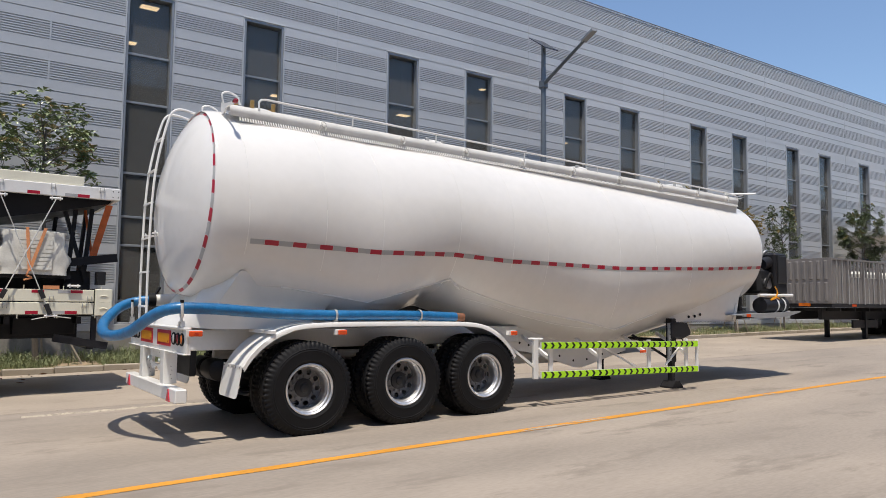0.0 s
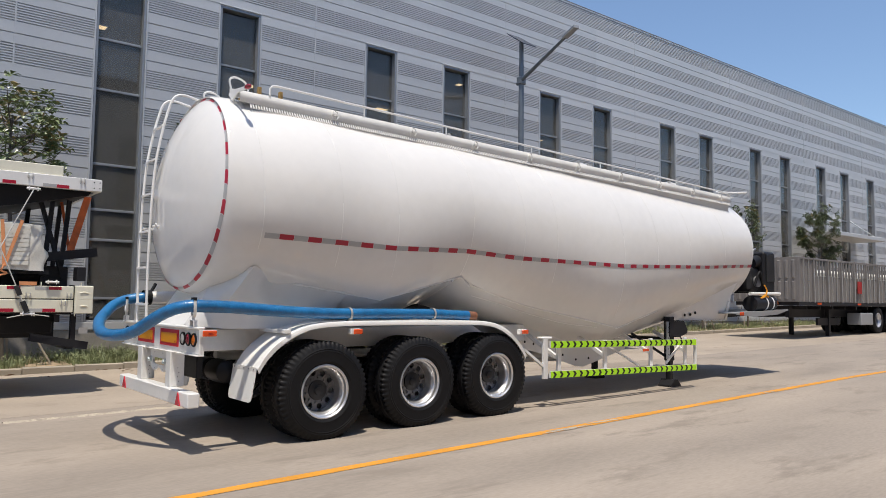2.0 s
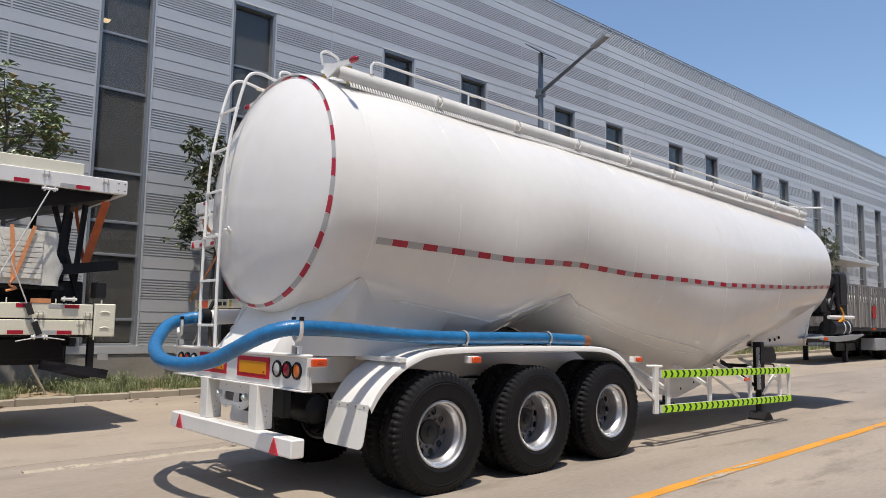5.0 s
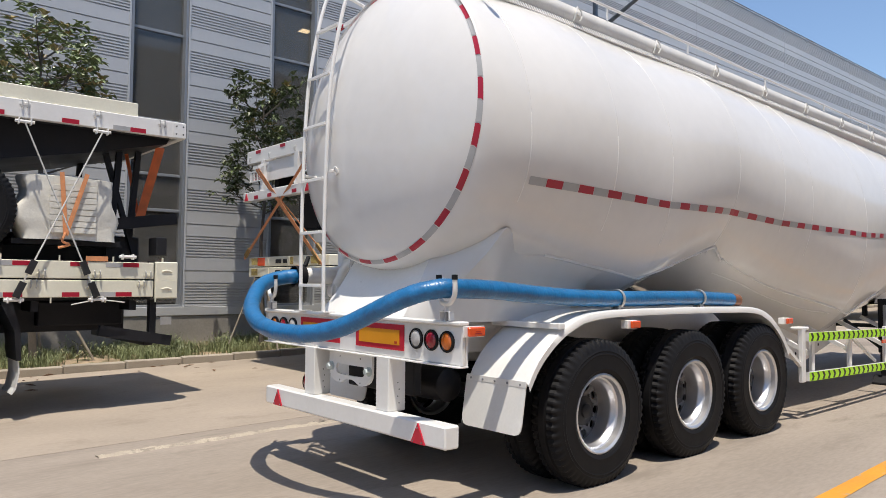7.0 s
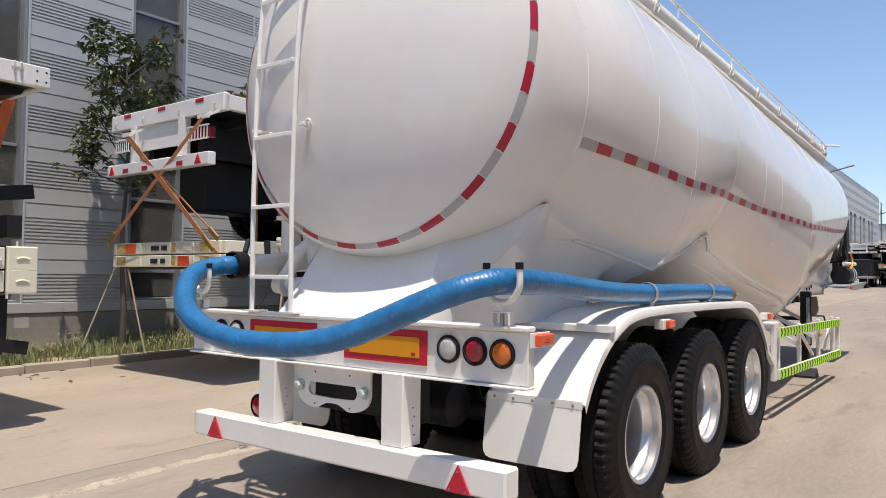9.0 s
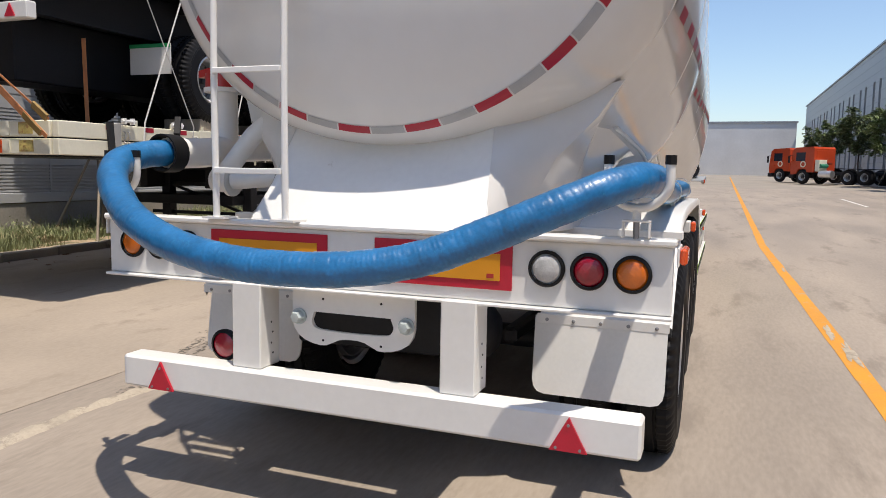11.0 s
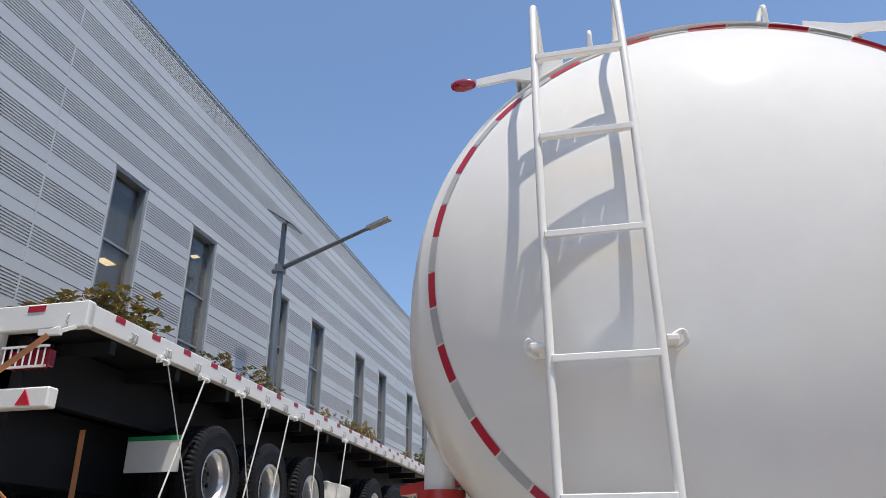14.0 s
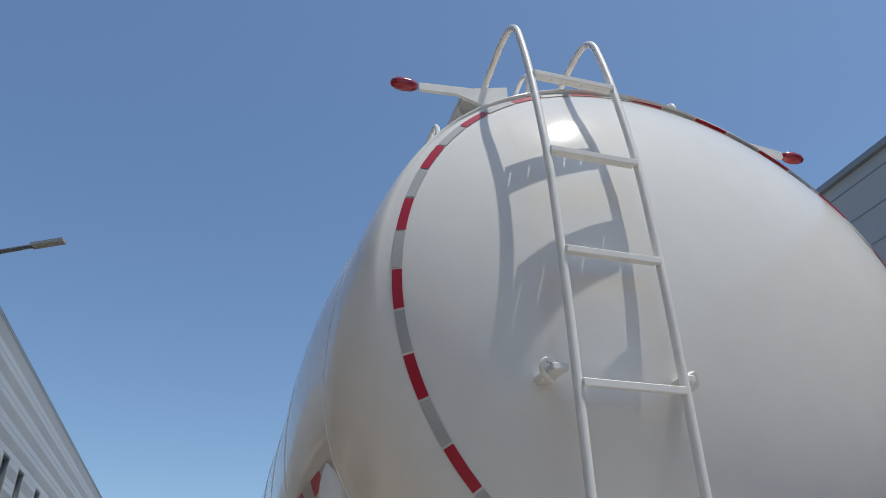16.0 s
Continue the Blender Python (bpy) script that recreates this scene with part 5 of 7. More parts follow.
for s in (-1, 1):
    gus = part("hopper_gusset", Geo().prism([(4.6, 1.24), (4.6, 1.0), (5.5, 0.86), (5.9, 0.79), (6.9, 0.515), (7.05, 0.50), (7.25, 0.54), (8.22, 0.77), (8.22, 1.24)], "y", s * 0.50 - 0.008, s * 0.50 + 0.008), M_TANK, tanker, "pale web plate with drilled holes under the hopper")
    for x, z in ((5.65, 0.96), (5.85, 0.92), (6.55, 0.72), (6.88, 0.63), (7.21, 0.64), (7.6, 0.72)):
        part("drilled_hole", Geo().lathe([(0.0, 0.0), (0.022, 0.0), (0.022, 0.002)], 10, (x, s * 0.5095, z), "y"), M_RUBBER, gus)
part("gooseneck", Geo().prism([(9.4, 1.30), (9.4, 1.36), (11.3, 1.40), (12.85, 1.45), (12.85, 1.38), (11.2, 1.31)], "y", -0.55, 0.55), M_BLACK, tanker, "black front coupling frame")
part("king_pin_plate", Geo().box(9.2, 11.2, -0.70, 0.70, 1.275, 1.29), M_BLACK, tanker)
for s in (-1, 1):
    sk = Geo()
    for off in (0.0, -0.012):
        sk.grid([[(x0_ + (x1_ - x0_) * k / 8, s * (0.72 + 0.211 * (zz_ - 1.29) + off + 0.012 * noise.noise(Vector((k * 0.7, zz_ * 2, s)))), zz_) for k in range(9)]
                 for x0_, x1_, zz_ in ((9.15, 11.33, 1.29), (9.15, 11.33, 1.42), (9.3, 11.32, 1.62), (9.5, 11.31, 1.79), (10.1, 11.45, 2.02), (10.6, 11.57, 2.2), (11.0, 11.72, 2.38))])
    skirt = part("front_skirt", sk, M_TANK, tanker, "pale sheet apron under the shell front", smooth=50, fix=False)
    part("skirt_flange", Geo().box(9.6, 11.33, min(s * 0.73, s * 0.77), max(s * 0.73, s * 0.77), 1.283, 1.289), M_TANK, skirt)
    for x, z in ((9.74, 1.385), (9.93, 1.395), (10.1, 1.43)):
        part("drilled_hole", Geo().lathe([(0.0, 0.0), (0.028, 0.0), (0.028, 0.012)], 10, (x, s * 0.766 - 0.006, z), "y"), M_RUBBER, skirt)
    part("stiffener", Geo().bar((11.24, s * 0.735, 1.295), (11.24, s * 0.81, 1.66), 0.06, 0.03), M_TANK, skirt)
    plat = Geo().prism([(10.9, 1.40), (10.9, 1.44), (12.98, 1.51), (12.98, 1.49), (12.5, 1.40), (11.6, 1.36)], "y", s * 1.18 - 0.02, s * 1.18 + 0.02)
    part("platform_side", plat, M_GREYP, tanker)
    part("front_marker", Geo().box(10.98, 11.12, min(s * 1.2, s * 1.22), max(s * 1.2, s * 1.22), 1.385, 1.45, 0.006), M_LORG, tanker, "orange side marker lamp")
part("platform_deck", Geo().hexa([(10.95, -1.16, 1.415), (12.95, -1.16, 1.485), (12.95, 1.16, 1.485), (10.95, 1.16, 1.415), (10.95, -1.16, 1.43), (12.95, -1.16, 1.5), (12.95, 1.16, 1.5), (10.95, 1.16, 1.43)]), M_GREYP, tanker, "grey front platform")
eng = part("blower_engine", Geo().box(12.55, 13.02, -0.9, 0.35, 1.86, 2.76, 0.04), M_BLACK, tanker, "black diesel blower engine on the front platform")
part("radiator_panel", Geo().box(12.62, 12.96, -0.925, -0.902, 2.1, 2.7, 0.01), M_HUB, eng)
part("engine_block", Geo().box(12.1, 12.54, -0.8, 0.3, 1.88, 2.42, 0.06), M_HUB, eng)
part("air_filter", Geo().tube([(12.3, -0.72, 2.5), (12.58, -0.72, 2.56)], 0.13, 14), M_BLACK, eng, smooth=40)
part("pulley", Geo().lathe([(0.0, -0.03), (0.12, -0.03), (0.12, 0.03), (0.0, 0.03)], 20, (12.36, -0.84, 2.1), "y"), M_STEEL, eng, smooth=40)
part("exhaust", Geo().tube(catmull([(12.45, -0.5, 2.4), (12.5, -0.55, 2.62), (12.6, -0.62, 2.78), (12.7, -0.62, 2.82)], 5), 0.035, 8), M_STEEL, eng, smooth=50)
part("engine_pipe", Geo().tube(catmull([(12.2, -0.86, 2.0), (12.35, -0.9, 2.3), (12.5, -0.88, 2.05), (12.6, -0.9, 1.95)], 5), 0.03, 8), M_RUBBER, eng, smooth=50)
for x in (12.2, 12.95):
    for y in (-0.8, 0.25):
        part("engine_foot", Geo().box(x - 0.05, x + 0.05, y - 0.05, y + 0.05, 1.47, 1.86), M_BLACK, eng)
part("air_pipe", Geo().tube([(11.75, -1.0, 1.83), (13.0, -1.0, 1.845)], 0.035, 10), M_WHITE, tanker, "white air pipe", smooth=40)
airt = part("fuel_drum", Geo().tube([(11.9, -0.92, 1.62), (12.75, -0.92, 1.64)], 0.165, 20), M_BLACK, tanker, "black cylindrical fuel drum with white bands", smooth=40)
for x in (12.35, 12.6):
    part("drum_band", Geo().lathe([(0.166, -0.022), (0.172, -0.022), (0.172, 0.022), (0.166, 0.022)], 20, (x, -0.92, 1.632), "x"), M_WHITE, airt)
part("yellow_cable", Geo().tube(catmull([(12.3, -1.03, 2.02), (12.36, -1.05, 1.9), (12.25, -1.06, 1.78), (12.1, -1.05, 1.74), (12.28, -1.05, 1.8), (12.42, -1.05, 1.77)], 6), 0.016, 6), M_YEL, tanker, "yellow cable loop", smooth=50)
part("air_reservoir", Geo().tube([(5.0, -0.2, 0.78), (5.0, 0.6, 0.78)], 0.13, 16), M_BLACK, tanker, smooth=40)
part("cable_box", Geo().box(9.2, 9.55, 0.3, 0.65, 1.2, 1.4, 0.01), M_BLACK, tanker)

# walkway on the tank top


def top_z(x):
    return 4.118 - 0.0152 * (x - 0.6)


def walk_z(x):
    return 4.055 - 0.018 * (x - 0.6)


for s in (-1, 1):
    wk = part("walkway", Geo().hexa([(0.62, s * 0.78, walk_z(0.62) - 0.035), (11.4, s * 0.78, walk_z(11.4) - 0.035), (11.4, s * 0.45, walk_z(11.4) + 0.0), (0.62, s * 0.45, walk_z(0.62) + 0.0),
                                     (0.62, s * 0.78, walk_z(0.62) - 0.005), (11.4, s * 0.78, walk_z(11.4) - 0.005), (11.4, s * 0.45, walk_z(11.4) + 0.03), (0.62, s * 0.45, walk_z(0.62) + 0.03)]), M_WALK, tanker, "galvanised walkway along the tank top")
    side = Geo()
    side.grid([[(xx, s * (0.782 + 0.022 * math.sin(math.pi * j / 6)), walk_z(xx) + 0.0 - 0.135 * j / 6) for j in range(7)] for xx in (0.62, 11.4)])
    part("kick_plate", side, M_WALK, wk, smooth=60, fix=False)
    under = Geo()
    under.grid([[(xx, s * 0.776, walk_z(xx) - 0.13), (xx, s * 0.74, min(walk_z(xx) - 0.14, shell_at(xx)[0] + shell_at(xx)[1] * math.sqrt(1 - (0.74 / shell_at(xx)[3]) ** 2) - 0.02))] for xx in [0.9 + 0.5 * q for q in range(22)]])
    part("support_web", under, M_TANK, wk, fix=False)
    teeth = Geo()
    for k in range(228):
        xx = 0.7 + k * 0.048
        z0 = walk_z(xx) - 0.002
        teeth.hexa([(xx, s * 0.75, z0), (xx + 0.02, s * 0.75, z0), (xx + 0.02, s * 0.45, z0 + 0.027), (xx, s * 0.45, z0 + 0.027),
                    (xx + 0.003, s * 0.75, z0 + 0.012), (xx + 0.017, s * 0.75, z0 + 0.012), (xx + 0.017, s * 0.45, z0 + 0.037), (xx + 0.003, s * 0.45, z0 + 0.037)])
    tagged(part("grip_strip", teeth, M_WALK, wk, fix=False), kind="stuff")
    low = Geo()
    for k in range(313):
        xx = 0.75 + k * 0.034
        z0 = walk_z(xx) - 0.137
        low.hexa([(xx, s * 0.800, z0 - 0.06), (xx + 0.016, s * 0.800, z0 - 0.06), (xx + 0.016, s * 0.772, z0), (xx, s * 0.772, z0),
                  (xx, s * 0.814, z0 - 0.055), (xx + 0.016, s * 0.814, z0 - 0.055), (xx + 0.016, s * 0.784, z0), (xx, s * 0.784, z0)])
    tagged(part("perforated_strip", low, M_WALK, wk, fix=False), kind="stuff")
    for xx in (1.9, 3.15, 4.3, 5.45, 6.6, 7.75, 8.9, 10.0, 11.0):
        z0 = walk_z(xx)
        clip = Geo().tube([(xx - 0.05, s * 0.80, z0 - 0.14), (xx - 0.045, s * 0.822, z0 - 0.07), (xx - 0.02, s * 0.816, z0 - 0.01), (xx + 0.03, s * 0.816, z0 - 0.03), (xx + 0.045, s * 0.822, z0 - 0.08), (xx + 0.02, s * 0.812, z0 - 0.13)], 0.009, 6)
        clip.box(xx - 0.02, xx + 0.03, min(s * 0.805, s * 0.822), max(s * 0.805, s * 0.822), z0 - 0.085, z0 - 0.05, 0.004)
        part("walkway_clip", clip, M_WALK, wk)
    yr = s * 0.79

    def rail_z(x):
        return walk_z(x) + 0.14 - 0.008 * (x - 1)

    rail = [(1.0, yr, walk_z(1.0)), (1.0, yr, rail_z(1.0) - 0.05), (1.03, yr, rail_z(1.0) - 0.012), (1.1, yr, rail_z(1.1))] + [(xx, yr, rail_z(xx)) for xx in (2.5, 5, 8, 11.0)] + [(11.3, yr, rail_z(11.3) - 0.02), (11.38, yr, walk_z(11.38))]
    hr = part("handrail", Geo().tube(rail, 0.014, 8), M_WHITE, wk, "thin white handrail", smooth=40)
    for xx in (2.35, 3.75, 5.5, 7.2, 8.8, 10.1, 10.95):
        part("rail_post", Geo().tube([(xx, yr, walk_z(xx)), (xx, yr, rail_z(xx))], 0.011, 6), M_WHITE, hr)
    part("rail_hoop", Geo().tube(catmull([(0.66, s * 0.42, top_z(0.6) + 0.04), (0.64, s * 0.42, top_z(0.6) + 0.15), (0.72, s * 0.42, top_z(0.6) + 0.19), (0.84, s * 0.42, top_z(0.8) + 0.15), (0.88, s * 0.42, top_z(0.8) + 0.05)], 5), 0.013, 8), M_WHITE, wk, smooth=60)
    # outrigger arm with a red width marker
    arm = Geo().prism([(s * 0.56, top_z(0.6) + 0.0), (s * 0.74, top_z(0.6) - 0.05), (s * 0.8, top_z(0.6) - 0.055), (s * 1.0, top_z(0.6) - 0.075), (s * 1.0, top_z(0.6) - 0.115), (s * 0.82, top_z(0.6) - 0.1), (s * 0.72, top_z(0.6) - 0.13), (s * 0.64, top_z(0.6) - 0.17), (s * 0.56, top_z(0.6) - 0.1)], "x", 0.585, 0.605)
    am = part("marker_arm", arm, M_WHITE, tanker, "white bracket arm with red width lamp")
    part("marker_lamp", Geo().lathe([(0.0, -0.066), (0.017, -0.06), (0.029, -0.036), (0.033, 0.0), (0.029, 0.036), (0.017, 0.06), (0.0, 0.066)], 16, (0.595, s * 1.07, top_z(0.6) - 0.095), "y"), M_LRED, am, "red oval width lamp", smooth=60)
    fa = Geo().tube([(11.35, s * 0.5, top_z(12) + 0.03), (11.65, s * 0.75, top_z(12) + 0.02), (11.8, s * 0.95, top_z(12) + 0.02)], 0.02, 8)
    fa.tube([(11.45, s * 0.52, top_z(12) - 0.08), (11.65, s * 0.75, top_z(12) + 0.0)], 0.014, 6)
    part("front_arm", fa, M_WHITE, tanker, smooth=40)
for x in (1.25, 4.1, 7.4, 10.2):
    mh = part("manhole", Geo().lathe([(0.0, 0.13), (0.2, 0.12), (0.25, 0.10), (0.26, 0.07), (0.24, 0.05), (0.24, -0.08)], 28, (x, 0, top_z(x)), "z"), M_WHITE, tanker, "round manhole lid with latches", smooth=40)
    for k in range(5):
        a = 2 * math.pi * k / 5 + 0.4
        cx, cy = x + 0.265 * math.cos(a), 0.265 * math.sin(a)
        part("latch", Geo().box(cx - 0.025, cx + 0.025, cy - 0.025, cy + 0.025, top_z(x) - 0.02, top_z(x) + (0.2 if x < 2 else 0.13), 0.006), M_BRASS if x < 2 else M_GALV, mh, "dull latch")

# discharge pipework on the far side
pipe = part("riser_pipe", Geo().tube(catmull([(0.98, 1.02, 2.55), (0.88, 1.15, 2.45), (0.82, 1.225, 2.28), (0.80, 1.235, 2.1), (0.80, 1.235, 1.72), (0.80, 1.235, 1.63)], 5), 0.076, 16), M_WHITE, tanker, "white riser pipe with red valve", smooth=50)
part("elbow_pipe", Geo().tube(catmull([(1.4, 1.25, 1.66), (0.80, 1.23, 1.63), (0.55, 1.18, 1.605), (0.24, 1.165, 1.596)], 4), 0.08, 16), M_WHITE, pipe, smooth=50)
va = part("butterfly_valve", Geo().lathe([(0.08, -0.045), (0.108, -0.045), (0.108, 0.035), (0.08, 0.035)], 20, (0.80, 1.235, 2.03), "z"), M_RED, pipe, "red butterfly valve body", smooth=40)
part("flange", Geo().lathe([(0.08, -0.072), (0.118, -0.072), (0.118, -0.047), (0.08, -0.047)], 20, (0.80, 1.235, 2.03), "z"), M_WHITE, va, smooth=40)
part("valve_handle", Geo().hexa([(0.76, 1.08, 2.09), (0.80, 1.06, 2.09), (0.86, 1.40, 2.05), (0.80, 1.42, 2.05), (0.76, 1.08, 2.15), (0.80, 1.06, 2.15), (0.86, 1.40, 2.09), (0.80, 1.42, 2.09)]), M_RED, va)
br2 = part("branch_pipe", Geo().tube([(0.78, 0.70, 1.95), (0.60, 0.90, 1.70), (0.607, 1.116, 1.47), (0.607, 1.13, 1.45)], 0.052, 14), M_WHITE, tanker, smooth=50)
part("branch_flange", Geo().lathe([(0.0, -0.07), (0.088, -0.07), (0.088, -0.05), (0.066, -0.05), (0.066, 0.05), (0.045, 0.065), (0.0, 0.07)], 20, (0.61, 1.11, 1.455), "y"), M_WHITE, br2, smooth=40)
part("branch_coupling", Geo().tube([(0.61, 1.04, 1.455), (0.625, 0.93, 1.465), (0.66, 0.70, 1.48)], 0.05, 14), M_WHITE, br2, "white branch stub", smooth=40)
part("pipe_coupling", Geo().lathe([(0.09, 0.0), (0.098, 0.0), (0.098, 0.10), (0.09, 0.10)], 20, (0.19, 1.168, 1.595), "x"), M_RUBBER, pipe, "black rubber coupling", smooth=40)
part("strap_clip", Geo().bar((0.30, 1.16, 1.69), (0.36, 1.20, 1.78), 0.03, 0.03), M_RUBBER, pipe)

HOOKX = -0.1
# hose hooks on the lamp panel and clamps on the mudguard
for s in (-1, 1):
    hy = 1.245 if s > 0 else -1.215
    hx = HOOKX
    hb = Geo().box(0.09 + hx, 0.135 + hx, hy - 0.052, hy - 0.044, 1.294, 1.352, 0.002).box(0.09 + hx, 0.135 + hx, hy + 0.044, hy + 0.052, 1.294, 1.352, 0.002).box(0.09 + hx, 0.135 + hx, hy - 0.052, hy + 0.052, 1.353, 1.361, 0.002)
    hk = part("hose_hook", hb, M_WHITE, tanker, "white hose hook with black caps")
    part("foot_bolt", Geo().tube([(0.11 + hx, hy, 1.29), (0.11 + hx, hy, 1.352)], 0.012, 6), M_STEEL, hk)
    part("stem", Geo().tube([(0.11 + hx, hy, 1.361), (0.11 + hx, hy, 1.41)], 0.016, 8), M_WHITE, hk)
    part("cradle", Geo().tube(catmull([(0.08 + hx, hy - 0.115, 1.58), (0.085 + hx, hy - 0.112, 1.48), (0.10 + hx, hy - 0.06, 1.42), (0.11 + hx, hy, 1.405), (0.12 + hx, hy + 0.06, 1.42), (0.135 + hx, hy + 0.112, 1.48), (0.14 + hx, hy + 0.115, 1.58)], 5), 0.017, 8), M_WHITE, hk, smooth=60)
    for xx, dy in ((0.08, -0.115), (0.14, 0.115)):
        part("cap", Geo().tube([(xx + hx, hy + dy, 1.568), (xx + hx, hy + dy, 1.602)], 0.0205, 8), M_RUBBER, hk)
for xx in (1.93, 3.22):
    cl = part("hose_clamp", Geo().lathe([(0.074, -0.014), (0.08, -0.014), (0.08, 0.014), (0.074, 0.014)], 24, (xx, -1.2, 1.425), "x"), M_GALV, tanker, "galvanised hose clamp", smooth=40)
    part("clamp_foot", Geo().box(xx - 0.03, xx + 0.03, -1.24, -1.22, 1.33, 1.40).box(xx - 0.03, xx + 0.03, -1.18, -1.16, 1.33, 1.40), M_GALV, cl)
# blue discharge hose, hung round the back
hose = thing("discharge_hose", "ribbed blue discharge hose hung round the back of the trailer", "hose", (0.0, 0, 1.1))
HOSE = [(0.22, 1.167, 1.596), (0.17, 1.175, 1.592), (0.10, 1.195, 1.583), (-0.05, 1.19, 1.55), (-0.20, 1.10, 1.48), (-0.335, 0.93, 1.385), (-0.435, 0.75, 1.305), (-0.50, 0.50, 1.222), (-0.52, 0.2, 1.172), (-0.50, -0.1, 1.162),
        (-0.455, -0.34, 1.18), (-0.39, -0.55, 1.228), (-0.33, -0.75, 1.31), (-0.265, -0.95, 1.40), (-0.17, -1.12, 1.475), (-0.04, -1.215, 1.508), (0.12, -1.245, 1.508), (0.4, -1.245, 1.50), (0.8, -1.235, 1.47), (1.3, -1.22, 1.44), (1.93, -1.2, 1.425), (2.6, -1.2, 1.425), (3.22, -1.2, 1.42), (3.84, -1.195, 1.40)]
coarse = catmull(HOSE, 12)
path_, run = [coarse[0]], 0.0
for a, b in zip(coarse[:-1], coarse[1:]):
    n = max(1, int((b - a).length / 0.0042))
    path_ += [a.lerp(b, (k + 1) / n) for k in range(n)]
rows, run, prev, N = [], 0.0, Vector((0, 0, 1)), 28
for i, p in enumerate(path_):
    run += (p - path_[max(0, i - 1)]).length
    d = (path_[min(i + 1, len(path_) - 1)] - path_[max(i - 1, 0)]).normalized()
    s_ = (prev - d * prev.dot(d)).normalized()
    prev = s_
    t_ = d.cross(s_)
    row = []
    for k in range(N):
        a = 2 * math.pi * k / N
        ca, sa = math.cos(a), math.sin(a)
        # coils under a loose film: rings come and go, with slanting creases
        coil = math.sin(2 * math.pi * run / 0.0185 + 1.5 * noise.noise(Vector((run * 3, ca, sa))))
        show = max(0.0, 0.62 + 1.1 * noise.noise(Vector((run * 2.6, ca * 1.2, sa * 1.2 + 4))))
        crease = abs(noise.noise(Vector((run * 15, ca * 2.2 + run * 4, sa * 2.2))))
        fine_ = noise.noise(Vector((run * 62 + ca * 0.6, ca * 1.1, sa * 1.1)))
        nick = noise.noise(Vector((run * 105 + ca * 2, ca * 4.5, sa * 4.5)))
        row.append(p + (s_ * ca + t_ * sa) * (0.0668 + 0.00035 * coil * show - 0.005 * max(0.0, 0.22 - crease) * 2.2 + 0.0007 * fine_ + 0.0012 * nick + 0.0014 * noise.noise(Vector((run * 6, ca, sa)))))
    rows.append(row)
part("hose_body", Geo().grid(rows, True), M_HOSE, hose, smooth=80)
part("hose_end", Geo().tube([(3.82, -1.195, 1.4005), (3.98, -1.19, 1.393)], 0.062, 20), M_HOSE_END, hose, "brown bare hose end", smooth=40)
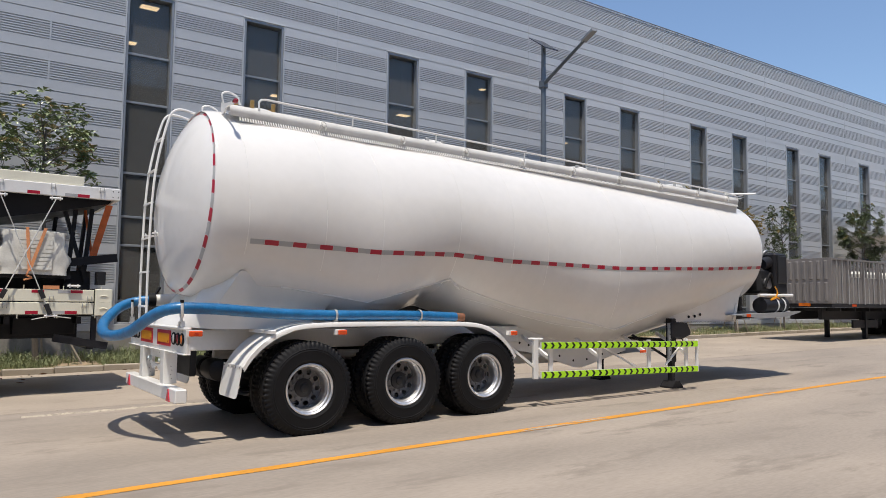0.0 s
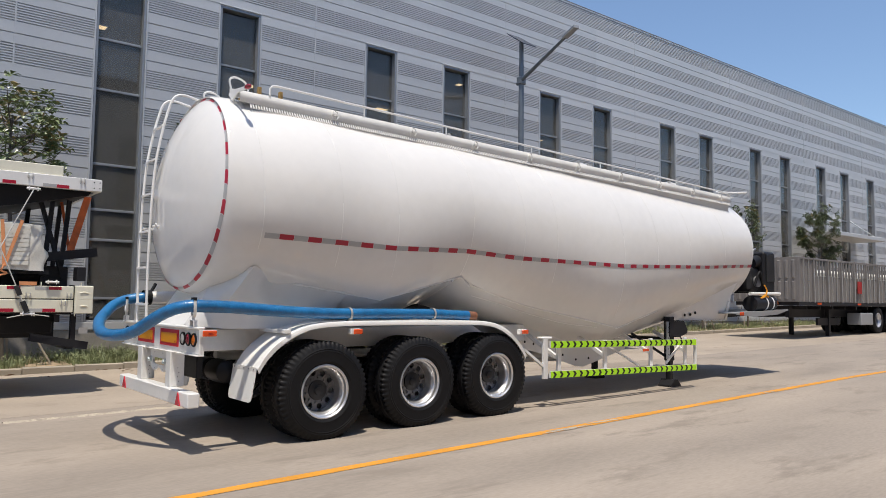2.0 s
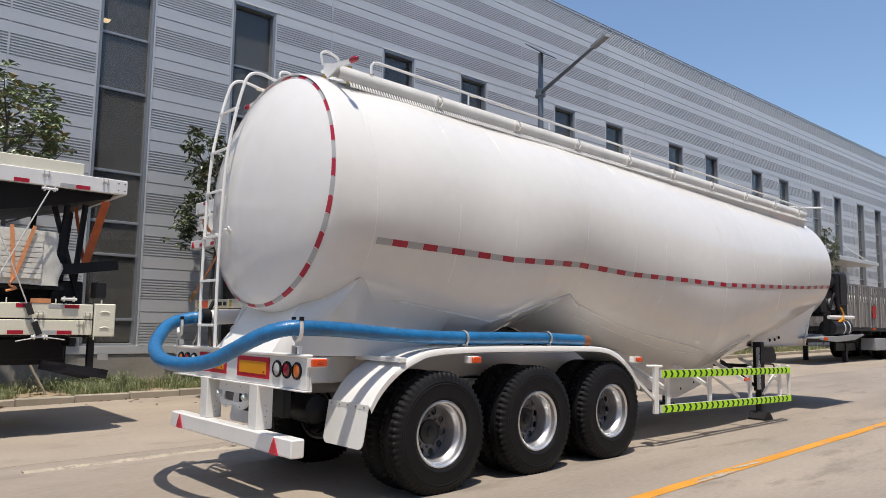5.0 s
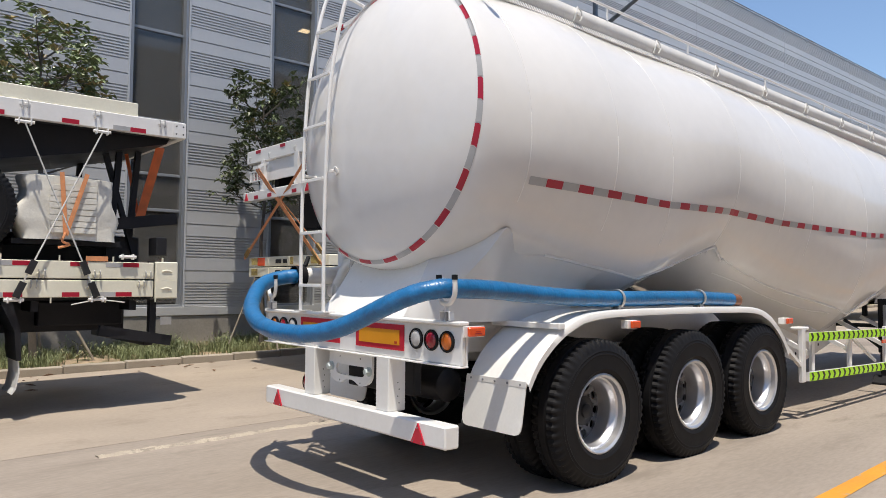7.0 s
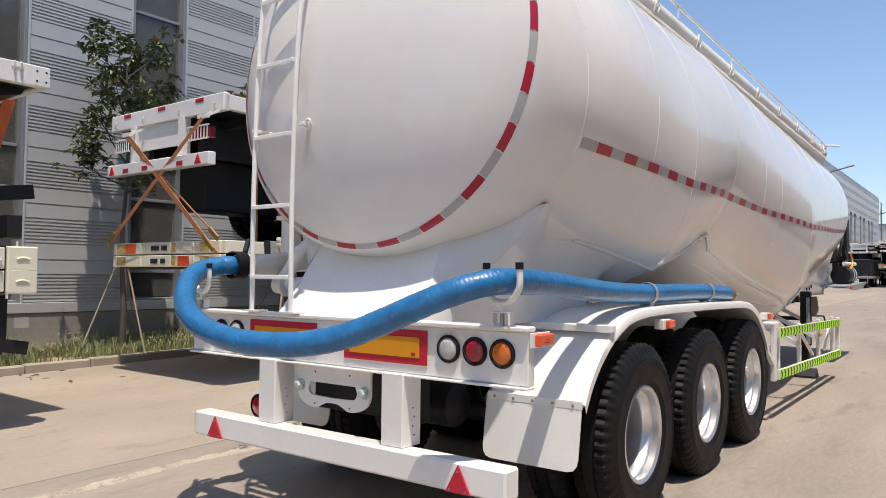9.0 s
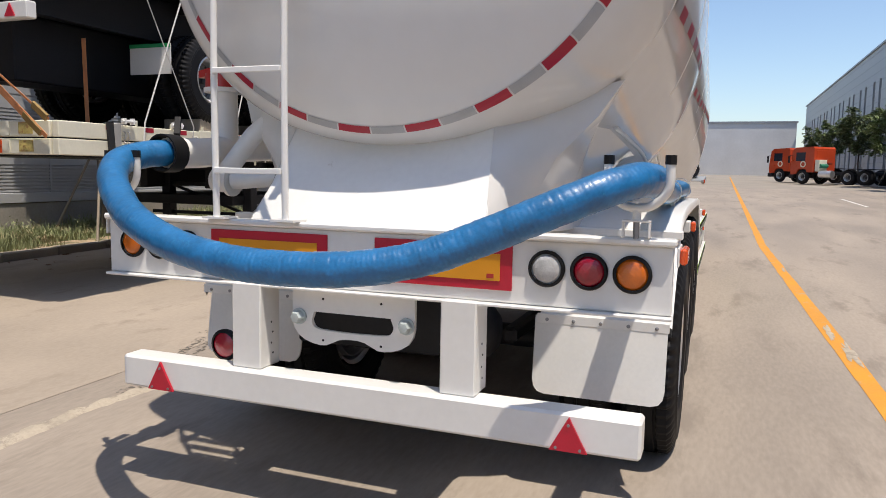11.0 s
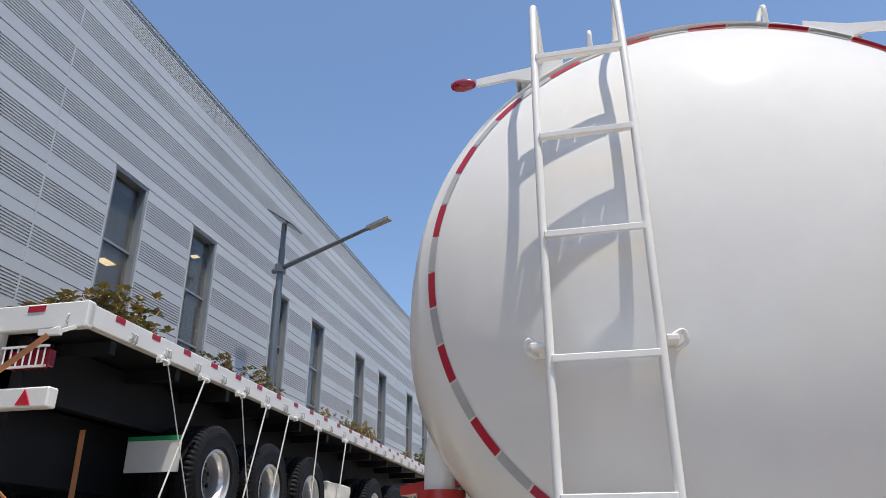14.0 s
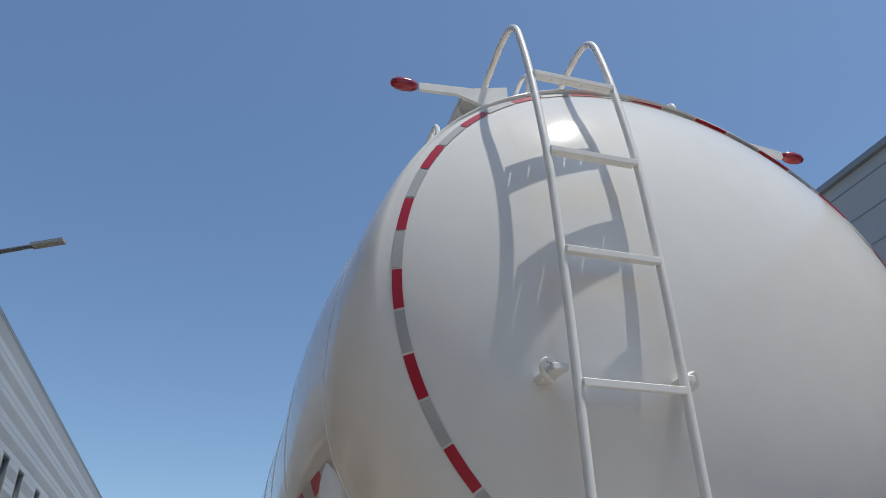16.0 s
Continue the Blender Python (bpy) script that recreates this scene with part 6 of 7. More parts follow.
# ---- young trees with stakes ----
def make_tree(seed, height, spread_r, base_r=0.06, crown_from=0.42, flush=0.4, leaf=1.0, dense=1.0):
    r = random.Random(seed)
    root = thing("tree", "young staked broadleaf tree with glossy dark leaves", "tree", (0, 0, 0), "trees along the wall")
    tr = Geo()
    spine = [Vector((0.04 * math.sin(k * 1.3 + seed), 0.04 * math.cos(k * 1.7 + seed), height * 0.86 * k / 7)) for k in range(8)]
    tr.tube(spine, base_r, 9, True, [base_r * (1 - 0.8 * k / 7) + 0.004 for k in range(8)])
    tips = []
    for k in range(17):
        u = crown_from + (0.97 - crown_from) * k / 16
        p = Vector((0, 0, height * 0.86 * u)) + Vector((0.03 * math.sin(u * 9 + seed), 0.03 * math.cos(u * 11), 0))
        a = k * 2.4 + r.uniform(-0.5, 0.5)
        ln = spread_r * (1.05 - 0.65 * abs((u - crown_from) / (1 - crown_from) - 0.35)) * r.uniform(0.6, 1.15)
        rise = ln * r.uniform(0.35, 1.0)
        d = Vector((math.cos(a), math.sin(a), 0))
        q1, q2 = p + d * ln * 0.5 + Vector((0, 0, rise * 0.35)), p + d * ln + Vector((0, 0, rise))
        tr.tube([p, q1, q2], 0.02, 5, False, [0.022, 0.013, 0.006])
        tips += [(q2, 1.0), (q1 + d * ln * 0.2 + Vector((0, 0, rise * 0.3)), 0.8)]
        for j in range(3):
            b = a + r.uniform(-1.2, 1.2)
            e = q1 + Vector((math.cos(b), math.sin(b), r.uniform(0.1, 0.9))) * ln * r.uniform(0.3, 0.55)
            tr.tube([q1, e], 0.008, 4, False, [0.01, 0.005])
            tips.append((e, 0.85))
    tips.append((Vector((0, 0, height * 0.9)), 1.0))
    part("trunk", tr, M_BARK, root, "slim grey-brown trunk with limbs", smooth=50, fix=False)
    lf, yl = Geo(), Geo()
    for tip, size in tips:
        for j in range(max(2, int(r.randint(5, 8) * dense))):
            c0 = tip + Vector((r.gauss(0, 0.16), r.gauss(0, 0.16), r.gauss(0, 0.13)))
            fresh = c0.z > height * (0.72 if flush < 0.5 else 0.58) and r.random() < flush
            a0 = r.uniform(0, 6.28)
            for q in range(r.randint(8, 12)):
                # one whorl of oval leaves round a twig end
                tgt = yl if fresh and q < (9 if flush > 0.5 else 6) else lf
                a = a0 + q * 2.4
                up = r.uniform(-0.35, 0.8) + (0.6 if tgt is yl else 0)
                d = Vector((math.cos(a), math.sin(a), up)).normalized()
                s = d.cross(Vector((0, 0, 1))).normalized()
                n = s.cross(d)
                L, W = r.uniform(0.12, 0.21) * size * leaf, r.uniform(0.042, 0.066) * size * leaf
                droop = Vector((0, 0, -L * r.uniform(0.05, 0.35)))
                c = c0 + d * 0.02
                tgt.add([c, c + d * L * 0.55 + s * W + n * W * 0.35, c + d * L + droop, c + d * L * 0.55 - s * W + n * W * 0.35, c + d * L * 0.55], [(0, 4, 1), (4, 2, 1), (0, 3, 4), (4, 3, 2)])
    part("crown", lf, M_LEAF, root, "clusters of glossy dark green leaves", fix=False)
    part("young_leaves", yl, M_YLEAF, root, "bronze young leaf tips", fix=False)
    for k in range(3):
        a = 2.1 * k + 0.5 + seed
        part("stake", Geo().tube([(1.25 * math.cos(a), 0.85 * math.sin(a), -0.05), (0.05 * math.cos(a), 0.05 * math.sin(a), 1.75)], 0.022, 7, True, [0.024, 0.02]), M_STAKE, root, "weathered wooden tree stake", smooth=50)
    return root


tree_a = make_tree(3, 6.35, 1.5, 0.07, 0.6, 0.2, 1.1, 0.62)
tree_b = make_tree(8, 6.05, 1.15, 0.07, 0.54, 0.16, 1.15, 0.58)
TREE_Y = 9.25
tree_c = make_tree(14, 5.95, 1.35, 0.06, 0.62, 0.95, 0.9, 1.7)
tagged(tree_c, "young staked tree flushed with bronze new leaves", "tree", "trees along the wall")
tree_c.matrix_basis = pose(7.7, TREE_Y, ground_z(8, 9) + 0.1)
SLIM = Matrix.Diagonal((1.0, 0.42, 1.0, 1.0))
tree_a.matrix_basis = pose(-0.3, TREE_Y, ground_z(0, 9) + 0.1) @ SLIM
tree_b.matrix_basis = pose(3.95, TREE_Y, ground_z(4, 9) + 0.1) @ SLIM @ pose(0, 0, 0, 0, 0, 40)
for k, (x, src, turn, sc) in enumerate(((-4.6, tree_b, 200, 1.0), (-8.8, tree_a, 75, 1.0), (13.4, tree_c, 260, 1.03), (18.0, tree_c, 20, 0.97), (22.4, tree_c, 95, 1.05),
                                        (26.5, tree_c, 230, 0.93), (30.3, tree_b, 310, 1.02))):
    copy_thing(src, pose(x, TREE_Y, ground_z(x, 9) + 0.1) @ SLIM @ pose(0, 0, 0, 0, 0, turn) @ Matrix.Scale(sc, 4))
leafy = make_tree(5, 6.1, 1.75, 0.06, 0.55, 0.05, 1.3, 1.3)
tagged(leafy, "dense green staked tree beside the wall", "tree", "trees along the wall")
leafy.matrix_basis = pose(38.2, TREE_Y, ground_z(38.2, 9) + 0.1) @ SLIM
round_tree = make_tree(21, 5.6, 1.7, 0.09, 0.42, 0.0, 1.9)
tagged(round_tree, "bushy green roadside tree before the far hall", "tree", "trees across the road")
round_tree.matrix_basis = pose(41.2, -12.6, ground_z(41))
for x, turn, sc in ((50.0, 60, 1.0), (57.4, 140, 0.98), (70.8, 15, 1.1), (88.8, 220, 1.1), (104.0, 80, 1.05)):
    copy_thing(round_tree, pose(x, -12.6, ground_z(x), 0, 0, turn) @ Matrix.Scale(sc, 4))


# ---- stacked flatbed trailers ----
def reflect_beam(parent, name, x0, x1, y, z0, z1, side, material, step=0.62, phase=0.2, hooks=True, edge="top", red=0.14, silver=0.0, pins=False):
    """A pressed side beam with red reflectors and rope hooks on its outer face."""
    ya, yb = (y, y + 0.09) if side < 0 else (y - 0.09, y)
    beam = part(name, Geo().box(x0, x1, ya, yb, z0, z1, 0.008), material, parent)
    x = x0 + phase
    k = 0
    while x < x1 - 0.25:
        yo = y + side * 0.003
        zr = z1 - 0.062 if edge == "top" else z0 + 0.006
        part("reflector", Geo().box(x, x + red, min(yo, y), max(yo, y), zr, zr + 0.055), M_TRED, beam)
        if k % 2 == 0 and silver:
            part("reflector", Geo().box(x - silver - 0.003, x - 0.003, min(yo, y), max(yo, y), zr, zr + 0.055), M_TWHITE, beam)
        if hooks:
            # a rope hook: plate with two bent prongs
            zc = (z0 + 0.05) if edge == "top" else (z1 - 0.05)
            for hx in (x + step * 0.5 - 0.03, x + step * 0.5 + 0.03):
                hk = Geo().tube([(hx, y + side * 0.004, zc + 0.05), (hx, y + side * 0.028, zc + 0.035), (hx, y + side * 0.03, zc - 0.03), (hx, y + side * 0.006, zc - 0.045)], 0.008, 5)
                part("rope_hook", hk, M_GALV, beam)
            part("hook_plate", Geo().box(x + step * 0.5 - 0.055, x + step * 0.5 + 0.055, min(y, y + side * 0.008), max(y, y + side * 0.008), zc - 0.012, zc + 0.016, 0.002), material, beam)
        if pins:
            za, zb = (z1 + 0.001, z1 + 0.065) if edge == "top" else (z0 - 0.065, z0 - 0.001)
            part("pin", Geo().box(x + step * 0.8, x + step * 0.8 + 0.012, min(y, y + side * -0.03), max(y, y + side * -0.03), za, zb), material, beam)
        x += step
        k += 1
    return beam


def winch(parent, x, y, z, side):
    w = Geo().box(x - 0.07, x - 0.055, min(y, y + side * 0.065), max(y, y + side * 0.065), z - 0.035, z + 0.035, 0.003)
    w.box(x + 0.055, x + 0.07, min(y, y + side * 0.065), max(y, y + side * 0.065), z - 0.035, z + 0.035, 0.003)
    w.tube([(x - 0.1, y + side * 0.038, z), (x + 0.1, y + side * 0.038, z)], 0.019, 8)
    return part("winch", w, M_WHITE, parent, "white ratchet winch")


def tyre_wheel(parent, x, y, z, side, spin=0, dual=True):
    wheel(parent, x, y, z, side, spin)
    if dual:
        wheel(parent, x, y - side * 0.33, z, side, spin + 13, False)


def rope(name, label, pts, r=0.012, material=None, group="lashing ropes"):
    return whole(name, Geo().tube(pts, r, 6), material or M_ROPE, label, "rope", smooth=50, group=group)


def strap(a, b, w=0.06, label="taut orange ratchet strap"):
    return whole("lashing_strap", Geo().bar(a, b, w, 0.006, up=(1, 0, 0.3)), M_ORANGE, label, "strap", group="orange straps")


def wrapped_crate(x0, x1, y0, y1, z0, z1, seed, tied=True):
    """A load under a crumpled white cover."""
    c = thing("wrapped_load", "bulky load wrapped in crumpled white woven cover", "load", ((x0 + x1) / 2, (y0 + y1) / 2, z0))
    g2 = Geo()
    rows = []
    n, m = 40, 14
    cx, cy = (x0 + x1) / 2, (y0 + y1) / 2
    for i in range(m + 1):
        v_ = i / m
        row = []
        for k in range(n):
            a = 2 * math.pi * k / n
            ca, sa = math.cos(a), math.sin(a)
            ex = math.copysign(abs(ca) ** 0.28, ca) * (x1 - x0) / 2
            ey = math.copysign(abs(sa) ** 0.28, sa) * (y1 - y0) / 2
            bulge = 1.0 + 0.04 * math.sin(v_ * math.pi)
            w = noise.noise(Vector((ex * 4 + seed, ey * 4, v_ * 5))) * (0.05 + 0.08 * abs(ca) ** 3) + abs(ca) ** 4 * (0.16 * math.exp(-((v_ - 0.28) / 0.2) ** 2) - 0.10 * math.exp(-((v_ - 0.62) / 0.16) ** 2) + 0.05 * math.exp(-((v_ - 0.86) / 0.1) ** 2))
            if not tied:
                w = 0.10 * noise.noise(Vector((ex * 5 + seed, ey * 9, v_ * 7))) + 0.07 * noise.noise(Vector((ex * 13, ey * 13 + seed, v_ * 19)))
            zz = z0 + (z1 - z0) * min(1, v_ * 1.12) + 0.02 * noise.noise(Vector((ex * 3, ey * 3, seed)))
            shrink = 1.0 if v_ < 0.88 else 1.0 - (v_ - 0.88) / 0.12 * 0.96
            row.append((cx + ex * (bulge + w) * shrink, cy + ey * (bulge + w) * shrink, zz))
        rows.append(row)
    g2.grid(rows, True)
    part("cover", g2, M_WRAP, c, smooth=40)
    if not tied:
        return c
    for k in range(9):
        zz = z0 + 0.08 + (z1 - z0 - 0.2) * k / 8
        part("slat", Geo().box(x0 + 0.26, x1 - 0.22, y0 - 0.03, y0 - 0.0265, zz, zz + 0.062, 0.0012), M_WRAP, c)
    part("strap", Geo().bar((cx - 0.06, y0 - 0.05, z0 + 0.05), (cx - 0.12, y0 - 0.05, z1 + 0.02), 0.05, 0.006, up=(0, 1, 0)), M_ORANGE, c, "orange strap")
    part("strap", Geo().bar((cx - 0.06, y0 - 0.055, z0 + 0.05), (cx + 0.16, y0 - 0.055, z1 + 0.02), 0.05, 0.006, up=(0, 1, 0)), M_ORANGE, c, "orange strap")
    part("strap_tail", Geo().tube(catmull([(cx - 0.06, y0 - 0.06, z0 + 0.08), (cx - 0.1, y0 - 0.07, z0 - 0.02), (cx - 0.02, y0 - 0.07, z0 - 0.06), (cx - 0.14, y0 - 0.06, z0 - 0.1)], 4), 0.016, 5), M_ORANGE, c, "loose orange strap end")
    return c


def chassis(parent, x0, x1, y0, y1, z_top, depth=0.42):
    """Two main beams and cross members under a deck."""
    for y in (y0 + (y1 - y0) * 0.28, y0 + (y1 - y0) * 0.72):
        part("main_beam", Geo().box(x0, x1, y - 0.07, y + 0.07, z_top - depth, z_top, 0.008), M_BLACK, parent)
    x = x0 + 0.3
    while x < x1:
        part("cross_member", Geo().box(x, x + 0.08, y0 + 0.1, y1 - 0.1, z_top - 0.13, z_top - 0.01), M_BLACK, parent)
        x += 1.1


# stack standing behind the tanker's tail
AY0, AY1 = 4.49, 6.99
gA = ground_z(-3)
low_a = thing("flatbed_trailer", "cream flatbed trailer at the bottom of a stack", "trailer", (-4, 5.7, gA), "stacked flatbeds")
part("deck", Geo().box(-11.5, 0.05, AY0 + 0.1, AY1 - 0.1, 1.30, 1.72), M_BLACK, low_a, "black deck underside")
for z0, z1 in ((1.335, 1.54), (1.558, 1.765)):
    reflect_beam(low_a, "side_beam", -11.5, 0.055, AY0, z0, z1, -1, M_CREAM, 0.6, 0.38 if z0 > 1.5 else 0.30, True, "top" if z0 > 1.5 else "bottom", 0.19, 0.2, True)
    part("side_beam", Geo().box(-11.5, 0.055, AY1 - 0.09, AY1, z0, z1, 0.008), M_CREAM, low_a)
    eb = part("end_block", Geo().box(0.075, 0.36, AY0 - 0.01, AY0 + 0.25, z0 - 0.02, z1 + 0.015, 0.012), M_CREAM, low_a, "cream pressed end block")
    part("pressing", Geo().tube(catmull([(0.155, AY0 - 0.01, z0 + 0.095), (0.215, AY0 - 0.013, z0 + 0.112), (0.275, AY0 - 0.01, z0 + 0.095)], 4), 0.011, 8), M_CREAM, eb, smooth=40)
    part("end_beam", Geo().box(0.075, 0.17, AY0 + 0.26, AY1, z0, z1, 0.008), M_CREAM, low_a)
part("stake_pocket", Geo().box(0.0, 0.07, AY0 + 0.02, AY0 + 0.1, 1.32, 1.79, 0.006), M_BLACK, low_a)
chassis(low_a, -11.5, -0.1, AY0, AY1, 1.30, 0.40)
part("rear_bumper", Geo().bar((-0.55, AY0 + 0.12, 0.93), (0.32, AY0 + 0.12, 0.77), 0.1, 0.13), M_BLACK, low_a, "black underrun bar")
part("bumper_post", Geo().box(0.05, 0.13, AY0 + 0.1, AY0 + 0.2, 0.85, 1.3), M_BLACK, low_a)
part("bumper_bar", Geo().box(-0.02, 0.1, AY0 + 0.1, AY1 - 0.1, 0.72, 0.86, 0.01), M_BLACK, low_a)
part("lamp_guard", Geo().box(0.16, 0.3, AY0 + 0.02, AY0 + 0.04, 0.98, 1.08), M_GALV, low_a)
part("tool_box", Geo().box(-1.15, -0.15, AY0 + 0.5, AY0 + 1.1, 0.97, 1.28, 0.02), M_BLACK, low_a)
for x in (-2.25, -3.55, -4.85):
    tyre_wheel(low_a, x, AY0 + 0.2, ground_z(x) + R_T - 0.012, -1, x * 40)
    tyre_wheel(low_a, x, AY1 - 0.2, ground_z(x) + R_T - 0.012, 1, x * 40)
mga = part("mudguard", Geo().prism([(-1.62, 1.28), (-1.50, 1.28), (-1.41, 0.98), (-1.39, 0.62), (-1.44, 0.62), (-1.47, 0.96)], "y", AY0 + 0.02, AY0 + 0.62), M_BLACK, low_a, "black mudguard end")
part("mud_flap", Geo().prism([(-1.43, 0.66), (-1.415, 0.66), (-1.40, 0.48), (-1.43, 0.30), (-1.47, 0.24), (-1.48, 0.245), (-1.445, 0.31), (-1.415, 0.48)], "y", AY0 + 0.04, AY0 + 0.6), M_FLAPW, mga, "scuffed white mud flap with a curled edge")
for x in (-1.5, -0.62):
    winch(low_a, x, AY0, 1.31, -1)
for x in (-0.28, -1.75):
    winch(low_a, x, AY0, 1.83, -1)

up_a = thing("flatbed_trailer", "white flatbed trailer riding on top of a stack", "trailer", (-4, 5.7, 1.78), "stacked flatbeds")
reflect_beam(up_a, "side_beam", -11.5, 0.42, AY0, 3.39, 3.60, -1, M_WHITE, 0.78, 0.3, True, "bottom", 0.19, 0.2)
part("side_beam", Geo().box(-11.5, 0.42, AY1 - 0.09, AY1, 3.39, 3.60, 0.008), M_WHITE, up_a)
part("end_beam", Geo().box(0.34, 0.42, AY0 + 0.1, AY1 - 0.1, 3.39, 3.60, 0.008), M_WHITE, up_a)
part("drop_side", Geo().box(-11.5, -0.18, AY0 + 0.03, AY0 + 0.08, 3.605, 3.77, 0.008), M_CREAM, up_a, "cream side board")
ep = part("end_plate", Geo().box(0.26, 0.42, AY0 - 0.006, AY0 - 0.001, 3.40, 3.59, 0.002), M_WHITE, up_a)
for x in (0.295, 0.385):
    for z in (3.445, 3.545):
        part("drilled_hole", Geo().lathe([(0.0, -0.0015), (0.011, -0.0015), (0.011, 0.0)], 8, (x, AY0 - 0.0065, z), "y"), M_HUB, ep)
part("deck", Geo().box(-11.5, 0.33, AY0 + 0.1, AY1 - 0.1, 3.42, 3.56), M_BLACK, up_a, "black deck underside")
wedge = Geo().prism([(-11.5, 3.42), (0.33, 3.42), (0.30, 3.36), (-0.7, 3.12), (-1.6, 2.95), (-11.5, 2.95)], "y", AY0 + 0.35, AY1 - 0.35)
part("neck", wedge, M_BLACK, up_a, "black gooseneck under the deck")
for x, y in ((-0.32, 5.15), (-0.02, 5.35), (0.02, 6.3), (-0.5, 6.3)):
    part("support_post", Geo().bar((x, y, 1.78), (x + 0.12, y, 3.3), 0.07, 0.07), M_BLACK, up_a)
part("support_post", Geo().bar((-0.38, 5.15, 3.2), (0.02, 5.2, 1.9), 0.06, 0.06), M_BLACK, up_a)
part("cross_beam", Geo().bar((-0.6, 5.0, 2.22), (0.5, 5.0, 2.38), 0.12, 0.15), M_BLACK, up_a, "black underrun bar")
part("axle_beam", Geo().box(-6.0, 0.1, 5.2, 6.3, 1.76, 2.12, 0.02), M_BLACK, up_a)
part("valve_box", Geo().box(0.12, 0.26, 4.62, 4.9, 1.86, 2.1, 0.01), M_BLACK, up_a)
for x in (-2.05, -3.35, -4.65):
    tyre_wheel(up_a, x, AY0 + 0.22, 1.775 + R_T, -1, x * 33)
    tyre_wheel(up_a, x, AY1 - 0.22, 1.775 + R_T, 1, x * 33)
for x in (-1.45, -0.62):
    winch(up_a, x, AY0, 3.34, -1)
wrapped_crate(-1.40, -0.40, 4.62, 5.05, 2.02, 2.80, 2.0)
part("load_rack", Geo().box(-1.5, -0.3, 4.7, 5.5, 1.96, 2.02), M_BLACK, up_a)
rope("lashing_rope", "taut white lashing rope crossing the stack's side", [(-1.45, AY0 - 0.05, 3.33), (-0.62, AY0 - 0.05, 1.32)], 0.009)
rope("lashing_rope", "taut white lashing rope crossing the stack's side", [(-0.62, AY0 - 0.06, 3.33), (-1.5, AY0 - 0.06, 1.32)], 0.009)
rope("lashing_rope", "taut white lashing rope crossing the stack's side", [(-2.6, AY0 - 0.05, 3.33), (-1.9, AY0 - 0.05, 1.32)])
whole("lashing_strap", Geo().bar((0.40, 5.35, 3.40), (0.12, 5.35, 2.3), 0.12, 0.006, up=(0, 1, 0)).bar((0.02, 5.6, 3.3), (0.14, 5.36, 2.35), 0.05, 0.006, up=(0, 1, 0)), M_ORANGE2, "wide orange strap hanging from the upper deck", "strap", group="orange straps")
part("tag", Geo().box(-0.75, -0.5, AY0 - 0.006, AY0 - 0.002, 1.77, 1.83), M_ORANGE, low_a)
part("cable", Geo().tube(catmull([(-0.9, AY0 - 0.02, 1.25), (-0.6, AY0 - 0.03, 1.3), (-0.3, AY0 - 0.02, 1.27)], 5), 0.008, 5), M_ROPE, low_a)

# stack beside the tanker
BY0, BY1 = 4.87, 7.65
low_b = thing("flatbed_trailer", "cream flatbed trailer on black legs under a stack", "trailer", (9, 6.2, ground_z(9)), "stacked flatbeds")
for z0, z1 in ((1.62, 1.79), (1.805, 1.975)):
    reflect_beam(low_b, "side_beam", 2.88, 16.2, BY0, z0, z1, -1, M_CREAM, 0.58, 0.62, True, "top" if z0 > 1.7 else "bottom", 0.15, 0.0, True)
    part("stake_pocket", Geo().box(5.04, 5.32, BY0 - 0.016, BY0 - 0.001, z0 - 0.012, z1 + 0.012, 0.004), M_CREAM, low_b, "cream pressed stake pocket")
    part("stake_pocket", Geo().box(7.9, 8.18, BY0 - 0.016, BY0 - 0.001, z0 - 0.012, z1 + 0.012, 0.004), M_CREAM, low_b, "cream pressed stake pocket")
    part("side_beam", Geo().box(2.88, 16.2, BY1 - 0.09, BY1, z0, z1, 0.008), M_CREAM, low_b)
    er = part("end_beam", Geo().box(2.86, 2.95, BY0 + 0.1, BY1 - 0.1, z0, z1, 0.01), M_CREAM, low_b, "cream rear beam with lamps")
    low = z0 < 1.7
    for y, w in (((6.5, 0.09), (6.28, 0.06)) if low else ((6.48, 0.10), (6.25, 0.07))):
        part("hollow", Geo().box(2.853, 2.859, y - w, y + w, z0 + 0.05, z1 - 0.05, 0.002), M_HUB, er, "dark oval hollow")
    y = 5.78 if low else 7.12
    part("orange_plate", Geo().box(2.852, 2.859, y - 0.13, y + 0.13, z0 + 0.015, z1 - 0.015), M_LORG, er, "orange reflector plate")
    for y, w in ((7.38, 0.12), (6.02, 0.05), (5.3, 0.1)):
        part("paint_patch", Geo().box(2.855, 2.859, y - w, y + w, z0 + 0.03, z1 - 0.02), M_RUSTY, er, "ochre primer patch")
    for y in (6.85, 6.1, 5.55):
        part("rib", Geo().box(2.845, 2.86, y - 0.02, y + 0.02, z0 + 0.01, z1 - 0.01, 0.003), M_CREAM, er)
part("stake_pocket", Geo().box(3.6, 3.7, BY0 - 0.03, BY0 + 0.02, 1.61, 1.99, 0.006), M_GALV, low_b)
part("deck", Geo().box(2.96, 16.1, BY0 + 0.1, BY1 - 0.1, 1.60, 1.96), M_BLACK, low_b, "black deck underside")
part("rubber_tie", Geo().bar((3.54, BY0 - 0.02, 2.0), (3.57, BY0 - 0.02, 1.6), 0.09, 0.02, up=(0, 1, 0)), M_HUB, low_b, "dark rubber tie")
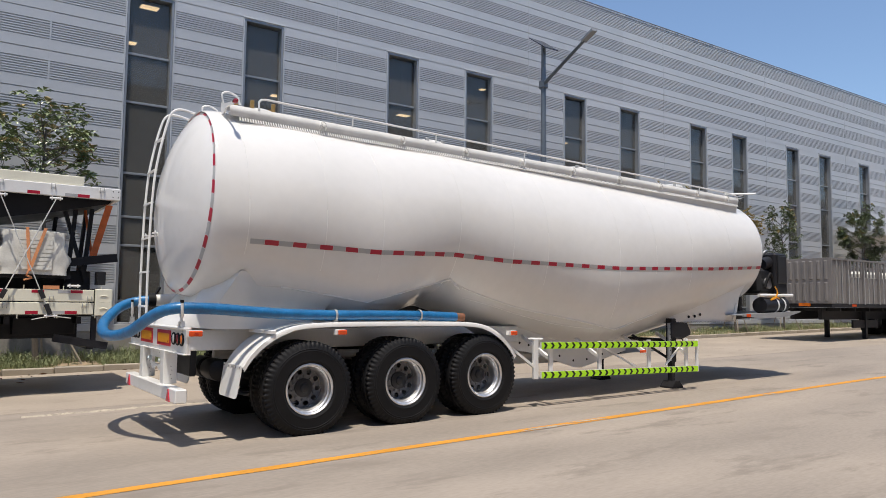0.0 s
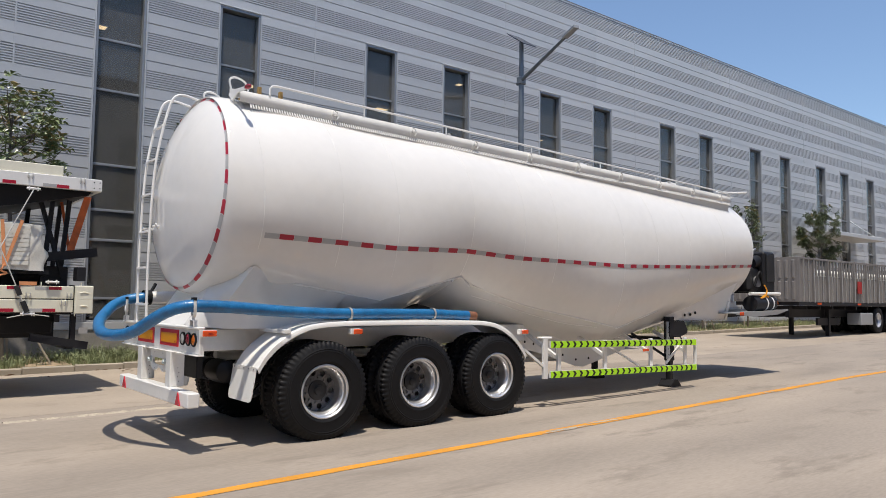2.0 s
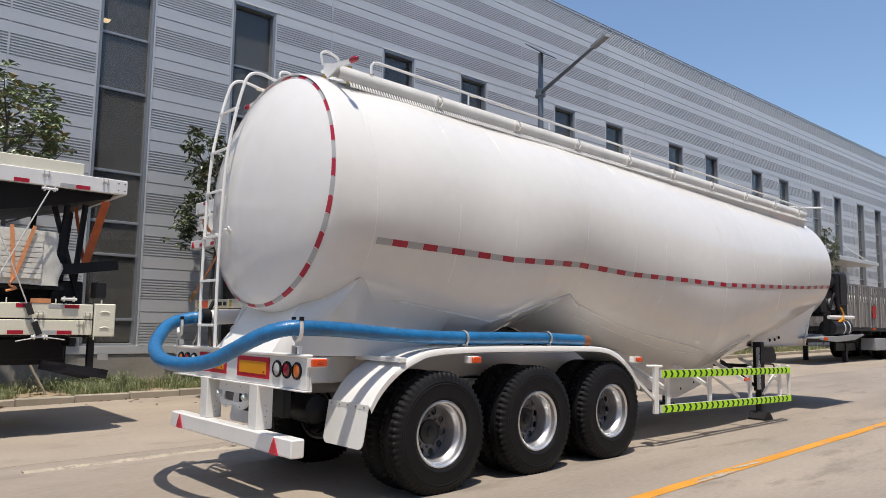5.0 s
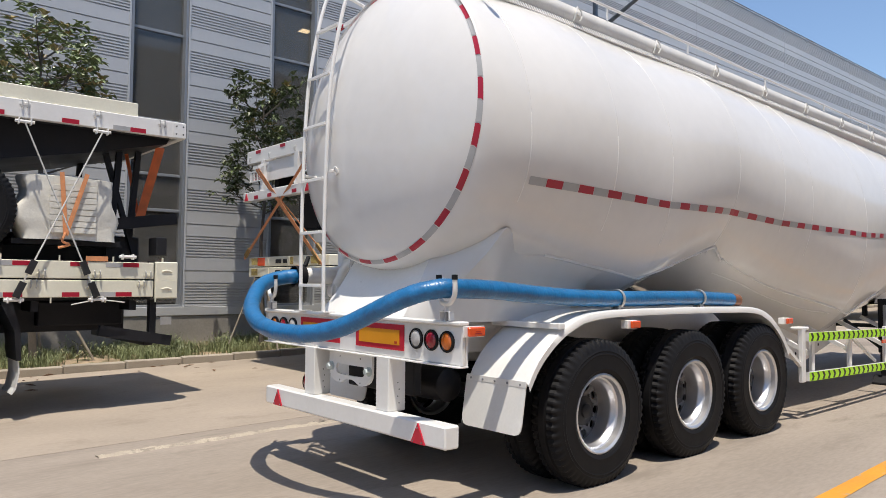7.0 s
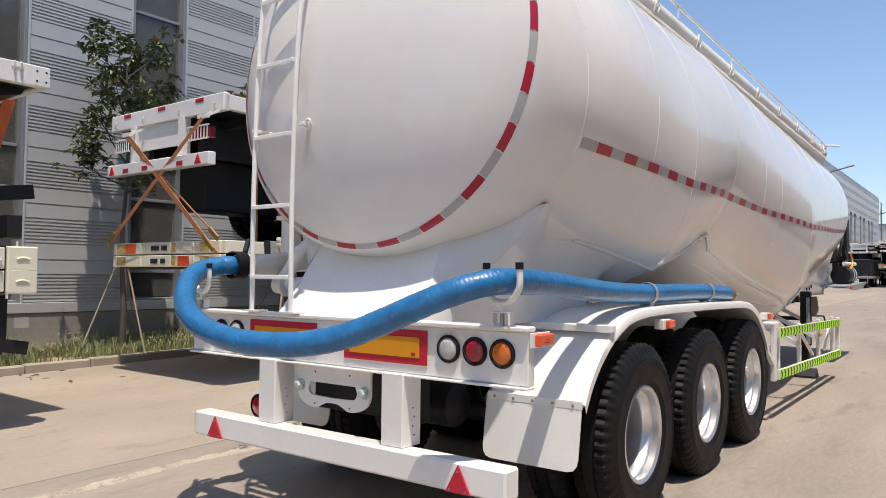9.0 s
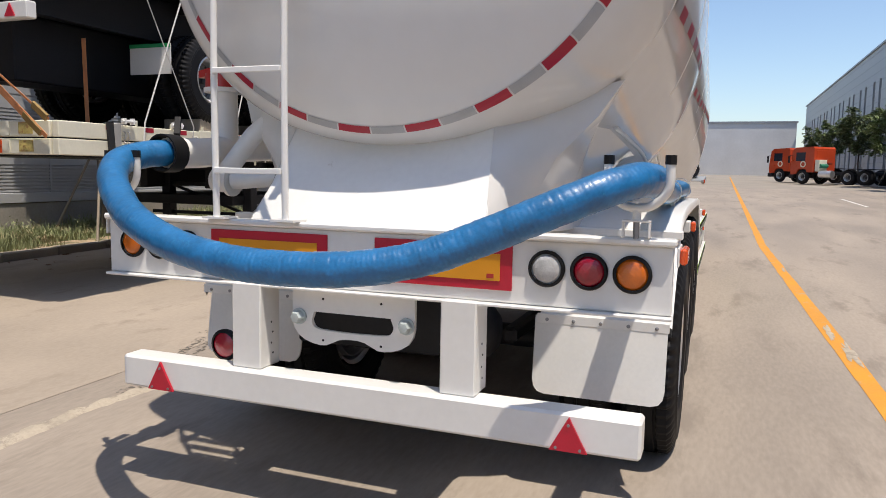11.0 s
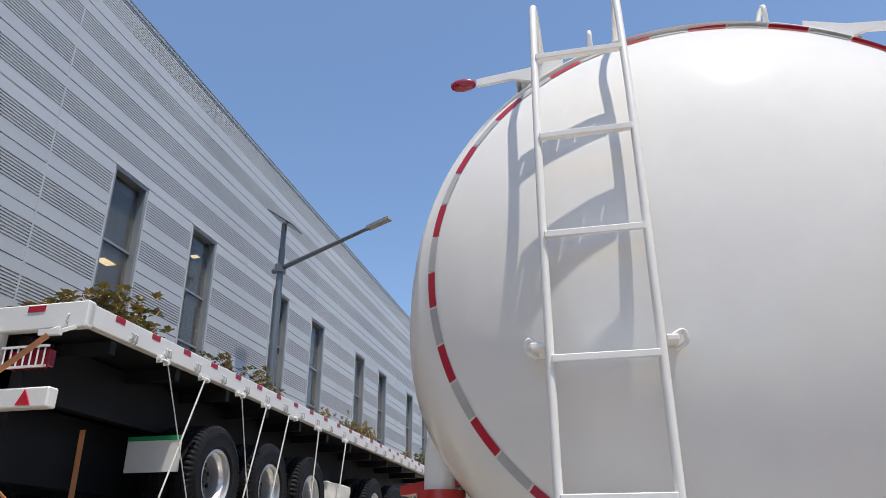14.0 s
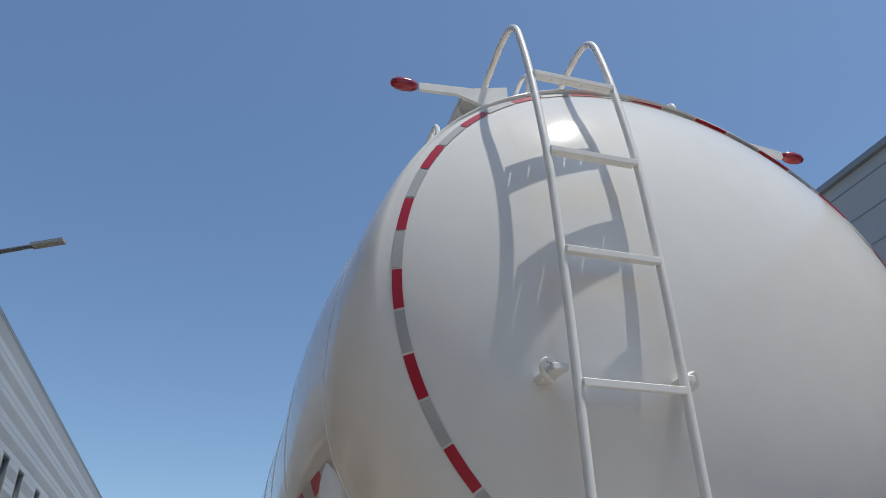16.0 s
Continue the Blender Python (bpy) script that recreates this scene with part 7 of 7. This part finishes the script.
for xa, xb, dy in ((-0.80, -0.635, 0.05), (-1.305, -1.48, 0.06)):
    for ua, ub in ((0.0, 0.38), (0.62, 1.05)):
        part("rubber_pad", Geo().bar((xa + (xb - xa) * ua, AY0 - dy, 1.76 - 0.4 * ua), (xa + (xb - xa) * ub, AY0 - dy, 1.76 - 0.4 * ub), 0.075, 0.03, up=(0, 1, 0)), M_HUB, low_a, "dark rubber pad sleeved on the rope")
chassis(low_b, 6.2, 16.0, BY0, BY1, 1.60, 0.4)
for y in (5.25, 6.78):
    lg = part("landing_leg", Geo().box(6.58, 6.74, y - 0.08, y + 0.08, 0.5, 1.6, 0.01), M_BLACK, low_b, "black landing leg")
    part("inner_leg", Geo().box(6.61, 6.71, y - 0.05, y + 0.05, ground_z(6.7) + 0.05, 0.52, 0.008), M_BLACK, lg)
    part("foot", Geo().prism([(6.5, ground_z(6.7)), (6.82, ground_z(6.7)), (6.74, ground_z(6.7) + 0.12), (6.58, ground_z(6.7) + 0.12)], "y", y - 0.13, y + 0.13), M_BLACK, lg)
part("leg_frame", Geo().bar((6.66, 5.3, 1.25), (6.66, 7.2, 1.25), 0.06, 0.06).bar((6.66, 5.3, 0.8), (6.66, 7.1, 0.8), 0.05, 0.05).bar((6.66, 5.3, 0.8), (6.66, 6.75, 1.25), 0.04, 0.04), M_BLACK, low_b)
part("spare_rack", Geo().box(6.3, 8.4, 5.3, 7.2, 0.95, 1.1, 0.01), M_BLACK, low_b)
sgb = part("side_guard", Geo().box(7.2, 7.27, BY0 + 0.05, BY0 + 0.1, 0.73, 1.27, 0.006), M_WHITE, low_b, "white side guard frame")
part("upright", Geo().box(8.3, 8.36, BY0 + 0.05, BY0 + 0.1, 0.75, 1.27, 0.006), M_WHITE, sgb)
part("upright", Geo().box(9.55, 9.62, BY0 + 0.05, BY0 + 0.1, 0.75, 1.27, 0.006), M_WHITE, sgb)
for z in (1.15, 0.75):
    part("guard_rail", Geo().box(7.2, 10.6, BY0 + 0.03, BY0 + 0.06, z, z + 0.12, 0.006), M_WHITE, sgb)
    for k in range(4):
        part("reflector", Geo().box(7.5 + 0.75 * k, 7.64 + 0.75 * k, BY0 + 0.026, BY0 + 0.03, z + 0.03, z + 0.085), M_TRED, sgb)
for x in (11.5, 12.85, 14.2):
    tyre_wheel(low_b, x, BY0 + 0.3, ground_z(x) + R_T - 0.012, -1, x * 31)
    tyre_wheel(low_b, x, BY1 - 0.3, ground_z(x) + R_T - 0.012, 1, x * 31)

up_b = thing("flatbed_trailer", "white three-axle flatbed trailer riding on the stack", "trailer", (9, 6.2, 1.98), "stacked flatbeds")
reflect_beam(up_b, "side_beam", 2.83, 16.2, BY0, 3.70, 3.90, -1, M_WHITE, 0.58, 0.35)
part("side_beam", Geo().box(2.83, 16.2, BY1 - 0.09, BY1, 3.70, 3.90, 0.008), M_WHITE, up_b)
rbeam = part("rear_beam", Geo().box(2.80, 2.9, BY0, BY1, 3.68, 3.92, 0.012), M_WHITE, up_b, "white rear cross beam")
for y in (5.4, 6.3, 7.2):
    part("reflector", Geo().box(2.794, 2.799, y - 0.09, y + 0.09, 3.845, 3.90), M_TRED, rbeam)
for y in (5.05, 5.85, 6.75, 7.5):
    part("rope_hook", Geo().tube([(2.797, y, 3.80), (2.775, y, 3.785), (2.77, y, 3.73), (2.797, y, 3.715)], 0.008, 5), M_GALV, rbeam)
part("deck", Geo().box(2.91, 16.1, BY0 + 0.1, BY1 - 0.1, 3.72, 3.86), M_BLACK, up_b, "black deck underside")
part("rear_panel", Geo().box(2.84, 2.87, 5.75, 7.1, 3.32, 3.68, 0.006), M_WHITE, up_b, "white rear lamp panel")
for y0_, y1_ in ((5.2, 5.68), (7.15, 7.55)):
    lgd = part("lamp_guard", Geo().box(2.8, 2.82, y0_, y1_, 3.52, 3.54).box(2.8, 2.82, y0_, y1_, 3.34, 3.36), M_WHITE, up_b)
    for k in range(7):
        yy = y0_ + (y1_ - y0_) * (k + 0.5) / 7
        part("guard_bar", Geo().tube([(2.81, yy, 3.35), (2.81, yy, 3.53)], 0.008, 5), M_WHITE, lgd)
    part("lamp_unit", Geo().box(2.86, 2.94, y0_ + 0.02, y1_ - 0.02, 3.36, 3.52, 0.01), M_LRED, up_b, "red lamp unit behind bars")
bb = part("bumper", Geo().box(2.66, 2.78, 4.98, 7.48, 2.96, 3.13, 0.012), M_WHITE, up_b, "white bumper with red triangles")
for y in (5.2, 7.34):
    part("reflector_triangle", Geo().prism([(y - 0.07, 2.98), (y + 0.07, 2.98), (y, 3.11)], "x", 2.645, 2.657), M_PRED, bb)
for y in (5.55, 6.4, 6.9):
    part("reflector", Geo().box(2.652, 2.658, y, y + 0.14, 2.99, 3.05), M_TRED, bb)
for y in (5.8, 7.0):
    part("bumper_post", Geo().box(2.78, 2.9, y - 0.06, y + 0.06, 3.0, 3.7), M_WHITE, up_b)
chassis(up_b, 3.0, 16.0, BY0, BY1, 3.70, 0.55)
part("underframe", Geo().box(3.3, 15.8, 5.95, 6.6, 2.45, 3.2, 0.02), M_BLACK, up_b, "dark running gear")
for x in (5.45, 6.85, 8.25, 11.35, 12.7):
    tyre_wheel(up_b, x, BY0 + 0.2, 2.68, -1, x * 23)
    part("timber_baulk", Geo().box(x - 0.25, x + 0.25, BY0 + 0.1, BY0 + 0.7, 1.98, 2.15, 0.01), M_STAKE, up_b, "timber baulk under the wheels")
    if x < 10:
        tyre_wheel(up_b, x, BY1 - 0.2, 2.70, 1, x * 23)
fp_ = part("mud_flap", Geo().box(4.62, 4.635, BY0 + 0.06, BY0 + 0.70, 2.66, 3.03, 0.004), M_FLAPW, up_b, "pale mud flap with green edge")
part("green_edge", Geo().box(4.615, 4.619, BY0 + 0.06, BY0 + 0.70, 2.985, 3.032), mat("green_tape", (0.02, 0.30, 0.10), 0.5, var=0.05), fp_)
for k, x in enumerate((3.95, 4.75, 5.6, 6.3, 7.2, 8.1, 9.3)):
    winch(up_b, x, BY0, 3.66, -1)
    winch(low_b, x - 0.15, BY0, 2.02, -1)
    if k % 2 == 0:
        winch(low_b, x - 0.2, BY0, 1.58, -1)
for xa, xb in ((4.75, 4.05), (4.0, 4.9), (6.3, 5.75), (7.0, 6.5), (5.6, 6.2), (8.1, 7.9), (9.3, 8.9)):
    rope("lashing_rope", "taut pale lashing rope down the stack's side", [(xa, BY0 - 0.05, 3.66), (xb, BY0 - 0.04, 2.02), (xb - 0.05, BY0 - 0.05, 1.6)], 0.010 if xa > xb else 0.007)
wrapped_crate(9.0, 10.1, 4.98, 5.5, 2.0, 3.02, 7.0, False)
for a, b in (((2.62, 6.91, 3.50), (2.79, 5.0, 1.83)), ((2.615, 6.83, 3.51), (2.79, 4.93, 1.80)), ((2.60, 5.05, 3.55), (2.79, 7.66, 1.95))):
    strap(a, b, 0.052, "taut orange strap crossing the stack's rear")
strap((2.63, 6.80, 3.42), (2.80, 4.90, 1.98), 0.025, "thin orange strap tail crossing the stack's rear")
for y, z in ((6.88, 3.53), (5.05, 3.58)):
    rw = Geo().bar((2.62, y - 0.1, z), (2.62, y + 0.1, z), 0.05, 0.05).bar((2.62, y - 0.08, z), (2.80, y - 0.08, z + 0.1), 0.03, 0.03).bar((2.62, y + 0.08, z), (2.80, y + 0.08, z + 0.1), 0.03, 0.03)
    part("winch", rw, M_WHITE, up_b, "white strap winch")
for a, b in (((2.775, 5.22, 2.03), (2.785, 5.0, 1.84)), ((2.785, 5.1, 2.13), (2.79, 4.92, 1.99)), ((2.775, 7.42, 2.12), (2.785, 7.6, 1.99))):
    part("strap_ratchet", Geo().bar(a, b, 0.075, 0.03, up=(1, 0, 0.3)), M_BRASS, low_b, "brass-coloured strap ratchet")
whole("lashing_strap", Geo().bar((3.93, 5.6, 3.0), (3.95, 5.6, 2.0), 0.06, 0.006, up=(1, 0, 0)), M_ORANGE, "orange strap hanging under the upper deck", "strap", group="orange straps")
# stacks far down the road
for src in (low_b, up_b):
    copy_thing(src, pose(src.location.x + 64.8, src.location.y - 3.05, src.location.z + 0.95))
    copy_thing(src, pose(src.location.x + 69.5, src.location.y + 0.2, src.location.z + 1.0))
far_dark = thing("dark_truck", "dark flatbed truck parked far down the road", "truck", (66, 6.5, 0.98))
part("body", Geo().box(66, 72, 5.0, 7.4, 1.9, 3.3, 0.05), M_BLACK, far_dark)
part("bed", Geo().box(63.5, 72, 4.95, 7.45, 1.7, 1.9, 0.02), M_GREYP, far_dark)
for x in (65, 69, 70.4):
    tyre_wheel(far_dark, x, 5.2, ground_z(x) + R_T, -1, 0, False)

# fence-sided trailer ahead of the tanker
fen = thing("fence_trailer", "grey high-sided fence trailer with ribbed boards", "trailer", (30, 6.0, ground_z(30)))
FY0, FY1, FX0, FX1 = 4.8, 7.3, 23.1, 36.2
part("deck", Geo().box(FX0, FX1, FY0, FY1, 1.58, 1.72, 0.01), M_BLACK, fen)
for y, s in ((FY0, -1), (FY1, 1)):
    x = FX0
    k = 0
    while x < FX1 - 0.1:
        w_ = 1.2
        pn = Geo()
        full = k < 1
        ztop = 3.35 if full else 2.72
        rows = []
        m_ = 12
        for i in range(m_ * 2 + 1):
            xx = x + 0.06 + (w_ - 0.12) * i / (m_ * 2)
            d = 0.03 * (1 if (i // 2) % 2 else 0)
            rows.append([(xx, y + s * d - s * 0.03, 1.73), (xx, y + s * d - s * 0.03, ztop)])
        pn.grid(rows)
        rows2 = [[(a[0], a[1] - s * 0.012, a[2]), (b[0], b[1] - s * 0.012, b[2])] for a, b in rows]
        pn.grid(rows2)
        part("side_board", pn, M_FENCE, fen, fix=False)
        part("fence_post", Geo().box(x - 0.04, x + 0.04, y - 0.05, y + 0.05, 1.72, 3.4, 0.006), M_FENCE, fen)
        if not full:
            for j in range(4):
                part("fence_bar", Geo().box(x + 0.2 + j * 0.27, x + 0.26 + j * 0.27, y - 0.025, y + 0.025, 2.73, 3.32), M_FENCE, fen)
            part("white_stay", Geo().box(x - 0.03, x + 0.03, y + s * 0.052, y + s * 0.06, 1.7, 3.0), M_GALV, fen)
        # two pale strips a panel paint the light caught on the board ribs
        for j in range(2):
            part("pale_stay", Geo().box(x + 0.38 + 0.4 * j, x + 0.41 + 0.4 * j, min(y, y + s * 0.03), max(y, y + s * 0.03), 1.73, ztop), M_GALV, fen)
        part("top_rail", Geo().box(x + 0.041, x + w_ - 0.041, y - 0.03, y + 0.03, 3.33, 3.40, 0.006), M_FENCE, fen)
        if k % 3 == 1 and s < 0:
            part("orange_reflector", Geo().box(x + 0.3, x + 0.62, y - 0.012, y - 0.002, 1.62, 1.7), M_LORG, fen)
        x += w_
        k += 1
fbd = part("front_board", Geo().box(FX0 - 0.05, FX0 - 0.01, FY0, FY1, 1.72, 3.4, 0.006), M_FENCE, fen)
for za, zb in ((1.80, 2.50), (2.60, 3.30)):
    for k in range(9):
        y = FY0 + 0.16 + 0.272 * k
        part("pressed_rib", Geo().hexa([(FX0 - 0.051, y - 0.07, za), (FX0 - 0.051, y + 0.07, za), (FX0 - 0.095, y + 0.035, za + 0.03), (FX0 - 0.095, y - 0.035, za + 0.03), (FX0 - 0.051, y - 0.07, zb), (FX0 - 0.051, y + 0.07, zb), (FX0 - 0.095, y + 0.035, zb - 0.03), (FX0 - 0.095, y - 0.035, zb - 0.03)]), M_FENCE, fbd)
part("orange_reflector", Geo().box(FX0 - 0.06, FX0 - 0.051, FY0 + 0.75, FY0 + 1.2, 1.62, 1.74), M_LAMB, fbd, "amber reflector plate")
part("rear_board", Geo().box(FX1, FX1 + 0.04, FY0, FY1, 1.72, 3.4, 0.006), M_FENCE, fen)
part("red_flag", Geo().box(28.1, 28.5, FY0 - 0.07, FY0 - 0.055, 2.1, 2.6), M_RED, fen)
part("load", Geo().box(25.8, 35.5, FY0 + 0.3, FY1 - 0.3, 1.73, 3.0, 0.1), M_WRAP, fen, "pale wrapped load")
chassis(fen, FX0 + 0.5, FX1, FY0, FY1, 1.57, 0.45)
for y in (5.3, 6.8):
    part("landing_leg", Geo().box(26.5, 26.66, y - 0.08, y + 0.08, ground_z(26.6), 1.5, 0.01), M_BLACK, fen)
part("leg_brace", Geo().bar((25.6, 5.3, 0.95), (27.6, 5.3, 0.95), 0.08, 0.3), M_BLACK, fen)
for x in (30.6, 31.95, 33.3):
    tyre_wheel(fen, x, FY0 + 0.25, ground_z(x) + R_T - 0.012, -1, x * 29)
    tyre_wheel(fen, x, FY1 - 0.25, ground_z(x) + R_T - 0.012, 1, x * 29)
part("tool_box", Geo().box(28.6, 29.8, FY0 + 0.03, FY0 + 0.6, 0.8, 1.3, 0.02), M_GREYP, fen)

fen.matrix_basis = Matrix.Translation((31.5, 5.3, ground_z(31.5)))



# ---- orange tipper trucks across the road ----
def truck():
    t = thing("orange_truck", "orange cab-over truck with black chassis parked across the road", "truck", (0, 0, 0), "orange trucks")
    cab = Geo().prism([(0.05, 0.75), (-0.02, 1.3), (0.02, 1.75), (0.18, 2.75), (0.45, 2.95), (2.1, 3.0), (2.2, 2.85), (2.2, 0.95), (1.6, 0.95), (1.45, 1.2), (0.75, 1.2), (0.55, 0.8)], "y", -1.22, 1.22)
    c = part("cab", cab, M_OTRUCK, t, "glossy orange cab")
    part("windscreen", Geo().hexa([(0.0, -1.08, 1.78), (0.02, -1.08, 1.78), (0.02, 1.08, 1.78), (0.0, 1.08, 1.78), (0.14, -1.02, 2.62), (0.16, -1.02, 2.62), (0.16, 1.02, 2.62), (0.14, 1.02, 2.62)]), M_PANELB, c)
    part("grille", Geo().box(-0.06, -0.01, -0.85, 0.85, 1.0, 1.5, 0.02), M_BLACK, c)
    part("front_bumper", Geo().box(-0.15, 0.3, -1.22, 1.22, 0.45, 0.8, 0.04), M_BLACK, c)
    for s in (-1, 1):
        part("side_window", Geo().box(0.5, 1.4, s * 1.222 - 0.006, s * 1.222 + 0.006, 1.85, 2.55, 0.005), M_PANELB, c)
        part("headlamp", Geo().box(-0.17, -0.14, s * 0.98 - 0.16, s * 0.98 + 0.16, 0.6, 0.78, 0.02), M_LCLR, c)
        mi = part("mirror", Geo().box(-0.05, 0.05, s * 1.42 - 0.09, s * 1.42 + 0.09, 1.7, 2.3, 0.02), M_BLACK, c)
        part("mirror_arm", Geo().tube([(0.2, s * 1.22, 2.35), (0.0, s * 1.4, 2.3)], 0.02, 6), M_BLACK, mi)
        part("door_emblem", Geo().lathe([(0.17, -0.012), (0.26, -0.014), (0.27, 0.0), (0.17, 0.0)], 20, (1.2, s * 1.225, 1.6), "y"), M_CREAM, c, "pale round ring on the door")
    part("chassis", Geo().box(0.4, 7.6, -0.45, 0.45, 0.75, 1.0, 0.02), M_BLACK, t)
    part("cab_back_panel", Geo().box(2.205, 2.24, -0.95, 0.95, 1.7, 2.7, 0.02), M_OTRUCK, c)
    part("equipment_box", Geo().box(2.25, 2.65, -1.15, -0.25, 1.02, 1.95, 0.03), M_CREAM, t, "pale equipment box behind the cab")
    part("air_tank", Geo().tube([(2.68, -1.1, 1.45), (2.68, -0.3, 1.45)], 0.17, 14), mat("green_tank", (0.03, 0.20, 0.12), 0.45, var=0.1), t, "green air tank", smooth=40)
    part("fifth_wheel", Geo().lathe([(0.0, 1.12), (0.42, 1.12), (0.46, 1.08), (0.46, 1.03)], 20, (5.9, 0, 0), "z"), M_STEEL, t, smooth=40)
    for s in (-1, 1):
        part("rear_mudguard", Geo().box(4.6, 7.2, s * 1.05 - 0.3, s * 1.05 + 0.3, 1.2, 1.24, 0.01), M_BLACK, t)
    part("fuel_tank", Geo().tube([(2.6, -0.9, 0.8), (3.7, -0.9, 0.8)], 0.3, 14), M_ALU, t, smooth=40)
    for x in (1.1, 5.2, 6.6):
        for s in (-1, 1):
            tyre_wheel(t, x, s * 1.05, R_T, s, x * 40, x > 2)
    return t


tk = truck()
tk.matrix_basis = pose(34.7, -9.96, ground_z(34), 0, 0, -135)
for x, y in ((65.5, -7.6), (71.5, -6.3)):
    copy_thing(tk, pose(x, y, ground_z(x), 0, 0, -135))
